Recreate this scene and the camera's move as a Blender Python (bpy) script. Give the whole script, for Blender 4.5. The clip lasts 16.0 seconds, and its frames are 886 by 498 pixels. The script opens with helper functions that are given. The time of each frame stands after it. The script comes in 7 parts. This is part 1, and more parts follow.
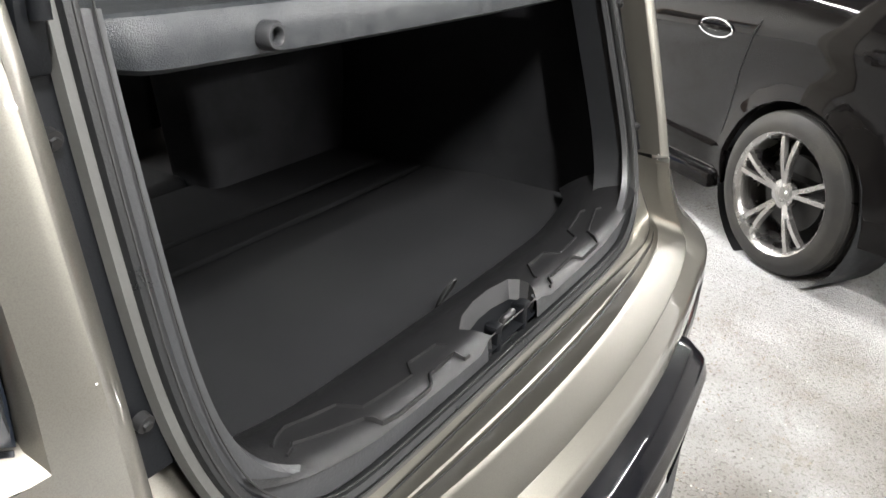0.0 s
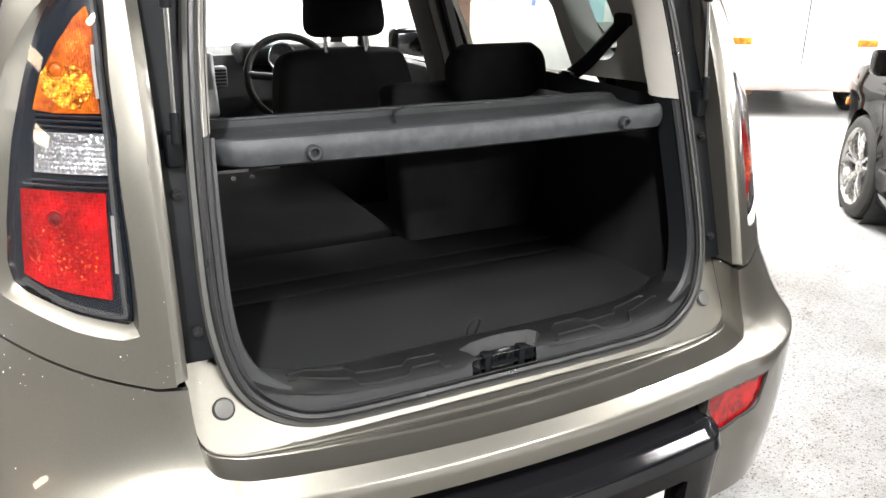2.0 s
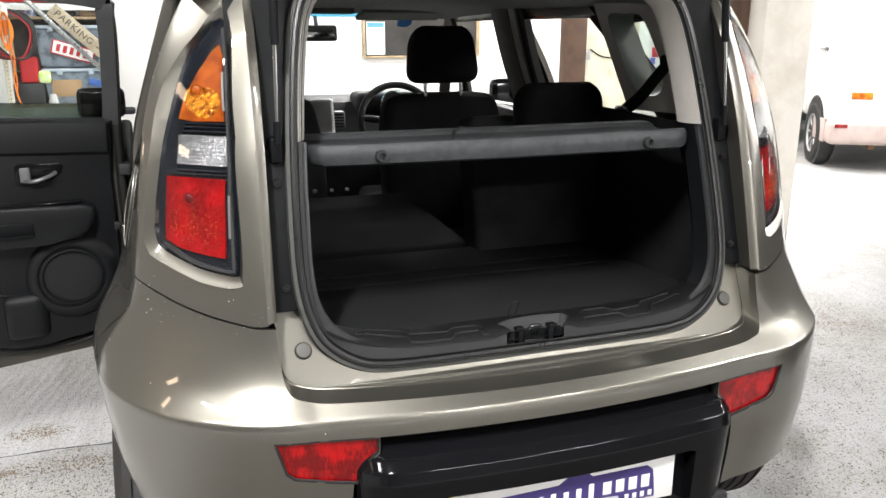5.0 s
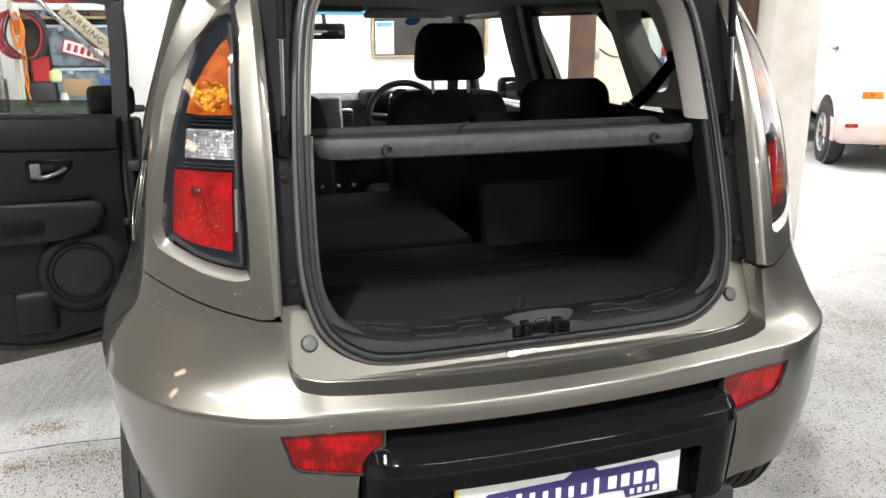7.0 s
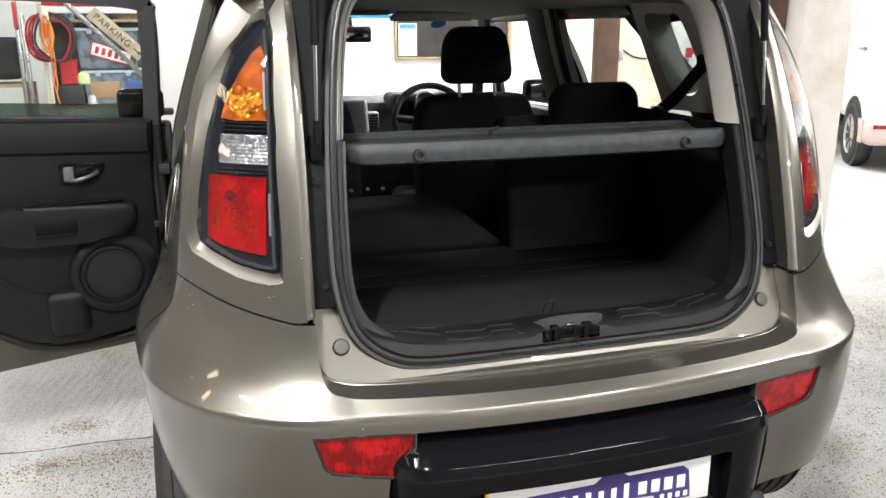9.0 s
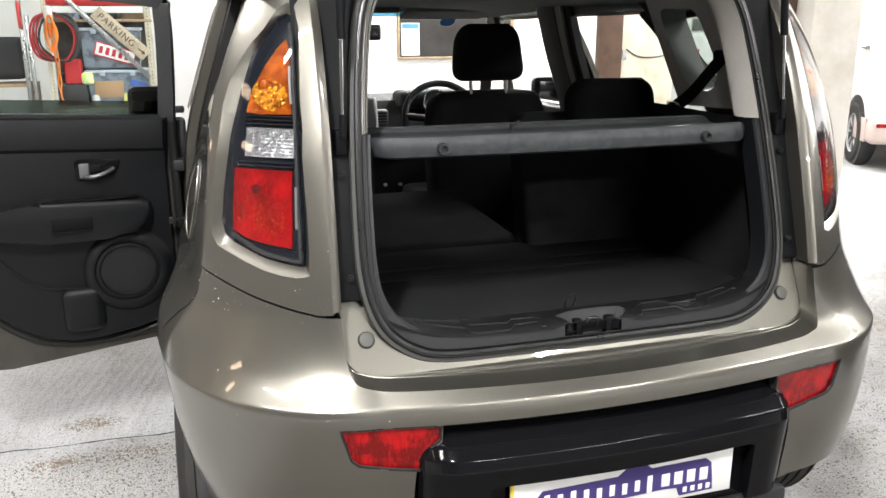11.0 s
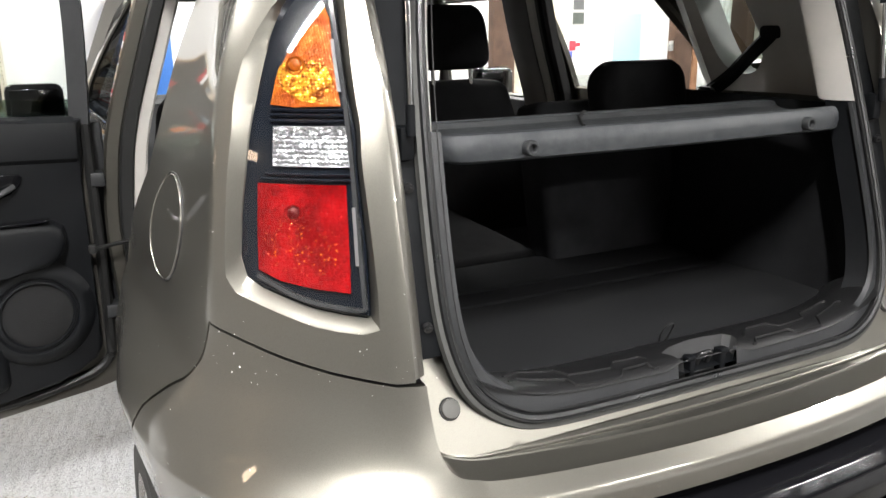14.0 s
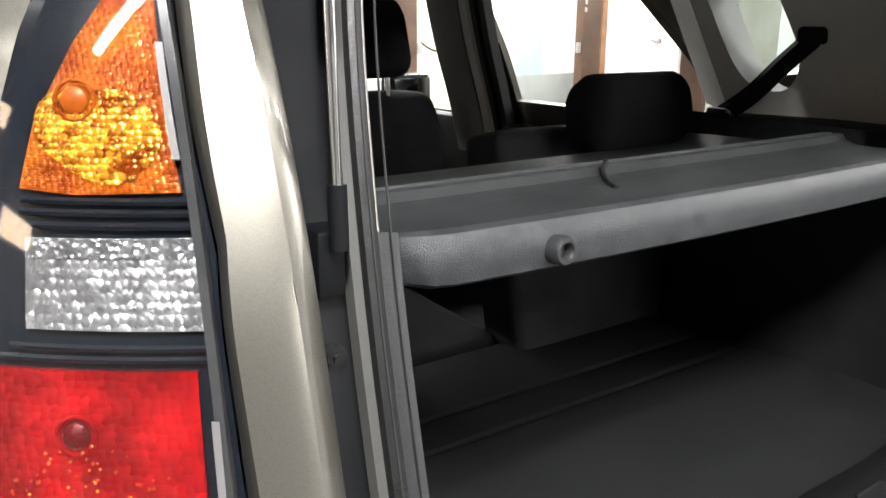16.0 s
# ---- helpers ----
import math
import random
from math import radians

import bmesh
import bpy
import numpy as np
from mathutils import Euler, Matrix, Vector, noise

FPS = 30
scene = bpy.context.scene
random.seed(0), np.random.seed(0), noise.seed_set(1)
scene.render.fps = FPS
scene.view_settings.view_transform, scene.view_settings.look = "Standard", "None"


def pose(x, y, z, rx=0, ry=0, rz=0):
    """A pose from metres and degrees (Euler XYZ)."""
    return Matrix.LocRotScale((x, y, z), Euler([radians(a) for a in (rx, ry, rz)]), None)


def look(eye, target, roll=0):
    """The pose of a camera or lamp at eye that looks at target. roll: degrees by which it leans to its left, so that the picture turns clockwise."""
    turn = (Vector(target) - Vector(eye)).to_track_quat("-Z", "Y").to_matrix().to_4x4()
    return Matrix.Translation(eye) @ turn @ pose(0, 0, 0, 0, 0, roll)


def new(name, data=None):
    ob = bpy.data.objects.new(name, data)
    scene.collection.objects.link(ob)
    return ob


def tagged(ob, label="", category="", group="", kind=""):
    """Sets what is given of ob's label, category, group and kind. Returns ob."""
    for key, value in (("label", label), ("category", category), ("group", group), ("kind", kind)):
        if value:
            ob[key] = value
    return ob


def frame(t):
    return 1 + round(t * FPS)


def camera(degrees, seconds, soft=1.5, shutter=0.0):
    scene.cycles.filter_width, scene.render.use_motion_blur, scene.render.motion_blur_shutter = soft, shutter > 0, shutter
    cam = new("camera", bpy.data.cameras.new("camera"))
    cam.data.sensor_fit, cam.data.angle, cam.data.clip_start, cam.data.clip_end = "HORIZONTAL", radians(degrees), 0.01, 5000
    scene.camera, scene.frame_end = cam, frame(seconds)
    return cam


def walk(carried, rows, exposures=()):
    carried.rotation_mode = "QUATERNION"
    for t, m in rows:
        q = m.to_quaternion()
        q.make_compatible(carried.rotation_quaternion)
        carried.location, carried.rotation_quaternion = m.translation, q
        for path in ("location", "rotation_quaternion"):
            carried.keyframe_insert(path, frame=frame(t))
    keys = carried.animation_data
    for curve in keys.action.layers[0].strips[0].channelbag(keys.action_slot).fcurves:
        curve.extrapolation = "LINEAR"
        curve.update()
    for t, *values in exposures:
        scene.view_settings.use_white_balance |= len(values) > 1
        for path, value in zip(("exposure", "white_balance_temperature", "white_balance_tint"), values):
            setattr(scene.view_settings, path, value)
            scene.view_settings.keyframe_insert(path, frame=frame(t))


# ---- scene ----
cam = camera(57.5, 16.0)
PATH = [
    (0, (-0.832, -0.204, 1.337), (0.741, 0.724, 0.523), 3.1),
    (0.3, (-0.778, -0.257, 1.357), (0.703, 0.811, 0.54), 3.1),
    (0.5, (-0.739, -0.333, 1.371), (0.648, 0.858, 0.561), 2.7),
    (1, (-0.74, -0.506, 1.422), (0.424, 0.905, 0.613), 2.1),
    (1.5, (-0.794, -0.724, 1.477), (0.206, 0.825, 0.702), 1.6),
    (2, (-0.727, -0.925, 1.513), (0.167, 0.73, 0.833), 1.1),
    (2.5, (-0.703, -1.044, 1.515), (0.09, 0.691, 0.916), 1.1),
    (3, (-0.755, -1.142, 1.509), (-0.038, 0.638, 0.946), 0.8),
    (3.5, (-0.761, -1.222, 1.495), (-0.083, 0.578, 0.945), 0.6),
    (4, (-0.74, -1.274, 1.488), (-0.086, 0.536, 0.942), 0.4),
    (6.5, (-0.724, -1.327, 1.478), (-0.114, 0.498, 0.934), 0.1),
    (7, (-0.724, -1.326, 1.473), (-0.119, 0.501, 0.93), 0.1),
    (7.5, (-0.721, -1.332, 1.48), (-0.125, 0.498, 0.937), 0.1),
    (8, (-0.729, -1.327, 1.482), (-0.142, 0.507, 0.94), 0.0),
    (8.5, (-0.735, -1.329, 1.483), (-0.162, 0.509, 0.941), -0.0),
    (9, (-0.746, -1.324, 1.482), (-0.189, 0.519, 0.941), -0.1),
    (11.5, (-0.847, -1.315, 1.464), (-0.284, 0.527, 0.925), -0.2),
    (12, (-0.944, -1.265, 1.455), (-0.361, 0.571, 0.917), -0.3),
    (12.5, (-0.996, -1.197, 1.442), (-0.359, 0.62, 0.903), -0.4),
    (13, (-1.01, -1.06, 1.442), (-0.295, 0.727, 0.9), -0.4),
    (13.5, (-1.008, -0.94, 1.435), (-0.217, 0.815, 0.893), -0.3),
    (14, (-1.012, -0.788, 1.411), (-0.141, 0.929, 0.867), -0.4),
    (14.5, (-0.991, -0.612, 1.399), (-0.024, 1.05, 0.851), -0.2),
    (15, (-0.897, -0.438, 1.395), (0.14, 1.182, 0.849), 0.1),
    (15.2, (-0.865, -0.359, 1.398), (0.188, 1.25, 0.85), 0.1),
    (15.5, (-0.841, -0.277, 1.404), (0.23, 1.32, 0.854), 0.4),
    (16, (-0.764, -0.199, 1.402), (0.326, 1.387, 0.856), 0.4),
]
EXPOSURES = [(0, 0.75), (0.5, 1.32), (1.0, 1.33), (1.5, 0.97), (2.0, 0.60), (3.0, 0.12), (4.0, -0.06), (7.0, -0.08), (9.0, -0.1), (12.5, -0.05), (13.5, 0.2), (14.5, 0.2), (15.0, 0.22), (15.5, 0.36), (16.0, 0.45)]
walk(cam, [(t, look(e, a, r)) for t, e, a, r in PATH], EXPOSURES)

# ---- world and light ----
world = bpy.data.worlds.new("world")
scene.world = world
world.use_nodes = True
wnt = world.node_tree
sky = wnt.nodes.new("ShaderNodeTexSky")
sky.sky_type = "NISHITA"
sky.sun_disc = False
sky.sun_elevation, sky.sun_rotation = radians(35), radians(120)
wnt.links.new(sky.outputs[0], wnt.nodes["Background"].inputs[0])
wnt.nodes["Background"].inputs[1].default_value = 0.08


# ---- materials ----
def mat(name, color, rough=0.5, metal=0.0, coat=0.0, bump=0.0, bscale=60.0, vary=0.0, vscale=4.0, vcolor=None,
        coat_rough=0.05, trans=0.0, ior=1.45, alpha=1.0, emit=0.0, rvary=0.0, cells=False, spec=0.5):
    m = bpy.data.materials.new(name)
    m.use_nodes = True
    nt = m.node_tree
    p = nt.nodes["Principled BSDF"]
    i = p.inputs
    i["Base Color"].default_value = (*color, 1)
    i["Roughness"].default_value, i["Metallic"].default_value = rough, metal
    i["Coat Weight"].default_value, i["Coat Roughness"].default_value = coat, coat_rough
    i["Transmission Weight"].default_value, i["IOR"].default_value, i["Alpha"].default_value = trans, ior, alpha
    i["Specular IOR Level"].default_value = spec
    if emit:
        i["Emission Color"].default_value, i["Emission Strength"].default_value = (*color, 1), emit
    tc = nt.nodes.new("ShaderNodeTexCoord")
    if vary or rvary:
        nz = nt.nodes.new("ShaderNodeTexNoise")
        nz.inputs["Scale"].default_value, nz.inputs["Detail"].default_value = vscale, 8
        nz.inputs["Roughness"].default_value = 0.62
        nt.links.new(tc.outputs["Object"], nz.inputs["Vector"])
        if vary:
            mix = nt.nodes.new("ShaderNodeMix")
            mix.data_type = "RGBA"
            other = vcolor or tuple(c * (1 - vary) for c in color)
            ramp = nt.nodes.new("ShaderNodeMapRange")
            ramp.inputs[1].default_value, ramp.inputs[2].default_value = 0.42, 0.66
            nt.links.new(nz.outputs[0], ramp.inputs[0])
            nt.links.new(ramp.outputs[0], mix.inputs[0])
            mix.inputs[6].default_value, mix.inputs[7].default_value = (*color, 1), (*other, 1)
            nt.links.new(mix.outputs[2], i["Base Color"])
        if rvary:
            mr = nt.nodes.new("ShaderNodeMapRange")
            mr.inputs[1].default_value, mr.inputs[2].default_value = 0.3, 0.7
            mr.inputs[3].default_value, mr.inputs[4].default_value = max(0.02, rough - rvary), min(1, rough + rvary)
            nt.links.new(nz.outputs[0], mr.inputs[0])
            nt.links.new(mr.outputs[0], i["Roughness"])
    if bump:
        if cells:
            tex = nt.nodes.new("ShaderNodeTexVoronoi")
            tex.inputs["Scale"].default_value = bscale
        else:
            tex = nt.nodes.new("ShaderNodeTexNoise")
            tex.inputs["Scale"].default_value, tex.inputs["Detail"].default_value = bscale, 4
        nt.links.new(tc.outputs["Object"], tex.inputs["Vector"])
        b = nt.nodes.new("ShaderNodeBump")
        b.inputs["Strength"].default_value, b.inputs["Distance"].default_value = bump, 0.004
        nt.links.new(tex.outputs[0], b.inputs["Height"])
        nt.links.new(b.outputs[0], i["Normal"])
    return m


PAINT = mat("titanium_paint", (0.205, 0.196, 0.170), 0.36, 0.90, 1.0, 0.03, 1500, 0.16, 900, coat_rough=0.015)
PAINT.node_tree.nodes["Principled BSDF"].inputs["Coat IOR"].default_value = 1.65
BLACKGLOSS = mat("gloss_black", (0.005, 0.005, 0.006), 0.10, 0, 0.0, 0, 0, 0.0, rvary=0.04, vscale=20, spec=0.26)
BLACKPAINT = mat("black_paint", (0.005, 0.0045, 0.0045), 0.04, 0, 0.0, rvary=0.012, vscale=6, spec=0.19)
BLACKPLASTIC = mat("black_plastic", (0.022, 0.023, 0.025), 0.5, 0, 0, 0.25, 700, 0.25, 12, rvary=0.1)
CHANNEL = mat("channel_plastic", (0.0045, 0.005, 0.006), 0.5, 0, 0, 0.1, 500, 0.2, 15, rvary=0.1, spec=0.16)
SCUFF = mat("scuff_plastic", (0.009, 0.009, 0.0095), 0.36, 0, 0, 0.2, 900, 0.25, 9, rvary=0.08, spec=0.35)
SHELF = mat("shelf_plastic", (0.021, 0.0235, 0.027), 0.45, 0, 0, 0.3, 800, 0.35, 45, (0.042, 0.045, 0.047), rvary=0.14)
SHELFTOP = mat("shelf_cloth", (0.017, 0.0185, 0.020), 0.6, 0, 0, 0.5, 900, 0.4, 9, (0.032, 0.034, 0.036), spec=0.4)
# trim plastic with the tinted window's green light put into its colour
DISH = mat("green_lit_trim", (0.20, 0.225, 0.20), 0.45, 0, 0, 0.1, 600, 0.15, 6)
RUBBERDARK = mat("dark_rubber", (0.012, 0.012, 0.012), 0.5, 0, 0, 0.2, 300, 0.2, 20)
TYRE = mat("tyre_rubber", (0.013, 0.0125, 0.012), 0.7, 0, 0, 0.3, 200, 0.35, 8, (0.032, 0.030, 0.026), rvary=0.1)
CARPET = mat("carpet", (0.0145, 0.0149, 0.0162), 0.95, 0, 0, 0.9, 900, 0.35, 7, (0.017, 0.0175, 0.0185), spec=0.12)
FABRIC = mat("seat_fabric", (0.012, 0.012, 0.013), 0.92, 0, 0, 0.6, 1200, 0.3, 10, spec=0.2)
LINING = mat("boot_felt", (0.012, 0.0123, 0.0133), 0.95, 0, 0, 0.6, 900, 0.3, 10, spec=0.1)
SEATCARPET = mat("seat_carpet", (0.008, 0.0082, 0.009), 0.95, 0, 0, 0.8, 900, 0.5, 5, (0.012, 0.012, 0.0125), spec=0.12)
DOORTRIM = mat("door_trim", (0.0075, 0.0082, 0.0096), 0.45, 0, 0, 0.25, 800, 0.2, 6, rvary=0.08, spec=0.32)
GREYTRIM = mat("grey_trim", (0.46, 0.44, 0.41), 0.6, 0, 0, 0.2, 900, 0.1, 5)
PILLARTRIM = mat("pillar_plastic", (0.44, 0.425, 0.40), 0.6, 0, 0, 0.2, 900, 0.12, 5)
HEADLINER = mat("headliner", (0.19, 0.185, 0.175), 0.9, 0, 0, 0.3, 1500, 0.1, 5)
CHROME = mat("chrome", (0.75, 0.75, 0.76), 0.12, 1.0, rvary=0.06, vscale=30)
STEEL = mat("steel", (0.45, 0.45, 0.45), 0.32, 1.0, 0, 0.1, 200, 0.3, 30, rvary=0.12)
DARKSTEEL = mat("dark_screw_steel", (0.06, 0.06, 0.062), 0.4, 0.8, 0, 0.1, 200, 0.3, 30)
SILVER = mat("silver_plastic", (0.42, 0.43, 0.44), 0.35, 0.6, 0, 0, 0, 0.1, 10)
BRIGHTALLOY = mat("bright_alloy", (0.36, 0.35, 0.34), 0.26, 0.9, 0.3, 0, 0, 0.2, 9, rvary=0.1)
DARKALLOY = mat("brake_dark", (0.03, 0.03, 0.03), 0.6, 0.3, 0, 0.1, 60, 0.3, 9)
AMBERLAMP = mat("amber_marker", (0.42, 0.085, 0.010), 0.16, 0.35, 0.3, 0.4, 170, 0.55, 16, (0.85, 0.32, 0.025), cells=True)
CLEARHEAD = mat("clear_head_lens", (0.50, 0.51, 0.53), 0.18, 0.85, 0.4, 0.6, 190, 0.6, 45, cells=True)
LAMPBLACK = mat("lamp_housing", (0.006, 0.008, 0.012), 0.2, 0.0, 0.0, spec=0.3)


def pane(name, color, gloss=0.07):
    """Clear sheet: what lies behind shows through, with a little gloss on top."""
    m = bpy.data.materials.new(name)
    m.use_nodes = True
    nt = m.node_tree
    nt.nodes.remove(nt.nodes["Principled BSDF"])
    t, g, x = nt.nodes.new("ShaderNodeBsdfTransparent"), nt.nodes.new("ShaderNodeBsdfGlossy"), nt.nodes.new("ShaderNodeMixShader")
    t.inputs[0].default_value, g.inputs["Roughness"].default_value, x.inputs[0].default_value = (*color, 1), 0.02, gloss
    nt.links.new(t.outputs[0], x.inputs[1])
    nt.links.new(g.outputs[0], x.inputs[2])
    nt.links.new(x.outputs[0], nt.nodes["Material Output"].inputs[0])
    return m


def lens_cover(name, ior=1.5):
    """Clear moulded cover: gloss grows towards grazing angles."""
    m = pane(name, (0.97, 0.97, 0.97))
    nt = m.node_tree
    f = nt.nodes.new("ShaderNodeFresnel")
    f.inputs[0].default_value = ior
    x = next(n for n in nt.nodes if n.bl_idname == "ShaderNodeMixShader")
    nt.links.new(f.outputs[0], x.inputs[0])
    return m


COVER = lens_cover("lens_cover", 1.7)


def facets(name, dark, bright, scale, tilt, rough=0.12, metal=0.6, patchy=14.0, squash=1.0, dome=0.3, coat=0.0):
    """Moulded lens: rows of tiny domes, some leaning their own way, so that each shows a speck of every lamp."""
    m = mat(name, dark, rough, metal, coat)
    nt = m.node_tree
    p, tc = nt.nodes["Principled BSDF"], next(n for n in nt.nodes if n.bl_idname == "ShaderNodeTexCoord")
    mp, vo, nz = nt.nodes.new("ShaderNodeMapping"), nt.nodes.new("ShaderNodeTexVoronoi"), nt.nodes.new("ShaderNodeTexNoise")
    mp.inputs["Scale"].default_value = (1.0, 1.0, squash)
    vo.inputs["Scale"].default_value, vo.inputs["Randomness"].default_value = scale, 0.45
    nz.inputs["Scale"].default_value, nz.inputs["Detail"].default_value = patchy, 3
    nt.links.new(tc.outputs["Object"], mp.inputs[0])
    nt.links.new(mp.outputs[0], vo.inputs["Vector"])
    nt.links.new(tc.outputs["Object"], nz.inputs["Vector"])
    sub, sc, lean, sc2, add, add2, nrm = (nt.nodes.new("ShaderNodeVectorMath") for _ in range(7))
    for n, op in ((sub, "SUBTRACT"), (sc, "SCALE"), (lean, "SUBTRACT"), (sc2, "SCALE"), (add, "ADD"), (add2, "ADD"), (nrm, "NORMALIZE")):
        n.operation = op
    nt.links.new(mp.outputs[0], sub.inputs[0])
    nt.links.new(vo.outputs["Position"], sub.inputs[1])
    nt.links.new(sub.outputs[0], sc.inputs[0])
    sc.inputs["Scale"].default_value = scale * dome
    nt.links.new(vo.outputs["Color"], lean.inputs[0])
    lean.inputs[1].default_value = (0.5, 0.5, 0.5)
    nt.links.new(lean.outputs[0], sc2.inputs[0])
    sc2.inputs["Scale"].default_value = tilt
    nt.links.new(sc.outputs[0], add2.inputs[0])
    nt.links.new(sc2.outputs[0], add2.inputs[1])
    nt.links.new(add2.outputs[0], add.inputs[0])
    nt.links.new(tc.outputs["Normal"], add.inputs[1])
    nt.links.new(add.outputs[0], nrm.inputs[0])
    nt.links.new(nrm.outputs[0], p.inputs["Normal"])
    both, mr, mix = nt.nodes.new("ShaderNodeMath"), nt.nodes.new("ShaderNodeMapRange"), nt.nodes.new("ShaderNodeMix")
    mix.data_type = "RGBA"
    sep = nt.nodes.new("ShaderNodeSeparateColor")
    nt.links.new(vo.outputs["Color"], sep.inputs[0])
    both.operation = "MULTIPLY_ADD"
    nt.links.new(sep.outputs[0], both.inputs[0])
    both.inputs[1].default_value = 0.16
    nt.links.new(nz.outputs[0], both.inputs[2])
    mr.inputs[1].default_value, mr.inputs[2].default_value = 0.46, 0.74
    nt.links.new(both.outputs[0], mr.inputs[0])
    nt.links.new(mr.outputs[0], mix.inputs[0])
    mix.inputs[6].default_value, mix.inputs[7].default_value = (*dark, 1), (*bright, 1)
    nt.links.new(mix.outputs[2], p.inputs["Base Color"])
    return m


RED = facets("red_lens", (0.19, 0.0012, 0.003), (0.42, 0.006, 0.009), 190, 0.28, 0.09, 0.35, 22, 1.0, 0.22)
AMBER = facets("amber_lens", (0.22, 0.036, 0.004), (0.50, 0.13, 0.011), 300, 0.25, 0.12, 0.5, 30, 2.0, 0.4)
# amber facets, their yellow sparkle put into the colour
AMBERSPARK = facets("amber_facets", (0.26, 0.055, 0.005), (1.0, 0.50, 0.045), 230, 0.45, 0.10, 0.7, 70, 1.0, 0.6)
CLEARLENS = facets("clear_lens", (0.34, 0.345, 0.36), (0.56, 0.57, 0.59), 210, 0.34, 0.26, 0.85, 60, 0.7, 0.45)
REDREFL = facets("red_reflector", (0.13, 0.001, 0.002), (0.40, 0.003, 0.005), 330, 0.06, 0.22, 0.1, 26, 0.25, 0.12, 0.5)
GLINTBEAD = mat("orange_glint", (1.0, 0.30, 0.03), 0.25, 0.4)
REDGLINT = mat("red_glint", (1.0, 0.16, 0.05), 0.10, 0.9)
AMBERGLINT = mat("amber_glint", (1.0, 0.62, 0.12), 0.10, 0.9)
EDGESTRIP = mat("clear_edge", (0.055, 0.057, 0.06), 0.18, 0.3, 0.8, vary=0.3, vscale=30)
BULB = mat("dark_bulb", (0.10, 0.004, 0.005), 0.2, 0.2, 0.3, bump=0.4, bscale=300, vary=0.5, vscale=90)
AMBERBULB = mat("amber_bulb", (0.32, 0.08, 0.008), 0.35, 0.1, 0.0, vary=0.35, vscale=60, spec=0.25)
SPECK = mat("pale_specks", (0.85, 0.84, 0.80), 0.15, 0, 0.6)
# door mirror glass, with a dark reflection put into its colour
DARKMIRROR = mat("mirror_glass", (0.05, 0.05, 0.053), 0.12, 1.0)
GLASS = pane("glass", (0.94, 0.97, 0.96), 0.04)
TINT = pane("tinted_glass", (0.36, 0.42, 0.39))
# left front window: its dark reflection is put into the glass colour
DARKREFLECTION = pane("dark_reflection_glass", (0.05, 0.055, 0.055), 0.05)
DARKGLASS = mat("dark_glass", (0.010, 0.012, 0.012), 0.05, 0, 1.0, rvary=0.02, vscale=3)
BLUETINT = pane("blue_tint", (0.10, 0.34, 0.50), 0.03)
WHITEPLATE = mat("white_plate", (0.80, 0.80, 0.79), 0.25, 0, 0.4, 0, 0, 0.05, 9)
YELLOWEDGE = mat("yellow_plate_edge", (0.75, 0.52, 0.05), 0.4)
PURPLE = mat("purple_print", (0.055, 0.04, 0.16), 0.35)
WHITEPRINT = mat("white_print", (0.82, 0.82, 0.82), 0.35)


# ---- mesh helpers ----
def finish(name, bm, material, parent, label="", smooth=True, sharp=35):
    me = bpy.data.meshes.new(name)
    bmesh.ops.recalc_face_normals(bm, faces=bm.faces) if smooth == "fix" else None
    bm.to_mesh(me)
    bm.free()
    if smooth:
        me.polygons.foreach_set("use_smooth", [True] * len(me.polygons))
        me.set_sharp_from_angle(angle=radians(sharp))
    ob = new(name, me)
    for m in material if isinstance(material, (list, tuple)) else (material,):
        me.materials.append(m)
    ob.parent = parent
    if label:
        tagged(ob, label)
    return ob


part = finish


def thing(name, label, category, m=None, group="", kind=""):
    ob = new(name)
    ob.empty_display_size = 0.2
    if m is not None:
        ob.matrix_world = m
    return tagged(ob, label, category, group, kind)


def box(bm, c, s, bevel=0.0, seg=2, m=None):
    mm = Matrix.Translation(c) @ (m or Matrix()) @ Matrix.Diagonal((*s, 1))
    r = bmesh.ops.create_cube(bm, size=1, matrix=mm)
    if bevel:
        vs = r["verts"]
        es = list({e for v in vs for e in v.link_edges})
        bmesh.ops.bevel(bm, geom=es, offset=bevel, segments=seg, profile=0.5, affect="EDGES", clamp_overlap=True)
    return bm


def cushion(bm, c, s, bev, m=None):
    mm = Matrix.Translation(c) @ (m or Matrix())
    r = bmesh.ops.create_cube(bm, size=1, matrix=mm @ Matrix.Diagonal((*s, 1)))
    es = list({e for v in r["verts"] for e in v.link_edges})
    bmesh.ops.bevel(bm, geom=es, offset=bev, segments=4, profile=0.6, affect="EDGES", clamp_overlap=True)
    return bm


def cyl(bm, a, b, r, n=20, r2=None, caps=True):
    a, b = Vector(a), Vector(b)
    d = b - a
    m = Matrix.Translation((a + b) / 2) @ d.to_track_quat("Z", "Y").to_matrix().to_4x4()
    bmesh.ops.create_cone(bm, cap_ends=caps, segments=n, radius1=r, radius2=r if r2 is None else r2, depth=d.length, matrix=m)
    return bm


def lathe(bm, prof, n, m):
    rows = []
    for r, h in prof:
        rows.append([bm.verts.new(m @ Vector((r * math.cos(2 * math.pi * k / n), r * math.sin(2 * math.pi * k / n), h))) for k in range(n)])
    for a, b in zip(rows, rows[1:]):
        for k in range(n):
            bm.faces.new((a[k], a[(k + 1) % n], b[(k + 1) % n], b[k]))
    return bm


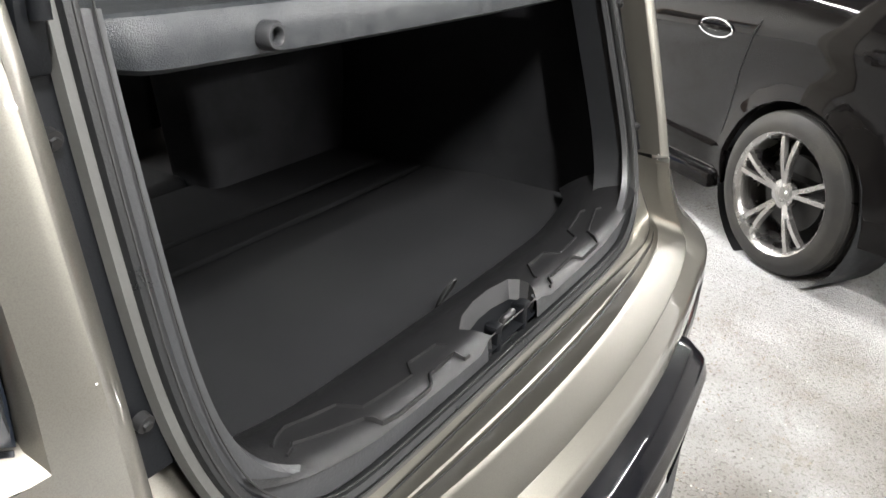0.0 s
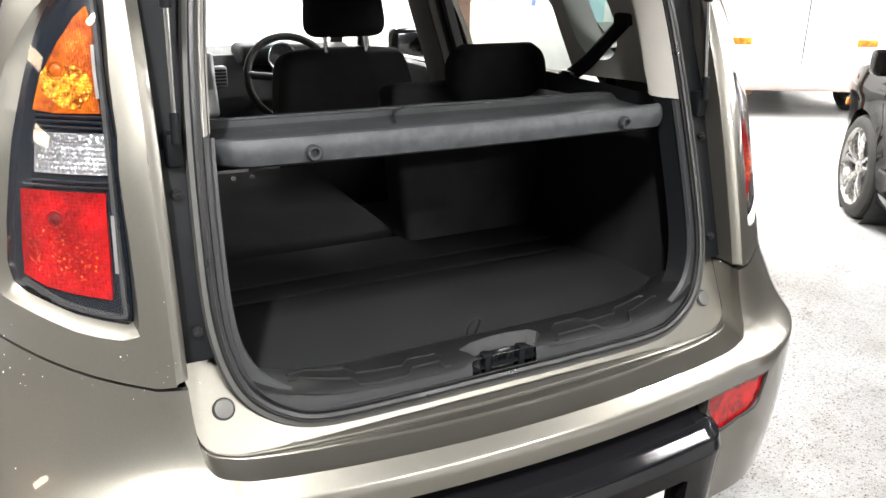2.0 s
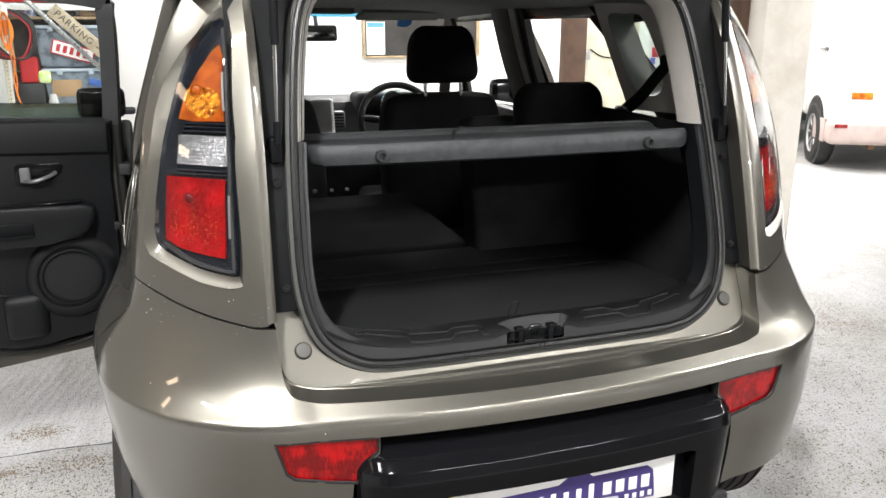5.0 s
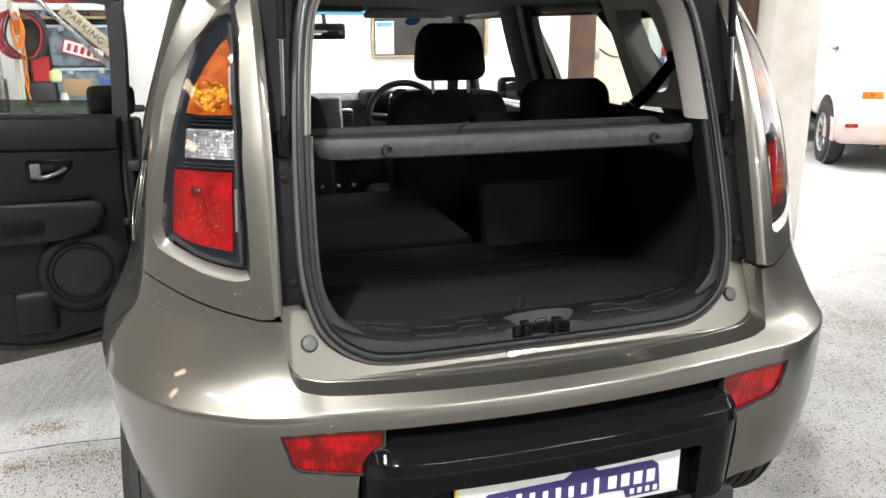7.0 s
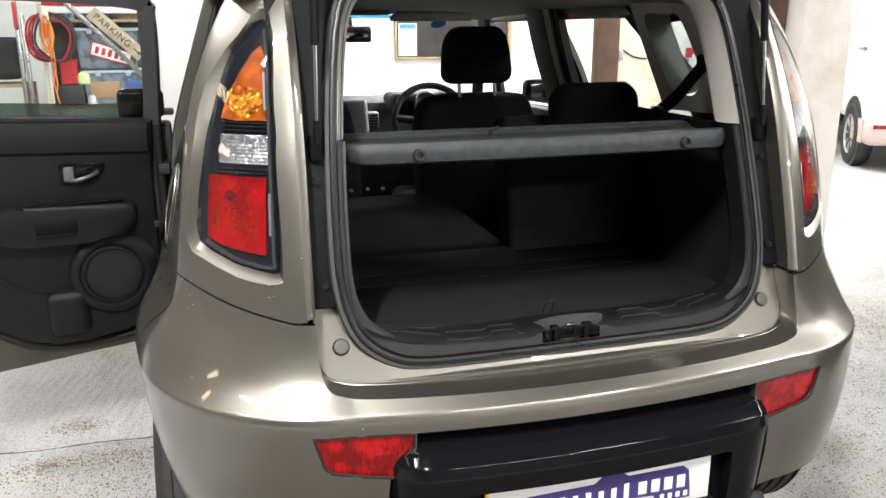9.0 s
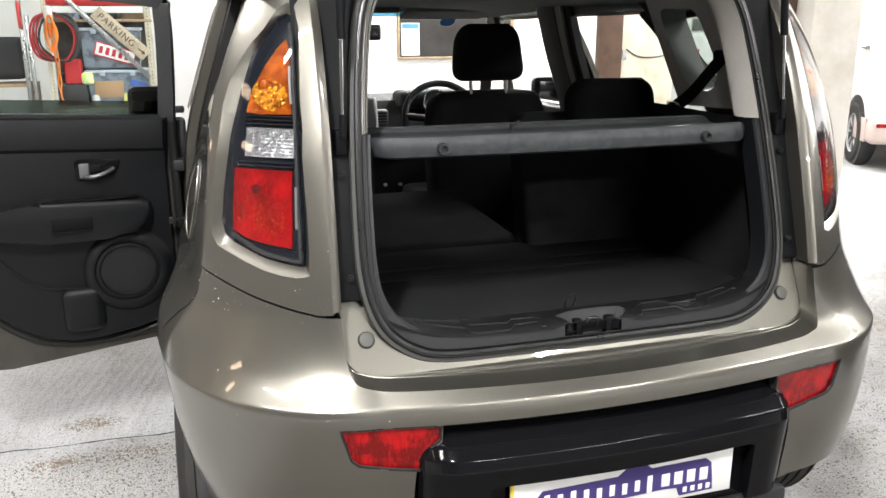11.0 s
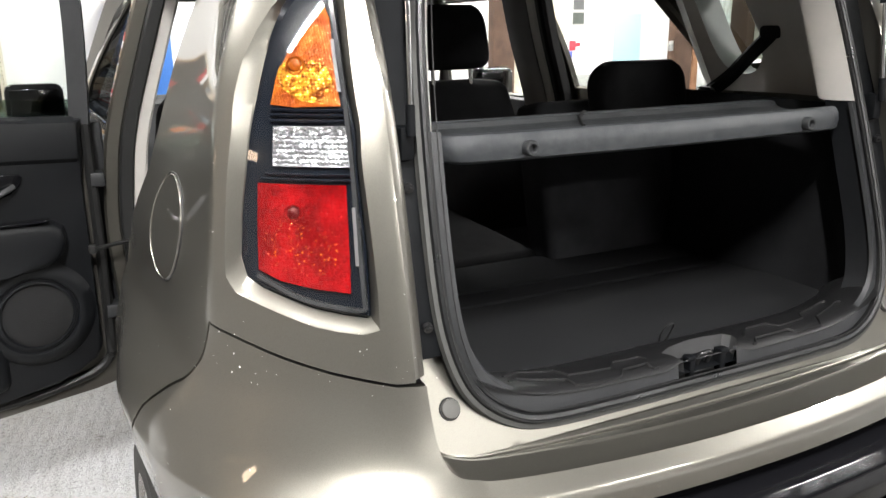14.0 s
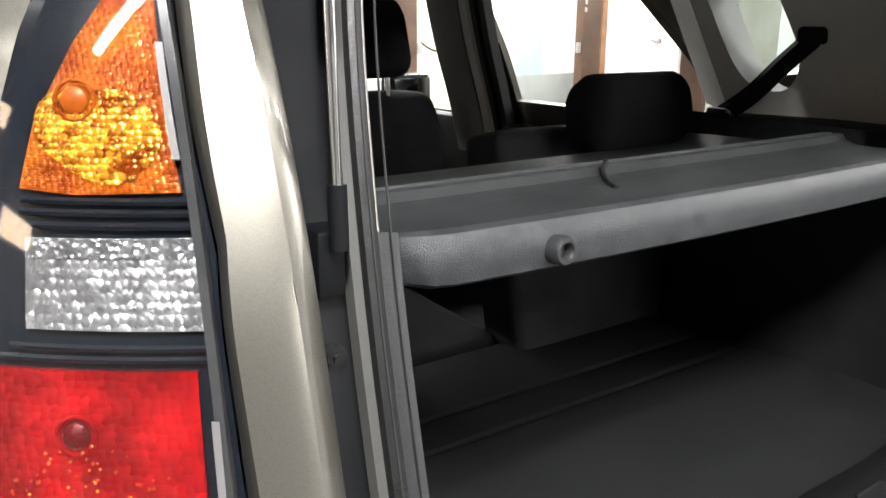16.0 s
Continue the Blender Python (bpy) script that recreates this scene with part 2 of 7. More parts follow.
def sweep(bm, path, prof, closed=False, up=(0, 1, 0), scale=None, caps=True):
    """Sweeps a 2D profile (side, up) along path; side = tangent x up."""
    path = [Vector(p) for p in path]
    n = len(path)
    rows = []
    for k, p in enumerate(path):
        t = (path[(k + 1) % n] - path[k - 1]) if closed else (path[min(k + 1, n - 1)] - path[max(k - 1, 0)])
        t.normalize()
        u = Vector(up(k) if callable(up) else up)
        s = t.cross(u).normalized()
        u = s.cross(t).normalized()
        f = scale[k] if scale else 1
        rows.append([bm.verts.new(p + s * (a * f) + u * (b * f)) for a, b in prof])
    m = len(prof)
    for k in range(n if closed else n - 1):
        a, b = rows[k], rows[(k + 1) % n]
        for j in range(m):
            bm.faces.new((a[j], a[(j + 1) % m], b[(j + 1) % m], b[j]))
    if caps and not closed:
        bm.faces.new(rows[0])
        bm.faces.new(rows[-1][::-1])
    return bm


def ring(r, n=8, sx=1.0):
    return [(r * sx * math.cos(2 * math.pi * k / n), r * math.sin(2 * math.pi * k / n)) for k in range(n)]


def tube(bm, path, r, n=8, closed=False, up=(0.3, 0.2, 1)):
    return sweep(bm, path, ring(r, n), closed, up)


def spline(pts, n=8, closed=False):
    """Catmull-Rom through points."""
    P = [Vector(p) for p in pts]
    k, out = len(P), []
    for i in range(k if closed else k - 1):
        p0 = P[i - 1] if closed or i else P[0]
        p1, p2 = P[i], P[(i + 1) % k]
        p3 = P[(i + 2) % k] if closed or i + 2 < k else P[-1]
        for j in range(n):
            t = j / n
            out.append(0.5 * (2 * p1 + (p2 - p0) * t + (2 * p0 - 5 * p1 + 4 * p2 - p3) * t * t + (3 * p1 - p0 - 3 * p2 + p3) * t ** 3))
    if not closed:
        out.append(P[-1])
    return out


def prism(bm, pts, m, depth, bevel=0.0, seg=2):
    """A polygon (2D) drawn in the xy plane of m and drawn out along its z."""
    a = [bm.verts.new(m @ Vector((x, y, 0))) for x, y in pts]
    b = [bm.verts.new(m @ Vector((x, y, depth))) for x, y in pts]
    n = len(pts)
    top = bm.faces.new(b)
    bm.faces.new(a[::-1])
    for k in range(n):
        bm.faces.new((a[k], a[(k + 1) % n], b[(k + 1) % n], b[k]))
    if bevel:
        bmesh.ops.bevel(bm, geom=list({e for e in top.edges}), offset=bevel, segments=seg, profile=0.5, affect="EDGES", clamp_overlap=True)
    return bm


def curve(xs, ys):
    """Smooth function through a table."""
    xs, ys = np.array(xs, float), np.array(ys, float)
    d = np.diff(ys) / np.diff(xs)
    m = np.zeros(len(xs))
    m[0], m[-1] = d[0], d[-1]
    for k in range(1, len(xs) - 1):
        m[k] = 0 if d[k - 1] * d[k] <= 0 else 2 * d[k - 1] * d[k] / (d[k - 1] + d[k])

    def f(x):
        x = min(max(x, xs[0]), xs[-1])
        k = min(max(int(np.searchsorted(xs, x)) - 1, 0), len(xs) - 2)
        h = xs[k + 1] - xs[k]
        t = (x - xs[k]) / h
        return ((2 * t ** 3 - 3 * t * t + 1) * ys[k] + (t ** 3 - 2 * t * t + t) * h * m[k]
                + (3 * t * t - 2 * t ** 3) * ys[k + 1] + (t ** 3 - t * t) * h * m[k + 1])
    return f


def inside(px, py, poly):
    c = np.zeros(len(px), bool)
    n = len(poly)
    for k in range(n):
        (x1, y1), (x2, y2) = poly[k], poly[k - 1]
        if y1 != y2:
            c ^= ((y1 > py) != (y2 > py)) & (px < (x2 - x1) * (py - y1) / (y2 - y1) + x1)
    return c


def resample(poly, step):
    out = []
    for k in range(len(poly)):
        a, b = np.array(poly[k], float), np.array(poly[(k + 1) % len(poly)], float)
        n = max(1, int(round(np.linalg.norm(b - a) / step)))
        out += [tuple(a + (b - a) * j / n) for j in range(n)]
    return out


def patch(bm, S, outer, holes=(), step=0.02, su=1.0, flange=0.0, levels=(), mirror=False, both=False, fdir=None):
    """A sheet on the surface S(u, v), bounded by polygons in (u * su, v). flange: depth of its turned-in rim."""
    from mathutils.geometry import delaunay_2d_cdt
    loops = [resample([(u * su, v) for u, v in q], step) for q in (outer, *holes)]
    vs, es = [], []
    for q in loops:
        s = len(vs)
        vs += q
        es += [(s + k, s + (k + 1) % len(q)) for k in range(len(q))]
    A = np.array(loops[0])
    gx, gy = np.meshgrid(np.arange(A[:, 0].min() + step / 2, A[:, 0].max(), step), np.arange(A[:, 1].min() + step / 2, A[:, 1].max(), step))
    gx, gy = gx.ravel(), gy.ravel()
    for v in levels:
        row = np.arange(A[:, 0].min() + step / 3, A[:, 0].max(), step * 0.7)
        keep = (np.abs(gy - v) > step * 0.35) | np.isin(gy, levels)
        gx, gy = np.concatenate((gx[keep], row)), np.concatenate((gy[keep], np.full(len(row), v)))
    ok = inside(gx, gy, loops[0])
    for q in loops[1:]:
        ok &= ~inside(gx, gy, q)
    B = np.array(vs)
    gx, gy = gx[ok], gy[ok]
    if len(gx):
        far = np.array([np.min((B[:, 0] - x) ** 2 + (B[:, 1] - y) ** 2) > (0.3 * step) ** 2 for x, y in zip(gx, gy)], bool)
        vs = vs + list(zip(gx[far], gy[far]))
    V, E_, Fc = delaunay_2d_cdt([Vector(v) for v in vs], es, [], 0, 1e-6)[:3]
    cx = np.array([sum(V[i][0] for i in f) / 3 for f in Fc])
    cy = np.array([sum(V[i][1] for i in f) / 3 for f in Fc])
    ok = inside(cx, cy, loops[0])
    for q in loops[1:]:
        ok &= ~inside(cx, cy, q)
    pts = [Vector(S(v[0] / su, v[1])) for v in V]
    for sx in ((1, -1) if both else (-1,) if mirror else (1,)):
        bv = {}
        faces = []
        for f, k in zip(Fc, ok):
            if k:
                for i in f:
                    if i not in bv:
                        bv[i] = bm.verts.new((pts[i][0] * sx, pts[i][1], pts[i][2]))
                tri = [bv[i] for i in f]
                faces.append(bm.faces.new(tri if sx > 0 else tri[::-1]))
        if flange:
            edges = [e for f in faces for e in f.edges if len(e.link_faces) == 1 and not (both and max(abs(v.co.x) for v in e.verts) < 1e-4)]
            edges = list(dict.fromkeys(edges))
            nrm = {}
            for f in faces:
                f.normal_update()
                for v in f.verts:
                    nrm[v] = nrm.get(v, Vector()) + f.normal
            low = {}
            for e in edges:
                for v in e.verts:
                    if v not in low:
                        d = Vector((fdir[0] * sx, fdir[1], fdir[2])) if fdir else -nrm[v].normalized()
                        low[v] = bm.verts.new(v.co + d * flange)
                f = e.link_faces[0]
                l = next(l for l in f.loops if l.edge == e)
                a, b = l.vert, l.link_loop_next.vert
                bm.faces.new((b, a, low[a], low[b]))
    if both:
        bmesh.ops.remove_doubles(bm, verts=[v for v in bm.verts if abs(v.co.x) < 1e-4], dist=1e-4)
    return bm


# ---- the car: body surface ----
# Plan section at each height: flat rear, rounded corner, side.
ZZ = (0.28, 0.45, 0.60, 0.72, 0.755, 0.766, 0.80, 0.86, 0.92, 1.02, 1.20, 1.30, 1.45, 1.60)
b_ye = curve((0.28, 0.45, 0.60, 0.72, 0.754, 0.757, 0.766, 0.78, 0.80, 0.86, 0.92, 1.02, 1.20, 1.30, 1.45, 1.60),
             (0.094, 0.069, 0.060, 0.057, 0.0595, 0.0625, 0.073, 0.090, 0.113, 0.145, 0.163, 0.190, 0.240, 0.272, 0.330, 0.410))
b_xa = curve(ZZ, (0.45, 0.48, 0.50, 0.50, 0.50, 0.50, 0.52, 0.545, 0.56, 0.57, 0.57, 0.56, 0.53, 0.49))
b_xs = curve(ZZ, (0.80, 0.855, 0.885, 0.896, 0.898, 0.895, 0.886, 0.862, 0.826, 0.806, 0.783, 0.764, 0.712, 0.63))
b_yc = curve(ZZ, (0.50, 0.48, 0.46, 0.45, 0.45, 0.45, 0.45, 0.43, 0.392, 0.386, 0.410, 0.437, 0.476, 0.53))
b_n = curve(ZZ, (2.0, 2.0, 1.95, 1.9, 1.9, 1.87, 1.78, 1.58, 1.38, 1.3, 1.3, 1.3, 1.3, 1.3))
b_dx = curve((0.28, 0.80, 0.86, 0.92, 1.02, 1.15, 1.25, 1.35, 1.45, 1.60), (0.0, 0.0, 0.010, 0.028, 0.036, 0.014, -0.009, -0.031, -0.050, -0.066))
b_cr = curve((0.28, 0.80, 0.90, 1.0), (0.17, 0.17, 0.05, 0.0))
taper = curve((0.0, 1.0, 2.6, 3.2, 3.7, 4.05), (1.0, 1.0, 1.0, 0.985, 0.92, 0.78))


def lower(u, z):
    xa, xs, y0, yc, n = b_xa(z), b_xs(z), b_ye(z), b_yc(z), b_n(z)
    if u <= 1:
        return (xa * u, y0 - b_cr(z) * xa * xa * (1 - u * u), z)
    if u <= 2:
        th = (u - 1) * math.pi / 2
        s, c = math.sin(th) ** (2 / n), max(0.0, math.cos(th)) ** (2 / n)
        x, y = xa + (xs - xa) * s, y0 + (yc - y0) * (1 - c)
    else:
        y = yc + (u - 2) * (1.6 - yc)
        x = (xs + b_dx(z) * (1 - math.exp(-(y - yc) / 0.20))) * taper(y)
    return (x + swell(y, z), y, z)


def swell(y, z):
    """The flare over the rear wheel."""
    return 0.036 * math.exp(-((y - 0.68) / 0.24) ** 2) * math.exp(-((z - 0.79) / (0.065 if z > 0.79 else 0.20)) ** 2)


upper = quarter = lower


def at_x(S, x, z):
    lo, hi = 0.0, 2.0
    for _ in range(30):
        mid = (lo + hi) / 2
        lo, hi = (mid, hi) if S(mid, z)[0] < x else (lo, mid)
    return lo


def at_y(S, y, z):
    lo, hi = 1.0, 3.2
    for _ in range(30):
        mid = (lo + hi) / 2
        lo, hi = (mid, hi) if S(mid, z)[1] < y else (lo, mid)
    return lo


def X(S, *pts):
    return [(at_x(S, x, z), z) for x, z in pts]


def Y(S, *pts):
    return [(at_y(S, y, z), z) for y, z in pts]


def side(y, z):
    """The flank, from the rear corner to the nose."""
    return ((b_xs(z) + b_dx(z)) * taper(y) + swell(y, z), y, z)


def deck(x, z):
    """The leaning plane of the tailgate opening."""
    return (x, 0.185 + 0.3 * (z - 0.845), z)


def apron(x, z):
    """The painted frame under the opening, leaning further than the opening itself."""
    return (x, 0.160 + 0.55 * (z - 0.7785), z)


car = thing("car", "titanium grey hatchback with its tailgate open on a concrete floor", "car")

# bumper
AX, AZ, AR = 0.70, 0.33, 0.375
arch = [(AX + AR * math.cos(a), AZ + AR * math.sin(a)) for a in np.linspace(radians(112), radians(172), 12)]
crease_line = X(upper, (0.558, 0.914), (0.599, 0.915), (0.638, 0.923), (0.676, 0.931), (0.706, 0.939), (0.735, 0.948), (0.764, 0.959), (0.789, 0.969))
# upper edge of the bumper, where its sunken top meets the tailgate frame
rim = [(p.x, p.y) for p in spline([(0.0, 0.7745, 0), (0.2, 0.775, 0), (0.45, 0.778, 0), (0.515, 0.784, 0), (0.545, 0.797, 0), (0.555, 0.835, 0), (0.558, 0.912, 0)], 8)]
bumper_outer = ([(0, 0.715), (0, 0.7535), (0, 0.757), (0, 0.760), (0, 0.766)] + X(lower, *rim)
                + [(u, z - 0.002) for u, z in crease_line[1:]] + Y(lower, (0.381, 0.977), (0.383, 0.955), (0.387, 0.929), (0.398, 0.908), (0.406, 0.892), (0.420, 0.877), (0.459, 0.852), (0.516, 0.803), (0.56, 0.74))
                + Y(lower, *arch) + Y(lower, (0.325, 0.47)) + X(lower, (0.70, 0.452), (0.60, 0.446), (0.50, 0.442), (0.44, 0.436), (0.436, 0.64), (0.425, 0.66), (0.40, 0.668), (0.388, 0.68), (0.388, 0.715)))
refl_hole = X(lower, (0.389, 0.714), (0.390, 0.684), (0.402, 0.672), (0.414, 0.658), (0.427, 0.618), (0.490, 0.626), (0.550, 0.640), (0.565, 0.653), (0.584, 0.718))
bm = bmesh.new()
patch(bm, lower, bumper_outer, [refl_hole], 0.014, 0.32, flange=0.022, both=True, levels=(0.7535, 0.757, 0.760, 0.766))
part("rear_bumper", bm, PAINT, car, "titanium metallic painted rear bumper with scuffs")

# reflectors
for s in (1, -1):
    bm = bmesh.new()
    patch(bm, lambda u, z: (lambda p: (p[0], p[1] + 0.007, p[2]))(lower(u, z)), refl_hole, (), 0.012, 0.32, flange=0.01, mirror=s < 0)
    rf = part("reflector", bm, REDREFL, car, "red bumper reflector")
    bm = bmesh.new()
    tube(bm, [(s * p[0], p[1] + 0.003, p[2]) for p in (lower(u / 0.32, z) for u, z in resample([(u * 0.32, z) for u, z in refl_hole], 0.01))], 0.0035, 6, True, up=(0, -1, 0.01))
    part("reflector_gap", bm, RUBBERDARK, rf)

# black centre moulding with the plate recess
bm = bmesh.new()
back = [(-0.44, 0.44), (0.44, 0.44), (0.44, 0.66), (0.40, 0.68), (0.395, 0.73), (-0.395, 0.73), (-0.40, 0.68), (-0.44, 0.66)]
patch(bm, lambda x, z: (x, 0.052 + 0.17 * x * x, z), back, (), 0.03)
part("moulding_backing", bm, BLACKGLOSS, car, "black plastic backing")


def bar_face(u, v):
    """u across, v from the inner top edge over the front to the lower edge."""
    prof = ((0.048, 0.690), (0.030, 0.682), (0.000, 0.672), (-0.022, 0.655), (-0.030, 0.630), (-0.026, 0.600), (-0.018, 0.52), (-0.008, 0.44))
    f = v * (len(prof) - 1)
    k = min(int(f), len(prof) - 2)
    t = f - k
    y = prof[k][0] * (1 - t) + prof[k + 1][0] * t
    z = prof[k][1] * (1 - t) + prof[k + 1][1] * t
    end = max(0.0, (abs(u) - 0.36) / 0.072)
    return (u, y + 0.15 * u * u + 0.050 * end ** 2.6, z - 0.012 * end ** 3)


bm = bmesh.new()
patch(bm, bar_face, [(-0.432, 1.0), (-0.432, 0.0), (0.432, 0.0), (0.432, 1.0), (0.312, 1.0), (0.305, 0.742), (0.29, 0.73), (-0.29, 0.73), (-0.305, 0.742), (-0.312, 1.0)], (), 0.02, 1, flange=0.03, fdir=(0, 1, 0))
bmesh.ops.reverse_faces(bm, faces=bm.faces)
part("bumper_moulding", bm, BLACKGLOSS, car, "gloss black bumper moulding")
bm = bmesh.new()
box(bm, (0, 0.035, 0.50), (0.63, 0.02, 0.22), 0.006)
part("plate_recess", bm, BLACKGLOSS, car)
bm = bmesh.new()
box(bm, (0, 0.030, 0.36), (0.86, 0.03, 0.17), 0.012)
part("rear_valance", bm, BLACKPLASTIC, car, "black plastic lower valance")

# number plate with a dealer's print, drawn as plain shapes
plate = bmesh.new()
box(plate, (0, 0.003, 0.5345), (0.52, 0.006, 0.111), 0.004)
plate = part("number_plate", plate, WHITEPLATE, car, "white dealer plate with purple printed shapes")
bm = bmesh.new()
box(bm, (-0.2565, -0.0012, 0.5345), (0.007, 0.003, 0.108), 0.001)
part("plate_edge", bm, YELLOWEDGE, plate)
for s in (-1, 1):
    bm = bmesh.new()
    cyl(bm, (s * 0.215, -0.001, 0.5345), (s * 0.215, -0.003, 0.5345), 0.006, 16)
    part("plate_screw", bm, WHITEPRINT, plate)
bm = bmesh.new()
outline = [(-0.205, 0.510), (-0.20, 0.545), (-0.19, 0.557), (-0.02, 0.560), (0.0, 0.575), (0.045, 0.578), (0.06, 0.566), (0.19, 0.568), (0.205, 0.556), (0.210, 0.516), (0.212, 0.490), (0.13, 0.488), (0.122, 0.508), (0.085, 0.510), (-0.16, 0.500), (-0.19, 0.498)]
prism(bm, outline, Matrix(((1, 0, 0, 0), (0, 0, -1, -0.0002), (0, 1, 0, 0), (0, 0, 0, 1))), 0.0012)
part("plate_print", bm, PURPLE, plate, "purple printed ground")
for x, w, z, h in ([(-0.180 + 0.0295 * k, 0.012, 0.5285 + 0.002 * (k % 2), (0.036, 0.026, 0.036, 0.026, 0.026, 0.026, 0.026, 0.026, 0.042)[k]) for k in range(9)]
                   + [(0.094 + 0.031 * k, 0.020, 0.532, 0.030) for k in range(4)] + [(0.143 + 0.019 * k, 0.010, 0.501, 0.013) for k in range(4)]):
    bm = bmesh.new()
    box(bm, (x, -0.0017, z), (w, 0.0012, h), 0.0005)
    part("plate_bar", bm, WHITEPRINT, plate)

# quarter panels with the lamp opening
lamp_edge = X(upper, (0.625, 1.009), (0.655, 1.013), (0.690, 1.020), (0.722, 1.033), (0.746, 1.044), (0.762, 1.057), (0.766, 1.085), (0.758, 1.144), (0.747, 1.200), (0.735, 1.255), (0.720, 1.303), (0.704, 1.350), (0.687, 1.394), (0.667, 1.432), (0.646, 1.460), (0.622, 1.482), (0.607, 1.489), (0.604, 1.460), (0.606, 1.417), (0.612, 1.259), (0.619, 1.100), (0.622, 1.04))
bez_edge = X(upper, (0.611, 0.993), (0.631, 0.986), (0.662, 0.989), (0.692, 0.995), (0.750, 1.019), (0.777, 1.032), (0.786, 1.053), (0.785, 1.076), (0.777, 1.141), (0.767, 1.204), (0.755, 1.257), (0.743, 1.311), (0.725, 1.359), (0.702, 1.399), (0.679, 1.431), (0.654, 1.457), (0.625, 1.495), (0.605, 1.508), (0.592, 1.510), (0.588, 1.46), (0.594, 1.40), (0.601, 1.27), (0.607, 1.12), (0.608, 1.04))
arch_up = [(AX + AR * math.cos(a), AZ + AR * math.sin(a)) for a in np.linspace(radians(111), radians(20), 14)]


QUARTER_WINDOW = [(0.72, 1.32), (0.85, 1.30), (0.90, 1.36), (0.95, 1.44), (0.96, 1.49), (0.80, 1.50), (0.74, 1.49), (0.71, 1.40)]


def edge_x(z):
    """Inner edge of the quarter panel beside the tailgate channel."""
    return 0.573 - 0.018 * (z - 0.918)


def quarter_outline(back):
    return (X(upper, (0.573, 0.918)) + [(u, z + 0.002) for u, z in crease_line[1:]]
                     + Y(lower, (0.384, 0.981), (0.387, 0.957), (0.391, 0.931), (0.402, 0.910), (0.410, 0.895), (0.423, 0.881), (0.463, 0.856), (0.520, 0.806), (0.565, 0.744))
                     + Y(quarter, *arch_up) + Y(quarter, (1.06, 0.62), (1.08, 0.80), (1.07, 0.95), (0.985 - back, 1.05), (0.925 - back, 1.13), (0.925 - back, 1.20), (0.965 - back, 1.30), (1.03 - back, 1.40), (1.10 - back, 1.50), (1.12 - back, 1.555), (1.10 - back, 1.575), (0.70, 1.575))
                     + X(upper, *[(edge_x(z), z) for z in np.linspace(1.575, 0.95, 26)]))


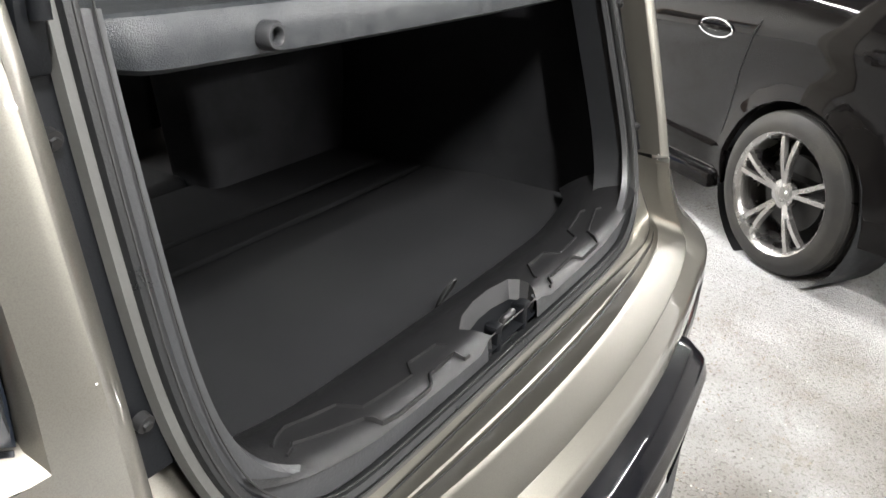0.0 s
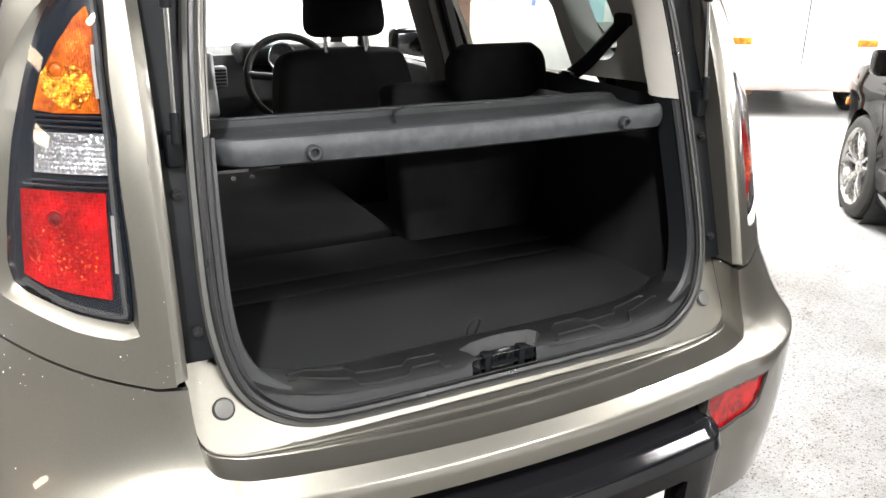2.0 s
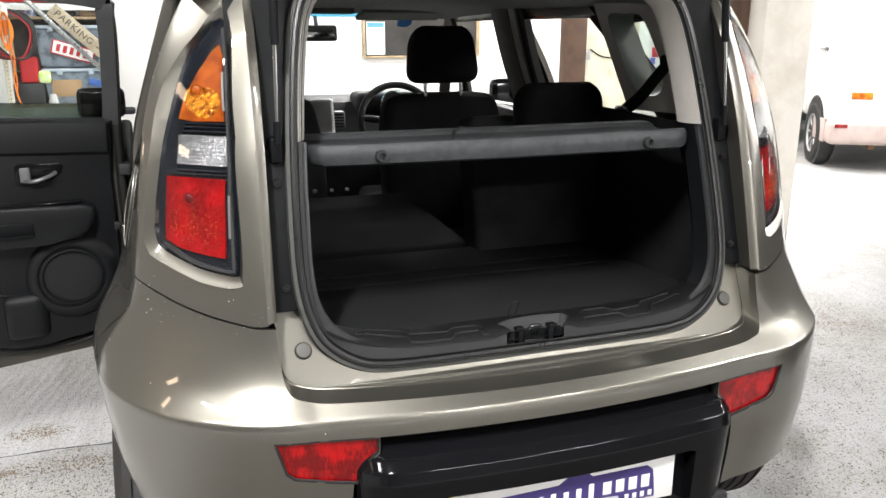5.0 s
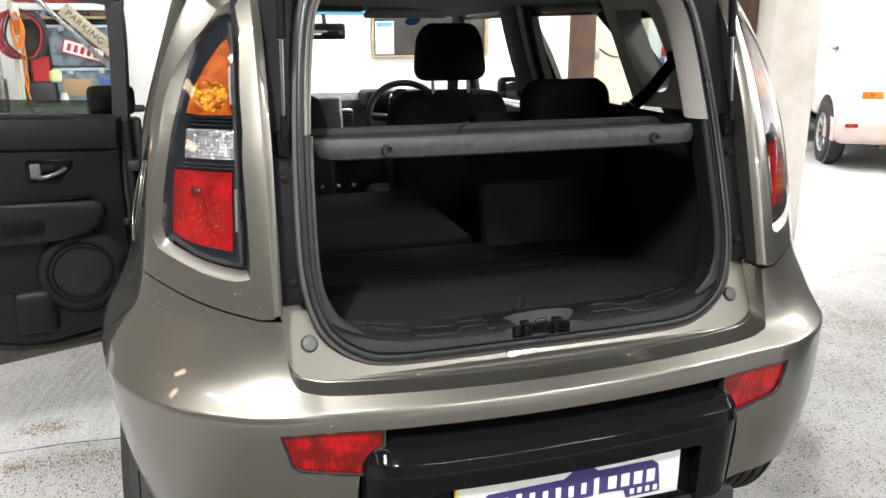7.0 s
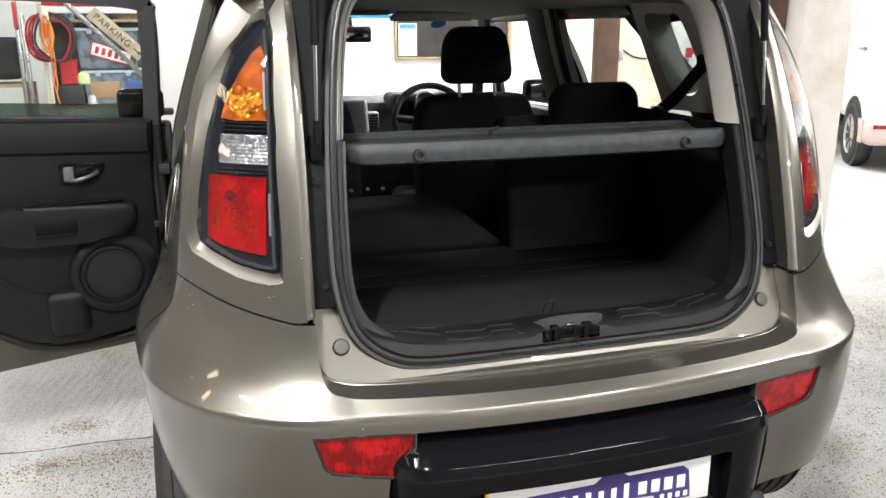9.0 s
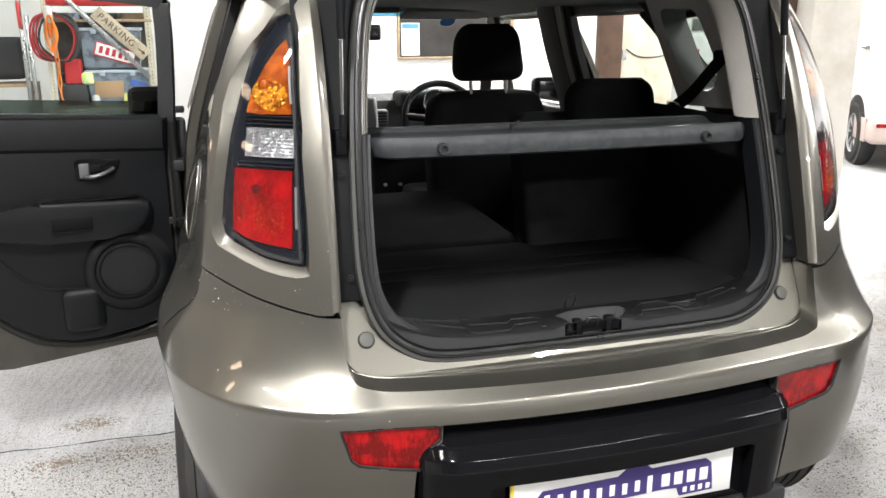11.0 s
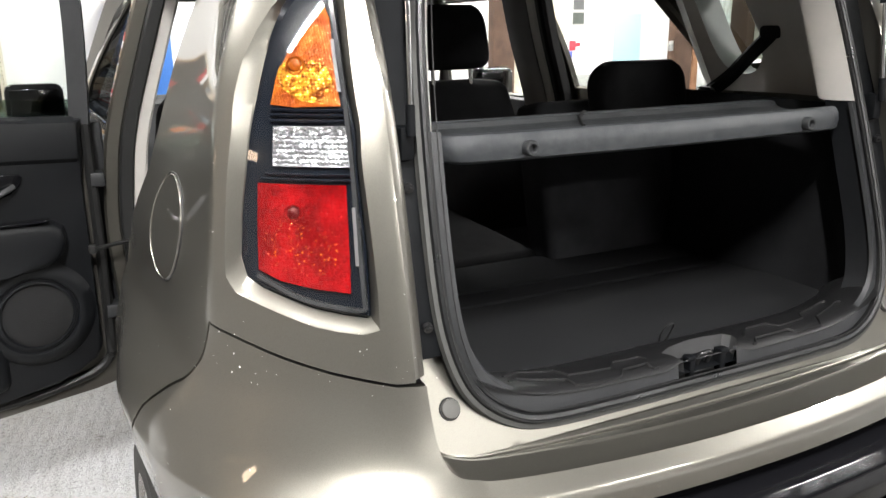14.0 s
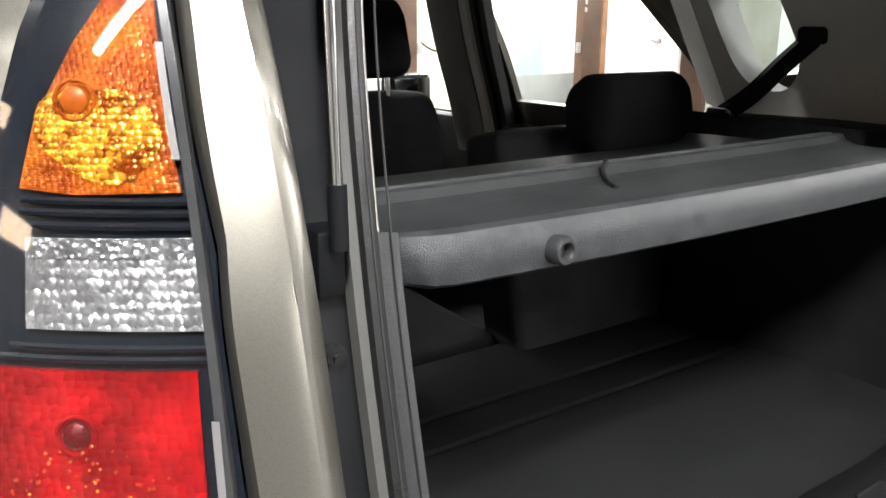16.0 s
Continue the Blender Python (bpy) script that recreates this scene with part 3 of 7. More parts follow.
for s in (1, -1):
    bm = bmesh.new()
    patch(bm, quarter, quarter_outline(0.05 if s > 0 else 0.0), [bez_edge] + ([Y(quarter, *QUARTER_WINDOW)] if s > 0 else []), 0.016, 0.32, flange=0.03, mirror=s < 0)
    # sunken bezel between the panel and the lamp
    n = 96

    def along(poly, n):
        q = resample([(u * 0.32, z) for u, z in poly], 0.004)
        d = [0.0]
        for a, b in zip(q, q[1:] + q[:1]):
            d.append(d[-1] + math.dist(a, b))
        out = []
        for k in range(n):
            t = d[-1] * k / n
            i = int(np.searchsorted(d, t, side="right")) - 1
            a, b = q[i], q[(i + 1) % len(q)]
            f = (t - d[i]) / max(1e-9, d[i + 1] - d[i])
            out.append(((a[0] + (b[0] - a[0]) * f) / 0.32, a[1] + (b[1] - a[1]) * f))
        return out
    A, B = along(bez_edge, n), along(lamp_edge, n)
    rows = []
    for f, dep in ((0, 0.0), (0.2, 0.004), (0.8, 0.013), (1.0, 0.022)):
        row = []
        for (u1, z1), (u2, z2) in zip(A, B):
            p = Vector(upper(u1 + (u2 - u1) * f, z1 + (z2 - z1) * f))
            nn = Vector((0.55, -0.83, 0.12)).normalized()
            p -= nn * dep
            row.append(bm.verts.new((p.x * s, p.y, p.z)))
        rows.append(row)
    for r1, r2 in zip(rows, rows[1:]):
        for k in range(n):
            q = (r1[k], r1[(k + 1) % n], r2[(k + 1) % n], r2[k])
            bm.faces.new(q if s > 0 else q[::-1])
    # chamfer along the inner edge, then the return into the channel
    rows = []
    for dx, dy in ((0.0, 0.0), (-0.004, 0.0012), (-0.0165, 0.0075), (-0.0185, 0.010), (-0.0188, 0.055)):
        rows.append([bm.verts.new((s * (edge_x(z) + dx), upper(at_x(upper, edge_x(z), z), z)[1] + dy, z)) for z in np.linspace(0.922, 1.575, 34)])
    for a, b in zip(rows, rows[1:]):
        for k in range(len(a) - 1):
            q = (a[k], a[k + 1], b[k + 1], b[k])
            bm.faces.new(q[::-1] if s < 0 else q)
    part("quarter_panel", bm, PAINT, car, "titanium metallic quarter panel round the lamp")

    # lamp cluster
    def lampface(dep):
        nn = Vector((0.55, -0.83, 0.12)).normalized()
        return lambda u, z: tuple(Vector(upper(u, z)) - nn * dep)
    bm = bmesh.new()
    patch(bm, lampface(0.016), lamp_edge, (), 0.012, 0.32, flange=0.05, mirror=s < 0)
    lamp = part("tail_lamp", bm, LAMPBLACK, car, "tall tail lamp with amber, clear and red lenses")
    for nm, mt, poly, dep in (
            ("amber_lens", AMBER, ((0.623, 1.297), (0.680, 1.295), (0.707, 1.298), (0.693, 1.338), (0.664, 1.387), (0.636, 1.424), (0.619, 1.440), (0.615, 1.417)), 0.012),
            ("clear_lens", CLEARLENS, ((0.620, 1.214), (0.717, 1.214), (0.708, 1.269), (0.617, 1.270)), 0.011),
            ("red_lens", RED, ((0.644, 1.041), (0.688, 1.046), (0.725, 1.054), (0.750, 1.068), (0.746, 1.118), (0.737, 1.190), (0.632, 1.190)), 0.010)):
        bm = bmesh.new()
        patch(bm, lampface(dep), X(upper, *poly), (), 0.008, 0.32, flange=0.006, mirror=s < 0)
        part(nm, bm, mt, lamp)
    bm = bmesh.new()
    nn = Vector((0.55, -0.83, 0.12)).normalized()
    path = [Vector(upper(*X(upper, q)[0])) - nn * 0.007 for q in ((0.752, 1.060), (0.728, 1.045), (0.70, 1.030), (0.66, 1.021), (0.6305, 1.019), (0.6275, 1.04), (0.624, 1.15), (0.6175, 1.28), (0.609, 1.42), (0.6075, 1.47))]
    path = [Vector((p.x * s, p.y, p.z)) for p in spline(path, 6)]
    sweep(bm, path, [(-0.0035, -0.006), (-0.003, 0.001), (0.003, 0.001), (0.0035, -0.006)], up=(0.55 * s, -0.83, 0.12))
    part("lamp_edge", bm, EDGESTRIP, lamp, "clear moulded edge of the lamp", "fix")
    for x, z0, z1 in ((0.6175, 1.317, 1.388), (0.6275, 1.080, 1.160)):
        bm = bmesh.new()
        patch(bm, lampface(0.0058), X(upper, (x + 0.001, z0), (x + 0.0052, z0), (x + 0.0045 - 0.05 * (z1 - z0), z1), (x + 0.0003 - 0.05 * (z1 - z0), z1)), (), 0.01, 0.32, flange=0.002, mirror=s < 0)
        part("edge_reflector", bm, mat("edge_reflector_plastic", (0.17, 0.168, 0.17), 0.3, 0.2), lamp, "pale reflector strip")
    for x0, x1, z in ((0.618, 0.711, 1.276), (0.617, 0.709, 1.284), (0.616, 0.707, 1.291), (0.622, 0.733, 1.196), (0.621, 0.727, 1.203)):
        bm = bmesh.new()
        line = [Vector(upper(*X(upper, (x0 + (x1 - x0) * k / 8, z))[0])) - nn * 0.013 for k in range(9)]
        tube(bm, [(p.x * s, p.y, p.z) for p in line], 0.0026, 6)
        part("housing_rib", bm, LAMPBLACK, lamp)
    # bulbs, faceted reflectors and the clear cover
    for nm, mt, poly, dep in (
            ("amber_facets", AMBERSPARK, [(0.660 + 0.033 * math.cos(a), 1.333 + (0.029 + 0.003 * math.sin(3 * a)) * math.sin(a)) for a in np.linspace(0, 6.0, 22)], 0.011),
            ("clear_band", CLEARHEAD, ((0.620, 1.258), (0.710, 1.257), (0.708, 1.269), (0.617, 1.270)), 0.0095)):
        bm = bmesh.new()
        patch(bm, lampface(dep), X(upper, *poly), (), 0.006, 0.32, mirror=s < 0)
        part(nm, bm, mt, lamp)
    # small beads added for the lens glints; the orange ones carry it in colour
    for nm, mt, cx, cz, rx, rz, n in (("red_glint_beads", REDGLINT, 0.694, 1.105, 0.048, 0.042, 90), ("orange_glint_beads", GLINTBEAD, 0.690, 1.100, 0.044, 0.030, 36), ("amber_glint_beads", AMBERGLINT, 0.657, 1.328, 0.027, 0.025, 44), ("clear_glint_beads", CHROME, 0.664, 1.238, 0.040, 0.012, 30)):
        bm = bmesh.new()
        rb = random.Random(3 if nm != "orange_glint_beads" else 8)
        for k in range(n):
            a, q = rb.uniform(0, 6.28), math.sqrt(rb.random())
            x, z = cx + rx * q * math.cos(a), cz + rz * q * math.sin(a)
            if nm == "clear_glint_beads":
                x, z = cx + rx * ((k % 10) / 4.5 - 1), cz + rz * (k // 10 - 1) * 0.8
            r = rb.uniform(0.0009, 0.0019) if nm in ("red_glint_beads", "amber_glint_beads") else 0.0012 if nm == "clear_glint_beads" else rb.uniform(0.0006, 0.0015)
            c = Vector(upper(*X(upper, (x, z))[0])) - nn * (0.0085 if nm in ("red_glint_beads", "orange_glint_beads") else 0.0105)
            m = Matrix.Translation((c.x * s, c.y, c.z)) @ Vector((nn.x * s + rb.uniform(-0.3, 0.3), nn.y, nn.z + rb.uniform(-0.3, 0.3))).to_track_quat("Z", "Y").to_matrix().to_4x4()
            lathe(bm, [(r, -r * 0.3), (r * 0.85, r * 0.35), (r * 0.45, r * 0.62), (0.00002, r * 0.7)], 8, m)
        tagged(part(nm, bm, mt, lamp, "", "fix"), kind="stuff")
    for nm, mt, ring_mt, x, z in (("red_bulb", BULB, RED, 0.700, 1.150), ("amber_bulb", AMBERBULB, AMBER, 0.668, 1.352)):
        c = Vector(upper(*X(upper, (x, z))[0])) - nn * 0.0095
        bm = bmesh.new()
        m = Matrix.Translation((c.x * s, c.y, c.z)) @ Vector((nn.x * s, nn.y, nn.z)).to_track_quat("Z", "Y").to_matrix().to_4x4()
        lathe(bm, [(0.0001, 0.0045), (0.005, 0.004), (0.0085, 0.002), (0.010, -0.002)], 20, m)
        bl = part(nm, bm, mt, lamp, "", "fix")
        bm = bmesh.new()
        tube(bm, [m @ Vector((0.0125 * math.cos(a), 0.0125 * math.sin(a), 0.0008)) for a in np.linspace(0, 2 * math.pi, 24, endpoint=False)], 0.0016, 6, True, up=tuple(nn))
        part("bulb_ring", bm, ring_mt, bl)
    bm = bmesh.new()
    patch(bm, lampface(0.003), lamp_edge, (), 0.012, 0.32, flange=0.012, mirror=s < 0)
    cov = part("lens_cover", bm, COVER, lamp, "clear moulded lamp cover")
    cov.visible_shadow = False

# small pale specks on the paint
rng = random.Random(5)
bm = bmesh.new()
for k in range(78):
    sgn = -1 if k < 64 else 1
    z = rng.choice((rng.uniform(0.70, 1.0), rng.gauss(0.93, 0.03), rng.uniform(0.93, 1.45)))
    u = rng.uniform(0.9, 2.25) if z < 1.0 else rng.choice((rng.uniform(1.0, 1.4), rng.uniform(1.85, 2.1))) if z < 1.1 else rng.uniform(1.93, 2.06)
    p, q, w = (Vector(lower(u, z)), Vector(lower(u + 0.01, z)), Vector(lower(u, z + 0.004)))
    nn = (q - p).cross(w - p).normalized()
    r = rng.choice((0.0005, 0.0006, 0.0008, 0.0013))
    m = Matrix.Diagonal((sgn, 1, 1, 1)) @ Matrix.Translation(p) @ nn.to_track_quat("Z", "Y").to_matrix().to_4x4()
    lathe(bm, [(r, 0.0), (r * 0.75, r * 0.4), (0.0001, r * 0.6)], 7, m)
tagged(part("paint_specks", bm, SPECK, car, "", "fix"), "small pale specks on the paint", kind="stuff")

# fuel flap on the near flank
flap = [(0.665 + 0.118 * math.cos(a), 1.066 + 0.090 * math.sin(a)) for a in np.linspace(0, 2 * math.pi, 40, endpoint=False)]
bm = bmesh.new()
patch(bm, lambda u, z: (lambda p: (p[0] + 0.0025, p[1], p[2]))(quarter(u, z)), Y(quarter, *flap), (), 0.012, 0.32, flange=0.004, mirror=True)
part("fuel_flap", bm, PAINT, car, "round painted fuel filler flap")
bm = bmesh.new()
tube(bm, [(-(upper(at_y(upper, y, z), z)[0] + 0.0005), y, z) for y, z in [(0.665 + 0.1205 * math.cos(a), 1.066 + 0.0925 * math.sin(a)) for a in np.linspace(0, 2 * math.pi, 40, endpoint=False)]], 0.0018, 6, True, up=(1, 0, 0))
part("flap_gap", bm, RUBBERDARK, car)

bm = bmesh.new()
tube(bm, [(-(upper(at_y(upper, y, z), z)[0] + 0.0022), y, z) for y, z in [(0.665 + 0.1165 * math.cos(a), 1.066 + 0.0885 * math.sin(a)) for a in np.linspace(0, 2 * math.pi, 40, endpoint=False)]], 0.0020, 6, True, up=(1, 0, 0))
part("flap_rim", bm, PAINT, car, "rounded edge of the fuel flap")

# tailgate opening: outline of the opening and of the painted frame round it
open_half = [(0.0, 0.818), (0.20, 0.818), (0.34, 0.822), (0.40, 0.838), (0.445, 0.872), (0.468, 0.92), (0.479, 0.99), (0.478, 1.10), (0.470, 1.25), (0.455, 1.40), (0.435, 1.50), (0.40, 1.545), (0.33, 1.565), (0.0, 1.575)]
half = [(p.x, p.y) for p in spline([(x, z, 0) for x, z in open_half], 5)]
opening = half + [(-x, z) for x, z in half[-2:0:-1]]


def grow(poly, d):
    c = np.array(poly)
    t = np.roll(c, -1, 0) - np.roll(c, 1, 0)
    t /= np.linalg.norm(t, axis=1)[:, None]
    return [tuple(v) for v in c + np.stack((t[:, 1], -t[:, 0]), 1) * d]


lo_r = [p for p in half if p[1] < 0.90]
lo_r = grow([(-lo_r[0][0] - 0.1, lo_r[0][1])] + lo_r + [(0.468, 0.925)], 0.026)[1:-1]
lo_r[0] = (0.0, lo_r[0][1])
ledge = [(0.0, 0), (0.2, 0), (0.44, 0), (0.505, 0.006), (0.540, 0.024), (0.552, 0.06), (0.557, 0.14)]
lp = spline([(x, dz, 0) for x, dz in ledge], 8)
frame_poly = [(p.x, 0.778 + p.y) for p in lp] + [(0.500, 0.922)] + lo_r[::-1]
bm = bmesh.new()
patch(bm, apron, frame_poly, (), 0.015, both=True, flange=0.012, fdir=(0, 1, 0))
part("rear_frame", bm, PAINT, car, "painted lower frame of the tailgate opening")
# two thin ledges under the frame, then the sunken top of the bumper
bm = bmesh.new()
rim_edge = [Vector(lower(at_x(lower, x, z), z)) - Vector((0, 0, 0.0012)) for x, z in rim]
frame_foot = [Vector((p.x, 0.161 + 0.55 * p.y, 0.7785 + p.y)) for p in lp]
fade = [min(1.0, max(0.0, (0.075 - p.y) / 0.07)) for p in lp]
lip = [f.lerp(r + Vector((0, 0.050, 0.0115)), g) for f, r, g in zip(frame_foot, rim_edge, fade)]
rows = []
for a, b, f, dz in ([(frame_foot, lip, f, dz) for f, dz in ((0, 0), (0.02, -0.007), (0.10, -0.007), (0.14, 0.0005), (0.46, 0.0015), (0.50, -0.0005), (0.52, -0.006), (0.58, -0.006), (0.60, -0.0025), (0.94, -0.001), (1.0, -0.0035))]
                    + [(lip, rim_edge, f, dz) for f, dz in ((0.08, -0.0035), (0.3, -0.003), (0.6, -0.0025), (0.9, -0.001), (1.0, 0.0))]):
    line = [p.lerp(q, f) + Vector((0, 0, dz * g)) for p, q, g in zip(a, b, fade)]
    for s in (1, -1):
        rows.append([bm.verts.new((s * p.x, p.y, p.z)) for p in line])
for k in range(0, len(rows) - 2, 2):
    for s in (0, 1):
        a, b = rows[k + s], rows[k + 2 + s]
        for j in range(len(lp) - 1):
            q = (a[j], a[j + 1], b[j + 1], b[j])
            bm.faces.new(q[::-1] if s == 0 else q)
bmesh.ops.remove_doubles(bm, verts=bm.verts, dist=1e-4)
part("tailgate_ledge", bm, PAINT, car, "painted ledges under the tailgate opening", True, 20)

bm = bmesh.new()
groove = [f.lerp(l, 0.07) + Vector((0, 0, -0.0035 * g)) for f, l, g in zip(frame_foot, lip, fade)]
tube(bm, [(-p.x, p.y, p.z) for p in groove[:0:-1]] + groove, 0.0016, 6, up=(0, -1, 0.3))
part("frame_groove", bm, RUBBERDARK, car, "dark groove under the frame")
bm = bmesh.new()
groove = [f.lerp(l, 0.55) + Vector((0, 0, -0.0055 * g)) for f, l, g in zip(frame_foot, lip, fade)]
tube(bm, [(-p.x, p.y, p.z) for p in groove[:0:-1]] + groove, 0.0013, 6, up=(0, -1, 0.3))
part("frame_groove", bm, RUBBERDARK, car)

# black channels beside the opening, struts, stops and screws
for s in (1, -1):
    bm = bmesh.new()
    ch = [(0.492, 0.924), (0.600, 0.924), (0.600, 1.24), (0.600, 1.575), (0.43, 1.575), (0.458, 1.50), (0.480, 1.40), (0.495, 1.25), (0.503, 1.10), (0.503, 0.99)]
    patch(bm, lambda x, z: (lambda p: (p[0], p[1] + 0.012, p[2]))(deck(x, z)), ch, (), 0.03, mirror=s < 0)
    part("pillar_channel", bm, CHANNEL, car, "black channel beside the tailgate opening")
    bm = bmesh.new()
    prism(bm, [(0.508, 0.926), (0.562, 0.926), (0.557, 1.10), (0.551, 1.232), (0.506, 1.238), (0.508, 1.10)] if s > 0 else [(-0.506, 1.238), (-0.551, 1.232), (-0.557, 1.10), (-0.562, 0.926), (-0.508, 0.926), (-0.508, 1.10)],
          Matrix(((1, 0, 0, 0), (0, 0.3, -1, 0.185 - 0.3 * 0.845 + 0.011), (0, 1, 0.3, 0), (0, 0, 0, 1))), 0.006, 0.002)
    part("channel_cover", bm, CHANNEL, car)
    for z in (0.975, 1.175):
        bm = bmesh.new()
        x, y, _ = deck(0.527, z)
        cyl(bm, (s * x, y, z), (s * x, y - 0.008, z - 0.002), 0.0075, 14)
        cyl(bm, (s * x, y - 0.008, z - 0.002), (s * x, y - 0.011, z - 0.003), 0.004, 6)
        part("screw", bm, DARKSTEEL, car)
    bm = bmesh.new()
    a, b = Vector((s * 0.522, 0.278, 1.250)), Vector((s * 0.5096, 0.3133, 1.63))
    d = (b - a).normalized()
    cyl(bm, a + d * 0.19, b, 0.009, 14)
    strut = part("gas_strut", bm, CHANNEL, car, "tailgate gas strut")
    bm = bmesh.new()
    cyl(bm, a + d * 0.045, a + d * 0.19, 0.0038, 12)
    part("strut_rod", bm, CHROME, strut)
    bm = bmesh.new()
    cyl(bm, a, a + d * 0.045, 0.007, 14)
    part("strut_end", bm, CHANNEL, strut)
    bm = bmesh.new()
    box(bm, (s * 0.524, 0.300, 1.238), (0.022, 0.03, 0.05), 0.004)
    part("strut_bracket", bm, CHANNEL, strut)
    bm = bmesh.new()
    x, y, z = apron(0.503, 0.846)
    nd = Vector((0, -1, 0.55)).normalized()
    c = Vector((s * x, y, z))
    m = Matrix.Translation(c) @ nd.to_track_quat("Z", "Y").to_matrix().to_4x4()
    lathe(bm, [(0.0001, 0.0075), (0.012, 0.0075), (0.0145, 0.0065), (0.0155, 0.004), (0.0155, 0.0)], 28, m)
    part("bump_stop", bm, mat("stop_rubber", (0.085, 0.083, 0.077), 0.5, vary=0.2), car, "round rubber bump stop")
    bm = bmesh.new()
    tube(bm, [m @ Vector((0.0165 * math.cos(a), 0.0165 * math.sin(a), 0.0005)) for a in np.linspace(0, 2 * math.pi, 28, endpoint=False)], 0.0014, 6, True, up=tuple(nd))
    part("stop_gap", bm, RUBBERDARK, car)

# weather seal with two ridges, and its flat inner lip
bm = bmesh.new()
path = [deck(x, z) for x, z in grow(opening, 0.0175)]
prof = [(-0.0085, -0.006), (-0.008, 0.006), (-0.006, 0.011), (0.0, 0.013), (0.0055, 0.011), (0.0075, 0.006), (0.008, -0.004)]
sweep(bm, path, prof, True, up=(0, -1, 0.3))
part("tailgate_seal", bm, mat("weather_strip", (0.009, 0.0095, 0.010), 0.36, 0, 0, 0.15, 300, 0.25, 20, rvary=0.12), car, "grey rubber weather seal", "fix")
# flange in body paint, its shade put into a darker colour
bm = bmesh.new()
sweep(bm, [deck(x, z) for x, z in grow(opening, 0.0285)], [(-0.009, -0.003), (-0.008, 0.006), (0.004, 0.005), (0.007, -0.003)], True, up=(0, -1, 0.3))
part("seal_flange", bm, mat("shaded_flange_paint", (0.050, 0.050, 0.047), 0.42, 0, 0, 0.1, 300, 0.2, 20), car, "painted flange beside the seal", "fix")
for d in (0.002, -0.013, 0.0175):
    bm = bmesh.new()
    ring_pts = [(x, deck(x, z)[1] - (0.0135 if d > 0 else 0.0025), z) for x, z in grow(opening, d)]
    if d != -0.013:
        tube(bm, ring_pts, 0.0011, 6, True, up=(0, -1, 0.3))
    else:
        tube(bm, [p for p in ring_pts if p[2] < 0.87 and p[0] > 0.09], 0.0011, 6, False, up=(0, -1, 0.3))
        part("seal_groove", bm, RUBBERDARK, car)
        bm = bmesh.new()
        tube(bm, [p for p in ring_pts[len(ring_pts) // 2:] if p[2] < 0.87 and p[0] < -0.06], 0.0011, 6, False, up=(0, -1, 0.3))
    part("seal_groove", bm, RUBBERDARK, car)

# trim lip lying just inside the seal
def lip(lo, hi, width, rise):
    """width is a table over height; the latch pocket stays open."""
    bm = bmesh.new()
    o, g = np.array(opening), np.array(grow(opening, 1.0))
    ww = np.array([width(z) for x, z in opening])[:, None]
    rr = [[(p, q) for p, q in zip(opening, [tuple(v) for v in o + (g - o) * (a + ww * b)])] for a, b in ((0.012, 0), (0.006, 0), (0, -0.8), (0, -1))]
    n = len(opening)
    rows = []
    for r, dy in zip(rr, (0.004, -0.002, rise * 0.6, rise + 0.012)):
        rows.append([bm.verts.new((q[0], deck(*q)[1] + dy, q[1])) for p, q in r])
    for a, b in zip(rows, rows[1:]):
        for k in range(n):
            z = (opening[k][1] + opening[(k + 1) % n][1]) / 2
            xm = (opening[k][0] + opening[(k + 1) % n][0]) / 2
            if lo <= z < hi and not (z < 0.85 and -0.052 < xm < 0.082):
                bm.faces.new((a[k], b[k], b[(k + 1) % n], a[(k + 1) % n]))
    bmesh.ops.delete(bm, geom=[v for v in bm.verts if not v.link_faces], context="VERTS")
    return bm


part("sill_lip", lip(0.0, 1.245, curve((0.8, 0.84, 0.95, 1.3), (0.023, 0.023, 0.011, 0.010)), -0.010), mat("lip_plastic", (0.027, 0.028, 0.030), 0.42, 0, 0, 0.15, 300, 0.2, 20, rvary=0.1), car, "grey plastic lip inside the seal", "fix")
part("pillar_lip", lip(1.245, 2.0, curve((1.2, 1.6), (0.012, 0.016)), 0.05), GREYTRIM, car, "light grey pillar trim", "fix")

# inner reveal behind the seal: dark plastic below, light trim on the pillars above the shelf
for nm, mt, sel in (("reveal_lower", CHANNEL, lambda z: z < 1.245), ("reveal_upper", GREYTRIM, lambda z: z >= 1.245)):
    bm = bmesh.new()
    q = [(x, z) for x, z in opening]
    n = len(q)
    for k in range(n):
        a, b = q[k], q[(k + 1) % n]
        if sel((a[1] + b[1]) / 2):
            vs = []
            for dep, inn in ((0.0, -0.004), (0.022, 0.003), (0.055, 0.012)) if mt is CHANNEL else ((0.0, -0.004), (0.03, 0.004), (0.07, 0.010)):
                row = []
                for x, z in (a, b):
                    cx, cz = x * (1 - inn / max(0.15, abs(x)) * (1 if abs(x) > 0.3 else 0)), z + (inn if z < 1.0 and abs(x) < 0.46 else 0) * 0.3
                    p = deck(cx, cz)
                    row.append(bm.verts.new((cx, p[1] + dep, cz)))
                vs.append(row)
            for r1, r2 in zip(vs, vs[1:]):
                bm.faces.new((r1[0], r1[1], r2[1], r2[0]))
    bmesh.ops.remove_doubles(bm, verts=bm.verts, dist=1e-4)
    part(nm, bm, mt, car)

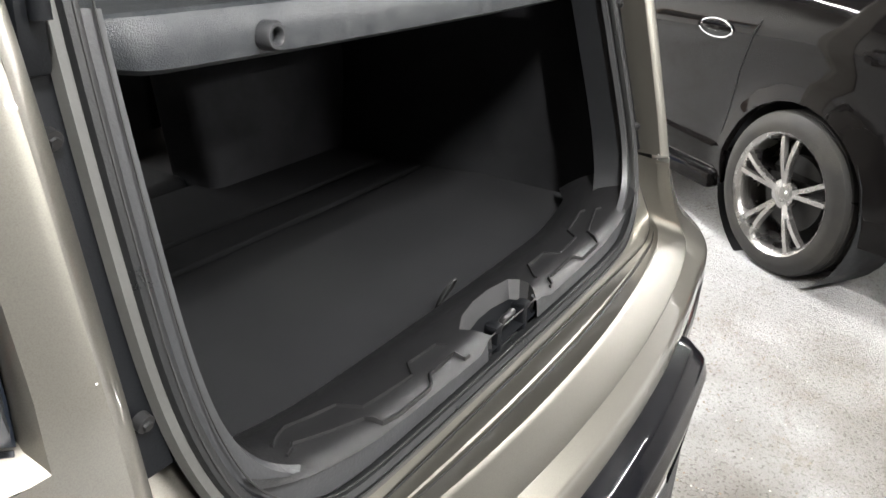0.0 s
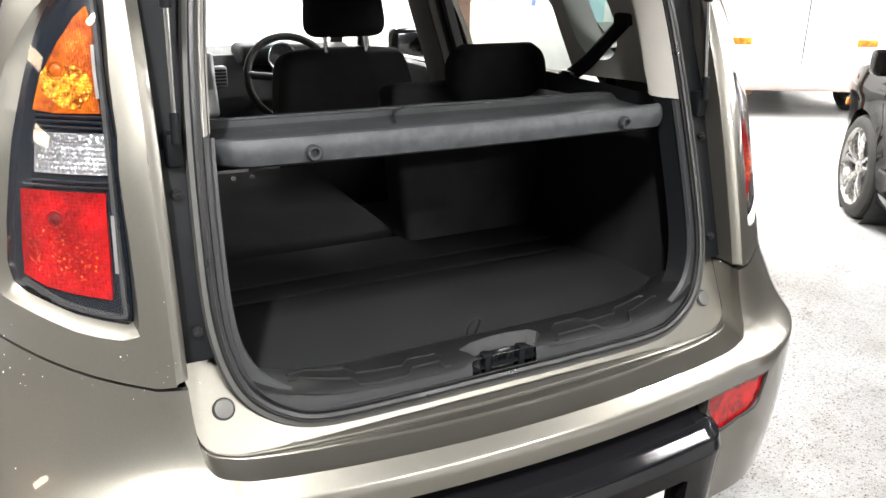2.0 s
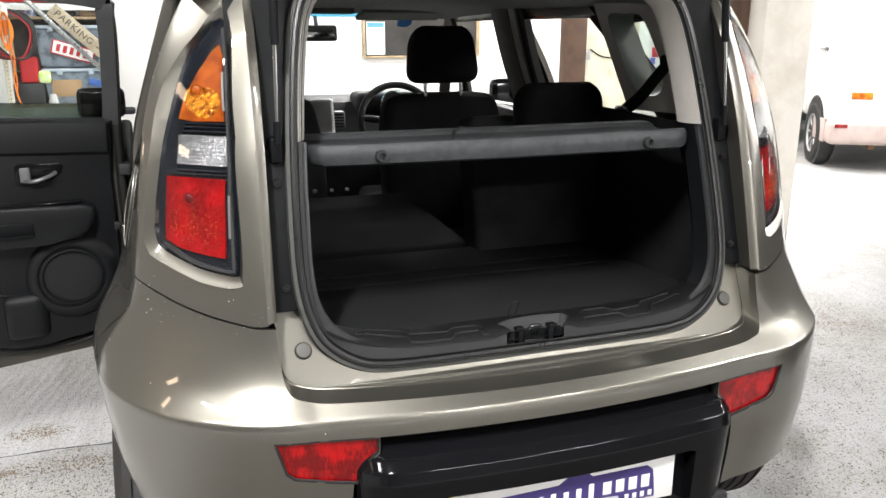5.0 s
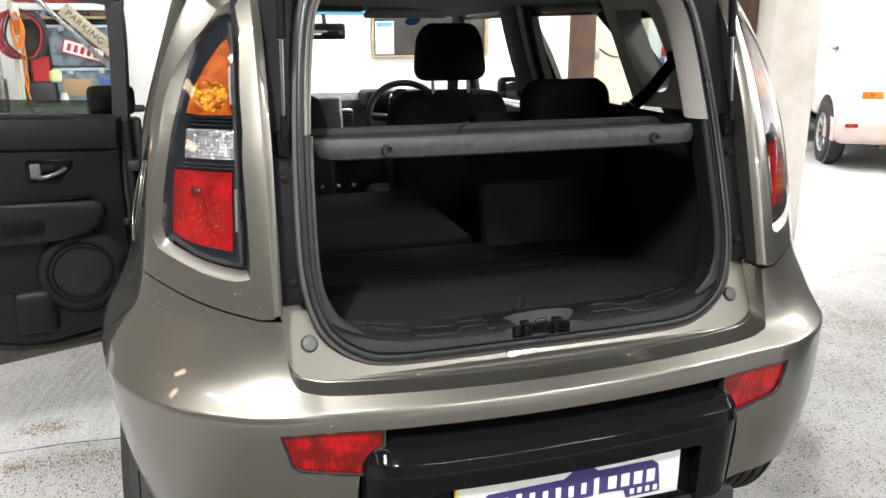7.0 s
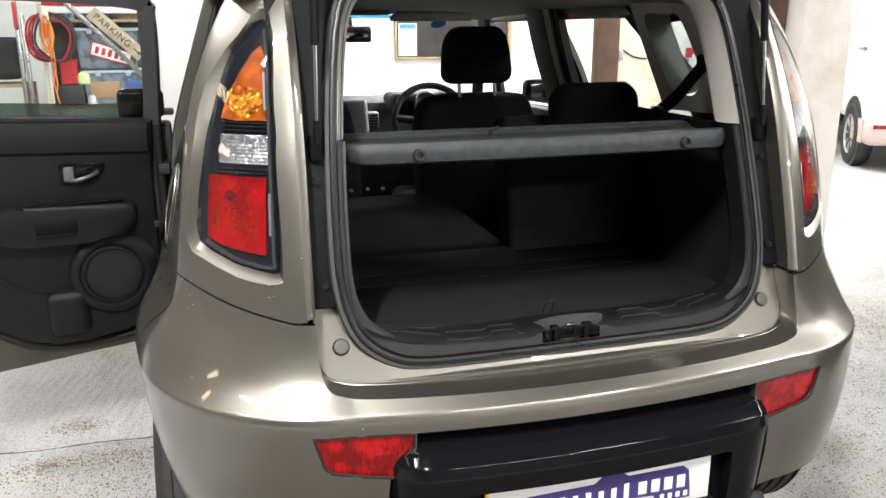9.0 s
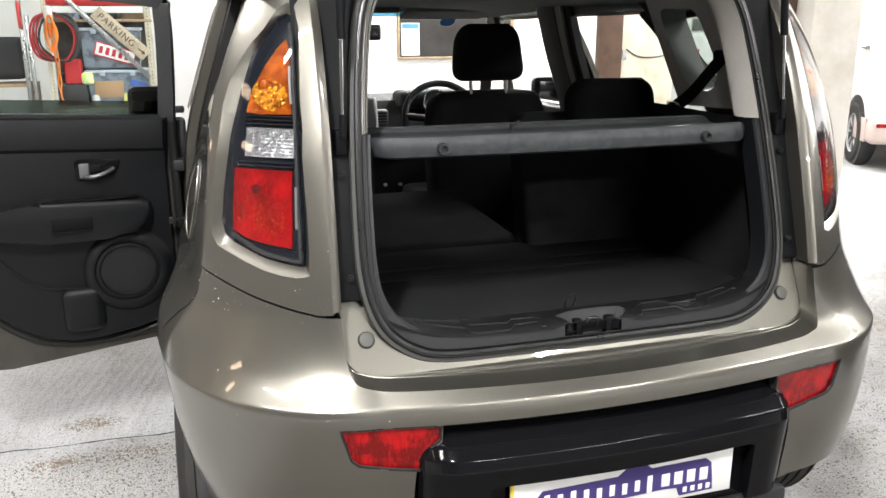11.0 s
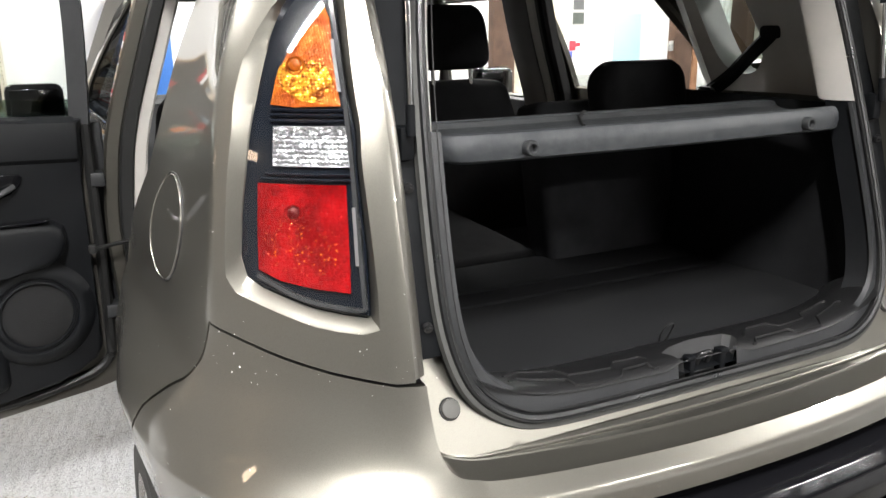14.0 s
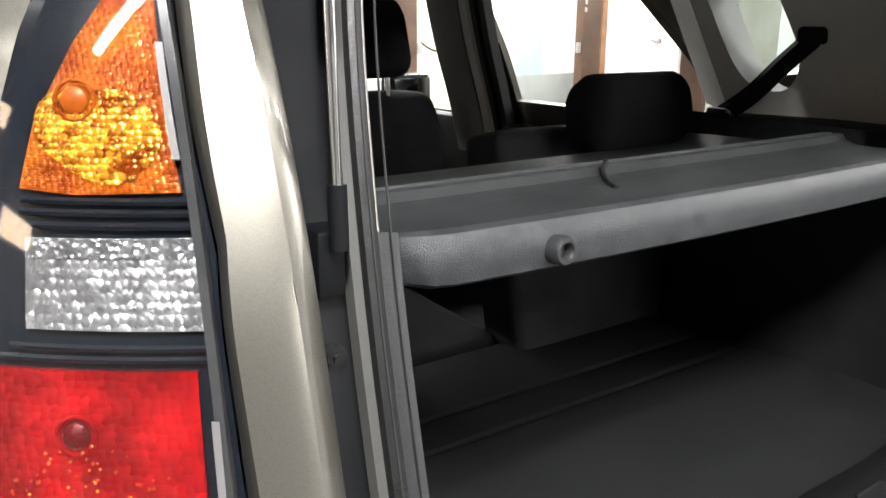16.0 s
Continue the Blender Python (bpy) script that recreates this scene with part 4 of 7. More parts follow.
# ---- boot interior ----
# scuff plate on the sill with its raised pattern, pocket and striker
bm = bmesh.new()
pocket = [(-0.076, 0.213), (-0.056, 0.179), (0.070, 0.179), (0.092, 0.20), (0.095, 0.216), (0.086, 0.230), (0.04, 0.237), (0.0, 0.236), (-0.045, 0.228)]
plate_o = [(-0.455, 0.180), (-0.30, 0.173), (-0.095, 0.171), (-0.062, 0.1775), (0.075, 0.1775), (0.105, 0.171), (0.30, 0.173), (0.455, 0.180), (0.47, 0.24), (0.478, 0.33), (0.43, 0.30), (0.30, 0.283), (0.0, 0.277), (-0.30, 0.283), (-0.43, 0.30), (-0.478, 0.33), (-0.47, 0.24)]


def scuffz(x, y):
    return (x, y, 0.846 - 0.9 * max(0, 0.186 - y) - 2.2 * max(0, y - 0.245) ** 1.5 + 0.05 * abs(x / 0.47) ** 6)


patch(bm, scuffz, plate_o, [pocket], 0.02)
scuff = part("scuff_plate", bm, SCUFF, car, "black plastic boot sill plate with raised zigzag ribs")
bm = bmesh.new()
top = [scuffz(x, y) for x, y in resample(pocket, 0.02)]
low = [(x * 0.82, 0.178 + (y - 0.178) * 0.7, 0.800) for x, y, z in top]
mid = [(x * 0.97, 0.178 + (y - 0.178) * 0.95, 0.835) for x, y, z in top]
vt, vm, vl = [[bm.verts.new(p) for p in q] for q in (top, mid, low)]
for a, b in ((vt, vm), (vm, vl)):
    for k in range(len(a)):
        if top[k][1] > 0.181 or top[(k + 1) % len(a)][1] > 0.181:
            bm.faces.new((a[k], a[(k + 1) % len(a)], b[(k + 1) % len(a)], b[k]))
bm.faces.new(vl)
part("latch_pocket", bm, mat("pocket_plastic", (0.032, 0.032, 0.033), 0.55, bump=0.3, bscale=900, vary=0.2, vscale=15), car, "grey plastic latch pocket", "fix")
bm = bmesh.new()
tube(bm, spline([(-0.009, 0.200, 0.802), (-0.009, 0.188, 0.836), (-0.003, 0.184, 0.843), (0.009, 0.184, 0.843), (0.015, 0.188, 0.836), (0.015, 0.200, 0.802)], 5), 0.0045, 10)
box(bm, (0.003, 0.200, 0.806), (0.05, 0.03, 0.012), 0.003)
part("striker", bm, DARKSTEEL, car, "steel latch striker")
for s in (-1, 1):
    bm = bmesh.new()
    box(bm, (0.003 + s * 0.036, 0.188, 0.822), (0.013, 0.022, 0.042), 0.004)
    box(bm, (0.003 + s * 0.039, 0.185, 0.840), (0.020, 0.018, 0.010), 0.004)
    part("striker_guide", bm, CHANNEL, car)
ribs = [
    [(-0.392, 0.226), (-0.375, 0.237), (-0.356, 0.244), (-0.291, 0.233), (-0.277, 0.209), (-0.196, 0.202), (-0.178, 0.220), (-0.124, 0.217), (-0.109, 0.194)],
    [(-0.395, 0.205), (-0.382, 0.211), (-0.374, 0.218), (-0.292, 0.196), (-0.282, 0.180), (-0.198, 0.173), (-0.182, 0.188), (-0.128, 0.190), (-0.122, 0.173), (-0.100, 0.164)],
    [(0.112, 0.200), (0.117, 0.206), (0.144, 0.228), (0.196, 0.229), (0.212, 0.208), (0.278, 0.212), (0.294, 0.232), (0.363, 0.242), (0.384, 0.233)],
    [(0.112, 0.168), (0.117, 0.172), (0.125, 0.186), (0.211, 0.189), (0.235, 0.170), (0.291, 0.179), (0.308, 0.204), (0.384, 0.223), (0.398, 0.210)]]
for rib in ribs:
    bm = bmesh.new()
    pts = []
    for a, b in zip(rib, rib[1:]):
        n = max(2, round(math.dist(a, b) / 0.012))
        pts += [(a[0] + (b[0] - a[0]) * k / n, a[1] + (b[1] - a[1]) * k / n) for k in range(n)]
    pts = [(x, max(y, 0.178), scuffz(x, max(y, 0.178))[2] + 0.001) for x, y in pts]
    sweep(bm, pts, [(-0.0022, -0.002), (-0.001, 0.0022), (0.001, 0.0022), (0.0022, -0.002)], up=(0, 0, 1))
    part("raised_rib", bm, SCUFF, scuff)

# cargo floor in boards, and the pull loop
for nm, y0, y1, z in (("cargo_floor", 0.270, 0.632, 0.822), ("cargo_flap", 0.640, 0.712, 0.824), ("cargo_bridge", 0.720, 0.892, 0.826)):
    bm = bmesh.new()
    box(bm, (0, (y0 + y1) / 2, z - 0.02), (1.06, y1 - y0, 0.04), 0.006)
    part(nm, bm, CARPET, car, "dark grey carpeted cargo floor")
bm = bmesh.new()
tube(bm, spline([(-0.015, 0.285, 0.822), (-0.024, 0.272, 0.852), (-0.016, 0.262, 0.872), (-0.004, 0.262, 0.870), (-0.002, 0.275, 0.845), (-0.006, 0.287, 0.822)], 6), 0.0016, 8)
part("pull_loop", bm, RUBBERDARK, car, "thin black cord loop")

# side linings of the boot with wheel-house bulge
for s in (1, -1):
    bm = bmesh.new()
    nseg, rows = 14, []
    for k in range(nseg + 1):
        y = 0.235 + 0.80 * k / nseg
        row = []
        for z in (0.80, 0.86, 0.95, 1.05, 1.15, 1.235):
            arch_in = 0.085 * max(0, 1 - ((y - 0.78) / 0.34) ** 2) * max(0, 1 - ((z - 0.72) / 0.30) ** 2)
            front = 0.065 * max(0, 1 - (y - 0.235) / 0.10) ** 1.5
            row.append(bm.verts.new((s * (0.545 - front - arch_in + 0.01 * math.sin(z * 9)), y + 0.3 * (z - 0.845) * max(0, 1 - (y - 0.235) / 0.3), z)))
        rows.append(row)
    for a, b in zip(rows, rows[1:]):
        for j in range(len(a) - 1):
            q = (a[j], b[j], b[j + 1], a[j + 1])
            bm.faces.new(q if s < 0 else q[::-1])
    part("boot_lining", bm, LINING, car, "black boot side lining")
    # trim over the shelf up to the roof, with a deep window inset

    def trim(f, z, off=0.0):
        y = 0.352 + f * (0.424 + 0.06 * (z - 1.236)) + 0.30 * (z - 1.236)
        x = 0.506 + 0.130 * (1 - (1 - min(1, f / 0.35)) ** 2) - 0.19 * max(0, f - 0.6) ** 1.1 - (0.15 + 0.10 * f) * (z - 1.236)
        return (x + off, y, z)
    inset = [(0.86, 1.285), (0.915, 1.33), (0.93, 1.43), (0.92, 1.50), (0.80, 1.505), (0.70, 1.50), (0.665, 1.43), (0.66, 1.34), (0.74, 1.285)]
    inset = [(p.x, p.y) for p in spline([(f, z, 0) for f, z in inset], 4, True)]
    bm = bmesh.new()
    patch(bm, trim, [(0.0, 1.236), (0.25, 1.236), (0.5, 1.236), (0.75, 1.236), (1.0, 1.236), (1.0, 1.535), (0.5, 1.535), (0.0, 1.535)], [inset], 0.03, mirror=s < 0)
    a = [bm.verts.new((s * p[0], p[1], p[2])) for p in (trim(1.0, z) for z in np.linspace(1.236, 1.535, 8))]
    b = [bm.verts.new((v.co.x + s * 0.10, v.co.y + 0.13, v.co.z)) for v in a]
    for k in range(7):
        bm.faces.new((a[k], b[k], b[k + 1], a[k + 1]))
    pt = part("pillar_trim", bm, PILLARTRIM, car, "dark grey rear pillar trim")
    bm = bmesh.new()
    rows = [[bm.verts.new((s * p[0], p[1], p[2])) for p in (trim(f, z, d) for f, z in resample(inset, 0.02))] for d in (0.0, 0.03, 0.085)]
    for p, q in zip(rows, rows[1:]):
        for k in range(len(p)):
            bm.faces.new((p[k], p[(k + 1) % len(p)], q[(k + 1) % len(p)], q[k]))
    if s < 0:
        bm.faces.new(rows[-1])
    part("trim_inset", bm, DISH, pt, "grey window inset tinted by green window light", "fix")
    if s < 0:
        continue
    bm = bmesh.new()
    patch(bm, lambda y, z: (lambda p: (p[0] - 0.006, p[1], p[2]))(quarter(at_y(quarter, y, z), z)), grow(QUARTER_WINDOW, 0.012), (), 0.05, mirror=s < 0)
    g = part("quarter_window", bm, TINT, car, "green tinted quarter window")
    g.visible_shadow = False

# rear seat: right part upright, left part folded
bm = bmesh.new()
cushion(bm, (0.335, 0.93, 0.985), (0.43, 0.12, 0.45), 0.03, pose(0, 0, 0, -12))
seat = part("rear_seat_back", bm, mat("seat_felt", (0.025, 0.0255, 0.0275), 0.95, 0, 0, 0.6, 900, 0.3, 10, spec=0.1), car, "black fabric upright rear seat back")
bm = bmesh.new()
cushion(bm, (0.374, 0.845, 1.243), (0.272, 0.10, 0.150), 0.045, pose(0, 0, 0, -8))
for v in bm.verts:
    t = max(0, (abs(v.co.x - 0.374) / 0.136 - 0.45) / 0.55)
    v.co.z -= 0.036 * t * t * max(0, min(1, (v.co.z - 1.20) / 0.08))
part("headrest", bm, FABRIC, seat)
bm = bmesh.new()
cushion(bm, (-0.21, 1.25, 0.812), (0.66, 0.70, 0.07), 0.02, pose(0, 0, 0, 1.5))
part("folded_seat_back", bm, SEATCARPET, car, "folded rear seat back in dark cloth")
bm = bmesh.new()
cushion(bm, (0.0, 1.25, 0.62), (1.24, 0.60, 0.20), 0.05)
part("rear_seat_cushion", bm, FABRIC, car)
bm = bmesh.new()
tube(bm, spline([(0.606, 0.645, 1.376), (0.596, 0.69, 1.33), (0.578, 0.74, 1.27), (0.561, 0.785, 1.232)], 5), 0.018, 6)
box(bm, (0.603, 0.645, 1.380), (0.03, 0.05, 0.03), 0.008)
part("seat_belt", bm, FABRIC, car, "black rear seat belt webbing")
bm = bmesh.new()
box(bm, (0.555, 0.785, 1.236), (0.03, 0.05, 0.018), 0.005)
part("belt_clip", bm, CHROME, car)

for k, (x, w) in enumerate(((-0.352, 0.020), (-0.305, 0.016), (-0.262, 0.018))):
    bm = bmesh.new()
    cushion(bm, (x, 0.862, 1.032), (w * 0.55, 0.012, 0.008), 0.003, pose(0, 0, 0, 0, 12 * (k - 1)))
    part("seat_buckle", bm, GREYTRIM, car, "pale seat buckle" if k == 0 else "")
# parcel shelf: rounded front lip, tray and rear flap
bm = bmesh.new()
n = 44
prof = [(0.030, -0.022), (0.010, -0.023), (0.001, -0.018), (-0.002, 0.0), (0.001, 0.014), (0.008, 0.022), (0.018, 0.024), (0.028, 0.018), (0.05, 0.008), (0.10, 0.005), (0.155, 0.007), (0.172, 0.012), (0.178, 0.021), (0.186, 0.0225), (0.190, 0.018), (0.196, 0.018), (0.200, 0.0225), (0.208, 0.0215), (0.216, 0.012), (0.25, -0.014), (0.52, -0.036), (0.52, -0.046), (0.25, -0.028), (0.10, -0.012)]
rows = []
for k in range(n + 1):
    x = -0.470 + 0.94 * k / n
    e = max(0, (abs(x) - 0.40) / 0.07)
    bow = 0.016 * (1 - (x / 0.47) ** 2) * -1 + 0.06 * e ** 3 + 0.012
    shut = 1 - 0.55 * e ** 4 if e else 1
    rows.append([bm.verts.new((x, 0.288 + bow * max(0, 1 - a / 0.3) + a, 1.218 + b * shut)) for a, b in prof])
for a, b in zip(rows, rows[1:]):
    for j in range(len(prof)):
        bm.faces.new((a[j], a[(j + 1) % len(prof)], b[(j + 1) % len(prof)], b[j])).material_index = 1 if 7 <= j <= 11 or 17 <= j <= 22 else 0
bm.faces.new(rows[0][::-1])
bm.faces.new(rows[-1])
shelf = part("parcel_shelf", bm, (SHELF, SHELFTOP), car, "dusty grey plastic parcel shelf with a rolled edge", "fix")
bm = bmesh.new()
tube(bm, spline([(-0.064, 0.478, 1.242), (-0.078, 0.466, 1.2405), (-0.092, 0.456, 1.236), (-0.098, 0.440, 1.2265), (-0.110, 0.415, 1.2245)], 5), 0.0035, 6)
part("hinge_notch", bm, RUBBERDARK, shelf, "dark notch in the hinge rib")
for s in (-1, 1):
    bm = bmesh.new()
    m = Matrix.Translation((s * 0.317 + 0.006, 0.283, 1.216)) @ Vector((0, -1, 0.05)).to_track_quat("Z", "Y").to_matrix().to_4x4()
    lathe(bm, [(0.013, -0.008), (0.013, 0.004), (0.011, 0.007), (0.008, 0.007), (0.006, 0.004), (0.006, -0.002), (0.0001, -0.002)], 24, m)
    part("shelf_knob", bm, BLACKPLASTIC, shelf, "round black cord knob")



# ---- rest of the body ----
def flank(name, poly, holes, material, label="", s=1, off=0.0, step=0.05, flange=0.02):
    bm = bmesh.new()
    patch(bm, lambda y, z: (lambda p: (p[0] + off, p[1], p[2]))(side(y, z)), poly, holes, step, flange=flange, mirror=s < 0)
    return part(name, bm, material, car, label)


FX = 3.25
farch = [(FX + AR * math.cos(a), AZ + AR * math.sin(a)) for a in np.linspace(radians(5), radians(175), 16)]
rear_door = [(1.09, 0.40), (1.68, 0.36), (1.70, 0.60), (1.695, 1.10), (1.695, 1.55), (1.09, 1.55), (1.06, 1.50), (0.99, 1.40), (0.925, 1.30), (0.885, 1.20), (0.885, 1.13), (0.945, 1.05), (1.08, 0.95), (1.09, 0.80)]
front_door = [(1.69, 0.36), (2.78, 0.36), (2.84, 0.70), (2.86, 1.06), (2.74, 1.22), (2.44, 1.55), (1.705, 1.55), (1.705, 1.10), (1.71, 0.60)]
rwin = [(0.925, 1.19), (1.66, 1.18), (1.66, 1.50), (1.12, 1.505), (1.00, 1.33)]
fwin = [(1.74, 1.125), (2.70, 1.105), (2.66, 1.20), (2.42, 1.49), (1.74, 1.50)]
fender = [(2.87, 0.36)] + farch[::-1] + [(3.64, 0.36), (4.0, 0.40), (4.03, 0.70), (3.98, 0.88), (3.75, 0.97), (3.35, 1.03), (2.88, 1.06), (2.855, 0.70)]
flank("rear_door", rear_door, [rwin], PAINT, "closed rear door", 1)
for s in (1, -1):
    d = flank("front_door", front_door, [fwin], PAINT, "closed front door", s)
    g = flank("front_window", fwin, (), GLASS if s > 0 else DARKREFLECTION, "", s, -0.008, 0.1, 0)
    g.visible_shadow = False
    flank("front_wing", fender, (), PAINT, "painted front wing", s)
    # mirror
    bm = bmesh.new()
    cushion(bm, (s * 0.985, 2.62, 1.13), (0.20, 0.10, 0.135), 0.04)
    mirror = part("door_mirror", bm, BLACKGLOSS, car, "black door mirror")
    bm = bmesh.new()
    box(bm, (s * 0.985, 2.568, 1.13), (0.165, 0.004, 0.10), 0.002)
    part("mirror_glass", bm, DARKMIRROR, mirror)
    bm = bmesh.new()
    box(bm, (s * 0.875, 2.62, 1.09), (0.06, 0.05, 0.03), 0.01)
    part("mirror_arm", bm, BLACKPLASTIC, mirror)
g = flank("rear_window", rwin, (), GLASS, "", 1, -0.008, 0.1, 0)
g.visible_shadow = False
# sills, B pillars and window frames
for s in (1, -1):
    bm = bmesh.new()
    box(bm, (s * 0.80, 1.95, 0.33), (0.12, 1.80, 0.14), 0.02)
    part("side_sill", bm, PAINT, car)
    path = spline([(0.79, 1.75, 0.40), (0.80, 1.76, 0.8), (0.745, 1.765, 1.10), (0.655, 1.745, 1.35), (0.59, 1.72, 1.55)], 5)
    for nm, mt, lb, sec in (("door_pillar", mat("dim_pillar_trim", (0.13, 0.125, 0.12), 0.65, 0, 0, 0.2, 900, 0.15, 5), "grey door pillar trim", [(0.03, 0.0), (-0.020, 0.0), (-0.034, 0.02), (-0.034, 0.13), (-0.02, 0.15), (0.03, 0.15)]),
                            ("pillar_edge", GREYTRIM, "light trim along the door pillar", [(0.03, -0.043), (-0.006, -0.043), (-0.014, -0.036), (-0.016, -0.003), (0.03, -0.003)]),
                            ("door_frame", RUBBERDARK, "black rubber door frame", [(0.03, -0.10), (0.0, -0.10), (-0.004, -0.094), (-0.004, -0.080), (0.006, -0.078), (0.006, -0.068), (-0.010, -0.066), (-0.012, -0.050), (0.03, -0.046)])):
        bm = bmesh.new()
        rows = [[bm.verts.new((s * (p.x + a), p.y + b, p.z)) for a, b in sec] for p in path]
        for r1, r2 in zip(rows, rows[1:]):
            for k in range(len(sec)):
                bm.faces.new((r1[k], r1[(k + 1) % len(sec)], r2[(k + 1) % len(sec)], r2[k]))
        for r in (rows[0], rows[-1]):
            bm.faces.new(r)
        part(nm, bm, mt, car, lb, "fix")
    bm = bmesh.new()
    path = [(s * 0.80, 3.12, 1.03), (s * 0.74, 2.92, 1.22), (s * 0.66, 2.62, 1.47), (s * 0.62, 2.45, 1.545)]
    sweep(bm, spline(path, 5), [(-0.035, -0.03), (-0.03, 0.03), (0.03, 0.03), (0.035, -0.03)], up=(-s, 0, 0.3))
    part("windscreen_pillar", bm, PAINT, car, "", "fix")
    bm = bmesh.new()
    sweep(bm, [(s * 0.635, 0.42, 1.555), (s * 0.645, 1.2, 1.575), (s * 0.64, 2.0, 1.57), (s * 0.62, 2.5, 1.545)], [(-0.035, -0.02), (-0.03, 0.02), (0.03, 0.02), (0.035, -0.02)], up=(0, 0, 1))
    part("roof_rail", bm, PAINT, car, "", "fix")
    # inner door faces on the closed doors
    for y0, y1 in ((1.12, 1.69), (1.76, 2.80)):
        if s < 0 and y0 < 1.5:
            continue
        bm = bmesh.new()
        box(bm, (s * 0.765, (y0 + y1) / 2, 0.78), (0.06, y1 - y0, 0.66), 0.02)
        part("door_lining", bm, DOORTRIM, car)
# roof, bonnet, nose across the car
tops = [(0.40, 1.585, 0.60), (0.6, 1.60, 0.655), (1.2, 1.615, 0.665), (2.0, 1.605, 0.655), (2.45, 1.57, 0.63)]
hood = [(3.20, 1.045, 0.80), (3.6, 0.985, 0.80), (3.9, 0.90, 0.76), (4.03, 0.80, 0.70), (4.06, 0.60, 0.70), (4.04, 0.40, 0.70)]
for nm, rows_, cr in (("roof", tops, 0.025), ("bonnet", hood, 0.03)):
    bm = bmesh.new()
    rows = []
    for y, z, w in rows_:
        rows.append([bm.verts.new((w * t, y + (0.10 * (1 - t * t) if nm == "bonnet" and z < 0.95 else 0), z + cr * (1 - t * t))) for t in np.linspace(-1, 1, 15)])
    for a, b in zip(rows, rows[1:]):
        for j in range(14):
            bm.faces.new((a[j], a[j + 1], b[j + 1], b[j]))
    part(nm, bm, PAINT, car, "painted " + nm, "fix")
bm = bmesh.new()
rows = []
for y, z, w in [(0.43, 1.545, 0.60), (0.8, 1.552, 0.635), (1.6, 1.555, 0.64), (2.30, 1.535, 0.62), (2.52, 1.520, 0.60)]:
    rows.append([bm.verts.new((w * t, y, z - 0.03 * abs(t) ** 4)) for t in np.linspace(-1, 1, 13)])
for a, b in zip(rows, rows[1:]):
    for j in range(12):
        bm.faces.new((a[j], b[j], b[j + 1], a[j + 1]))
part("roof_lining", bm, HEADLINER, car, "pale grey cloth roof lining")
bm = bmesh.new()
rows = []
for y, z, w in [(2.50, 1.535, 0.60), (2.80, 1.33, 0.68), (3.18, 1.045, 0.78)]:
    rows.append([bm.verts.new((w * t, y + 0.10 * (1 - t * t), z)) for t in np.linspace(-1, 1, 13)])
for a, b in zip(rows, rows[1:]):
    for j in range(12):
        bm.faces.new((a[j], a[j + 1], b[j + 1], b[j]))
g = part("windscreen", bm, GLASS, car, "clear windscreen with a blue shade band")
g.visible_shadow = False
bm = bmesh.new()
rows = []
for f in (0.0, 0.16):
    y, z, w = 2.495 + 0.30 * f, 1.533 - 0.205 * f, 0.58 + 0.08 * f
    rows.append([bm.verts.new((w * t, y + 0.10 * (1 - t * t), z)) for t in np.linspace(-1, 1, 13)])
for j in range(12):
    bm.faces.new((rows[0][j], rows[0][j + 1], rows[1][j + 1], rows[1][j]))
sb = part("shade_band", bm, BLUETINT, g)
sb.visible_shadow = False
bm = bmesh.new()
lathe(bm, [(0.0001, 0.002), (0.036, 0.002), (0.038, 0.0)], 28, Matrix.Translation((0.415, 2.59, 1.475)) @ Vector((0, -0.55, -0.83)).to_track_quat("Z", "Y").to_matrix().to_4x4())
part("windscreen_sticker", bm, mat("sticker_blue", (0.03, 0.22, 0.62), 0.5, vary=0.2, vscale=30), g, "round blue windscreen sticker")
# rear header over the opening and the raised tailgate
bm = bmesh.new()
box(bm, (0, 0.42, 1.585), (1.10, 0.05, 0.03), 0.01)
part("roof_header", bm, PAINT, car)
bm = bmesh.new()
T = pose(0, 0.36, 1.61, -40)
tg = [(-0.56, 0.0), (0.56, 0.0), (0.58, -0.30), (0.60, -0.55), (0.57, -0.80), (0.50, -0.84), (-0.50, -0.84), (-0.57, -0.80), (-0.60, -0.55), (-0.58, -0.30)]
prism(bm, tg, T, 0.07, 0.02)
tailgate = part("tailgate", bm, PAINT, car, "raised painted tailgate", "fix")
bm = bmesh.new()
prism(bm, [(-0.46, -0.08), (-0.50, -0.42), (0.50, -0.42), (0.46, -0.08)], T @ Matrix.Translation((0, 0, -0.004)), 0.003)
part("tailgate_window", bm, DARKGLASS, tailgate, "", "fix")
bm = bmesh.new()
prism(bm, [(-0.50, -0.46), (-0.52, -0.78), (0.52, -0.78), (0.50, -0.46)], T @ Matrix.Translation((0, 0, -0.012)), 0.012)
part("tailgate_lining", bm, BLACKPLASTIC, tailgate, "", "fix")

# floor pan and wheel wells close the body below
bm = bmesh.new()
box(bm, (0, 2.1, 0.30), (1.5, 3.6, 0.06), 0.02)
part("floor_pan", bm, BLACKPLASTIC, car)
bm = bmesh.new()
box(bm, (0, 0.50, 0.62), (1.06, 0.62, 0.34), 0.02)
part("boot_well", bm, BLACKPLASTIC, car)
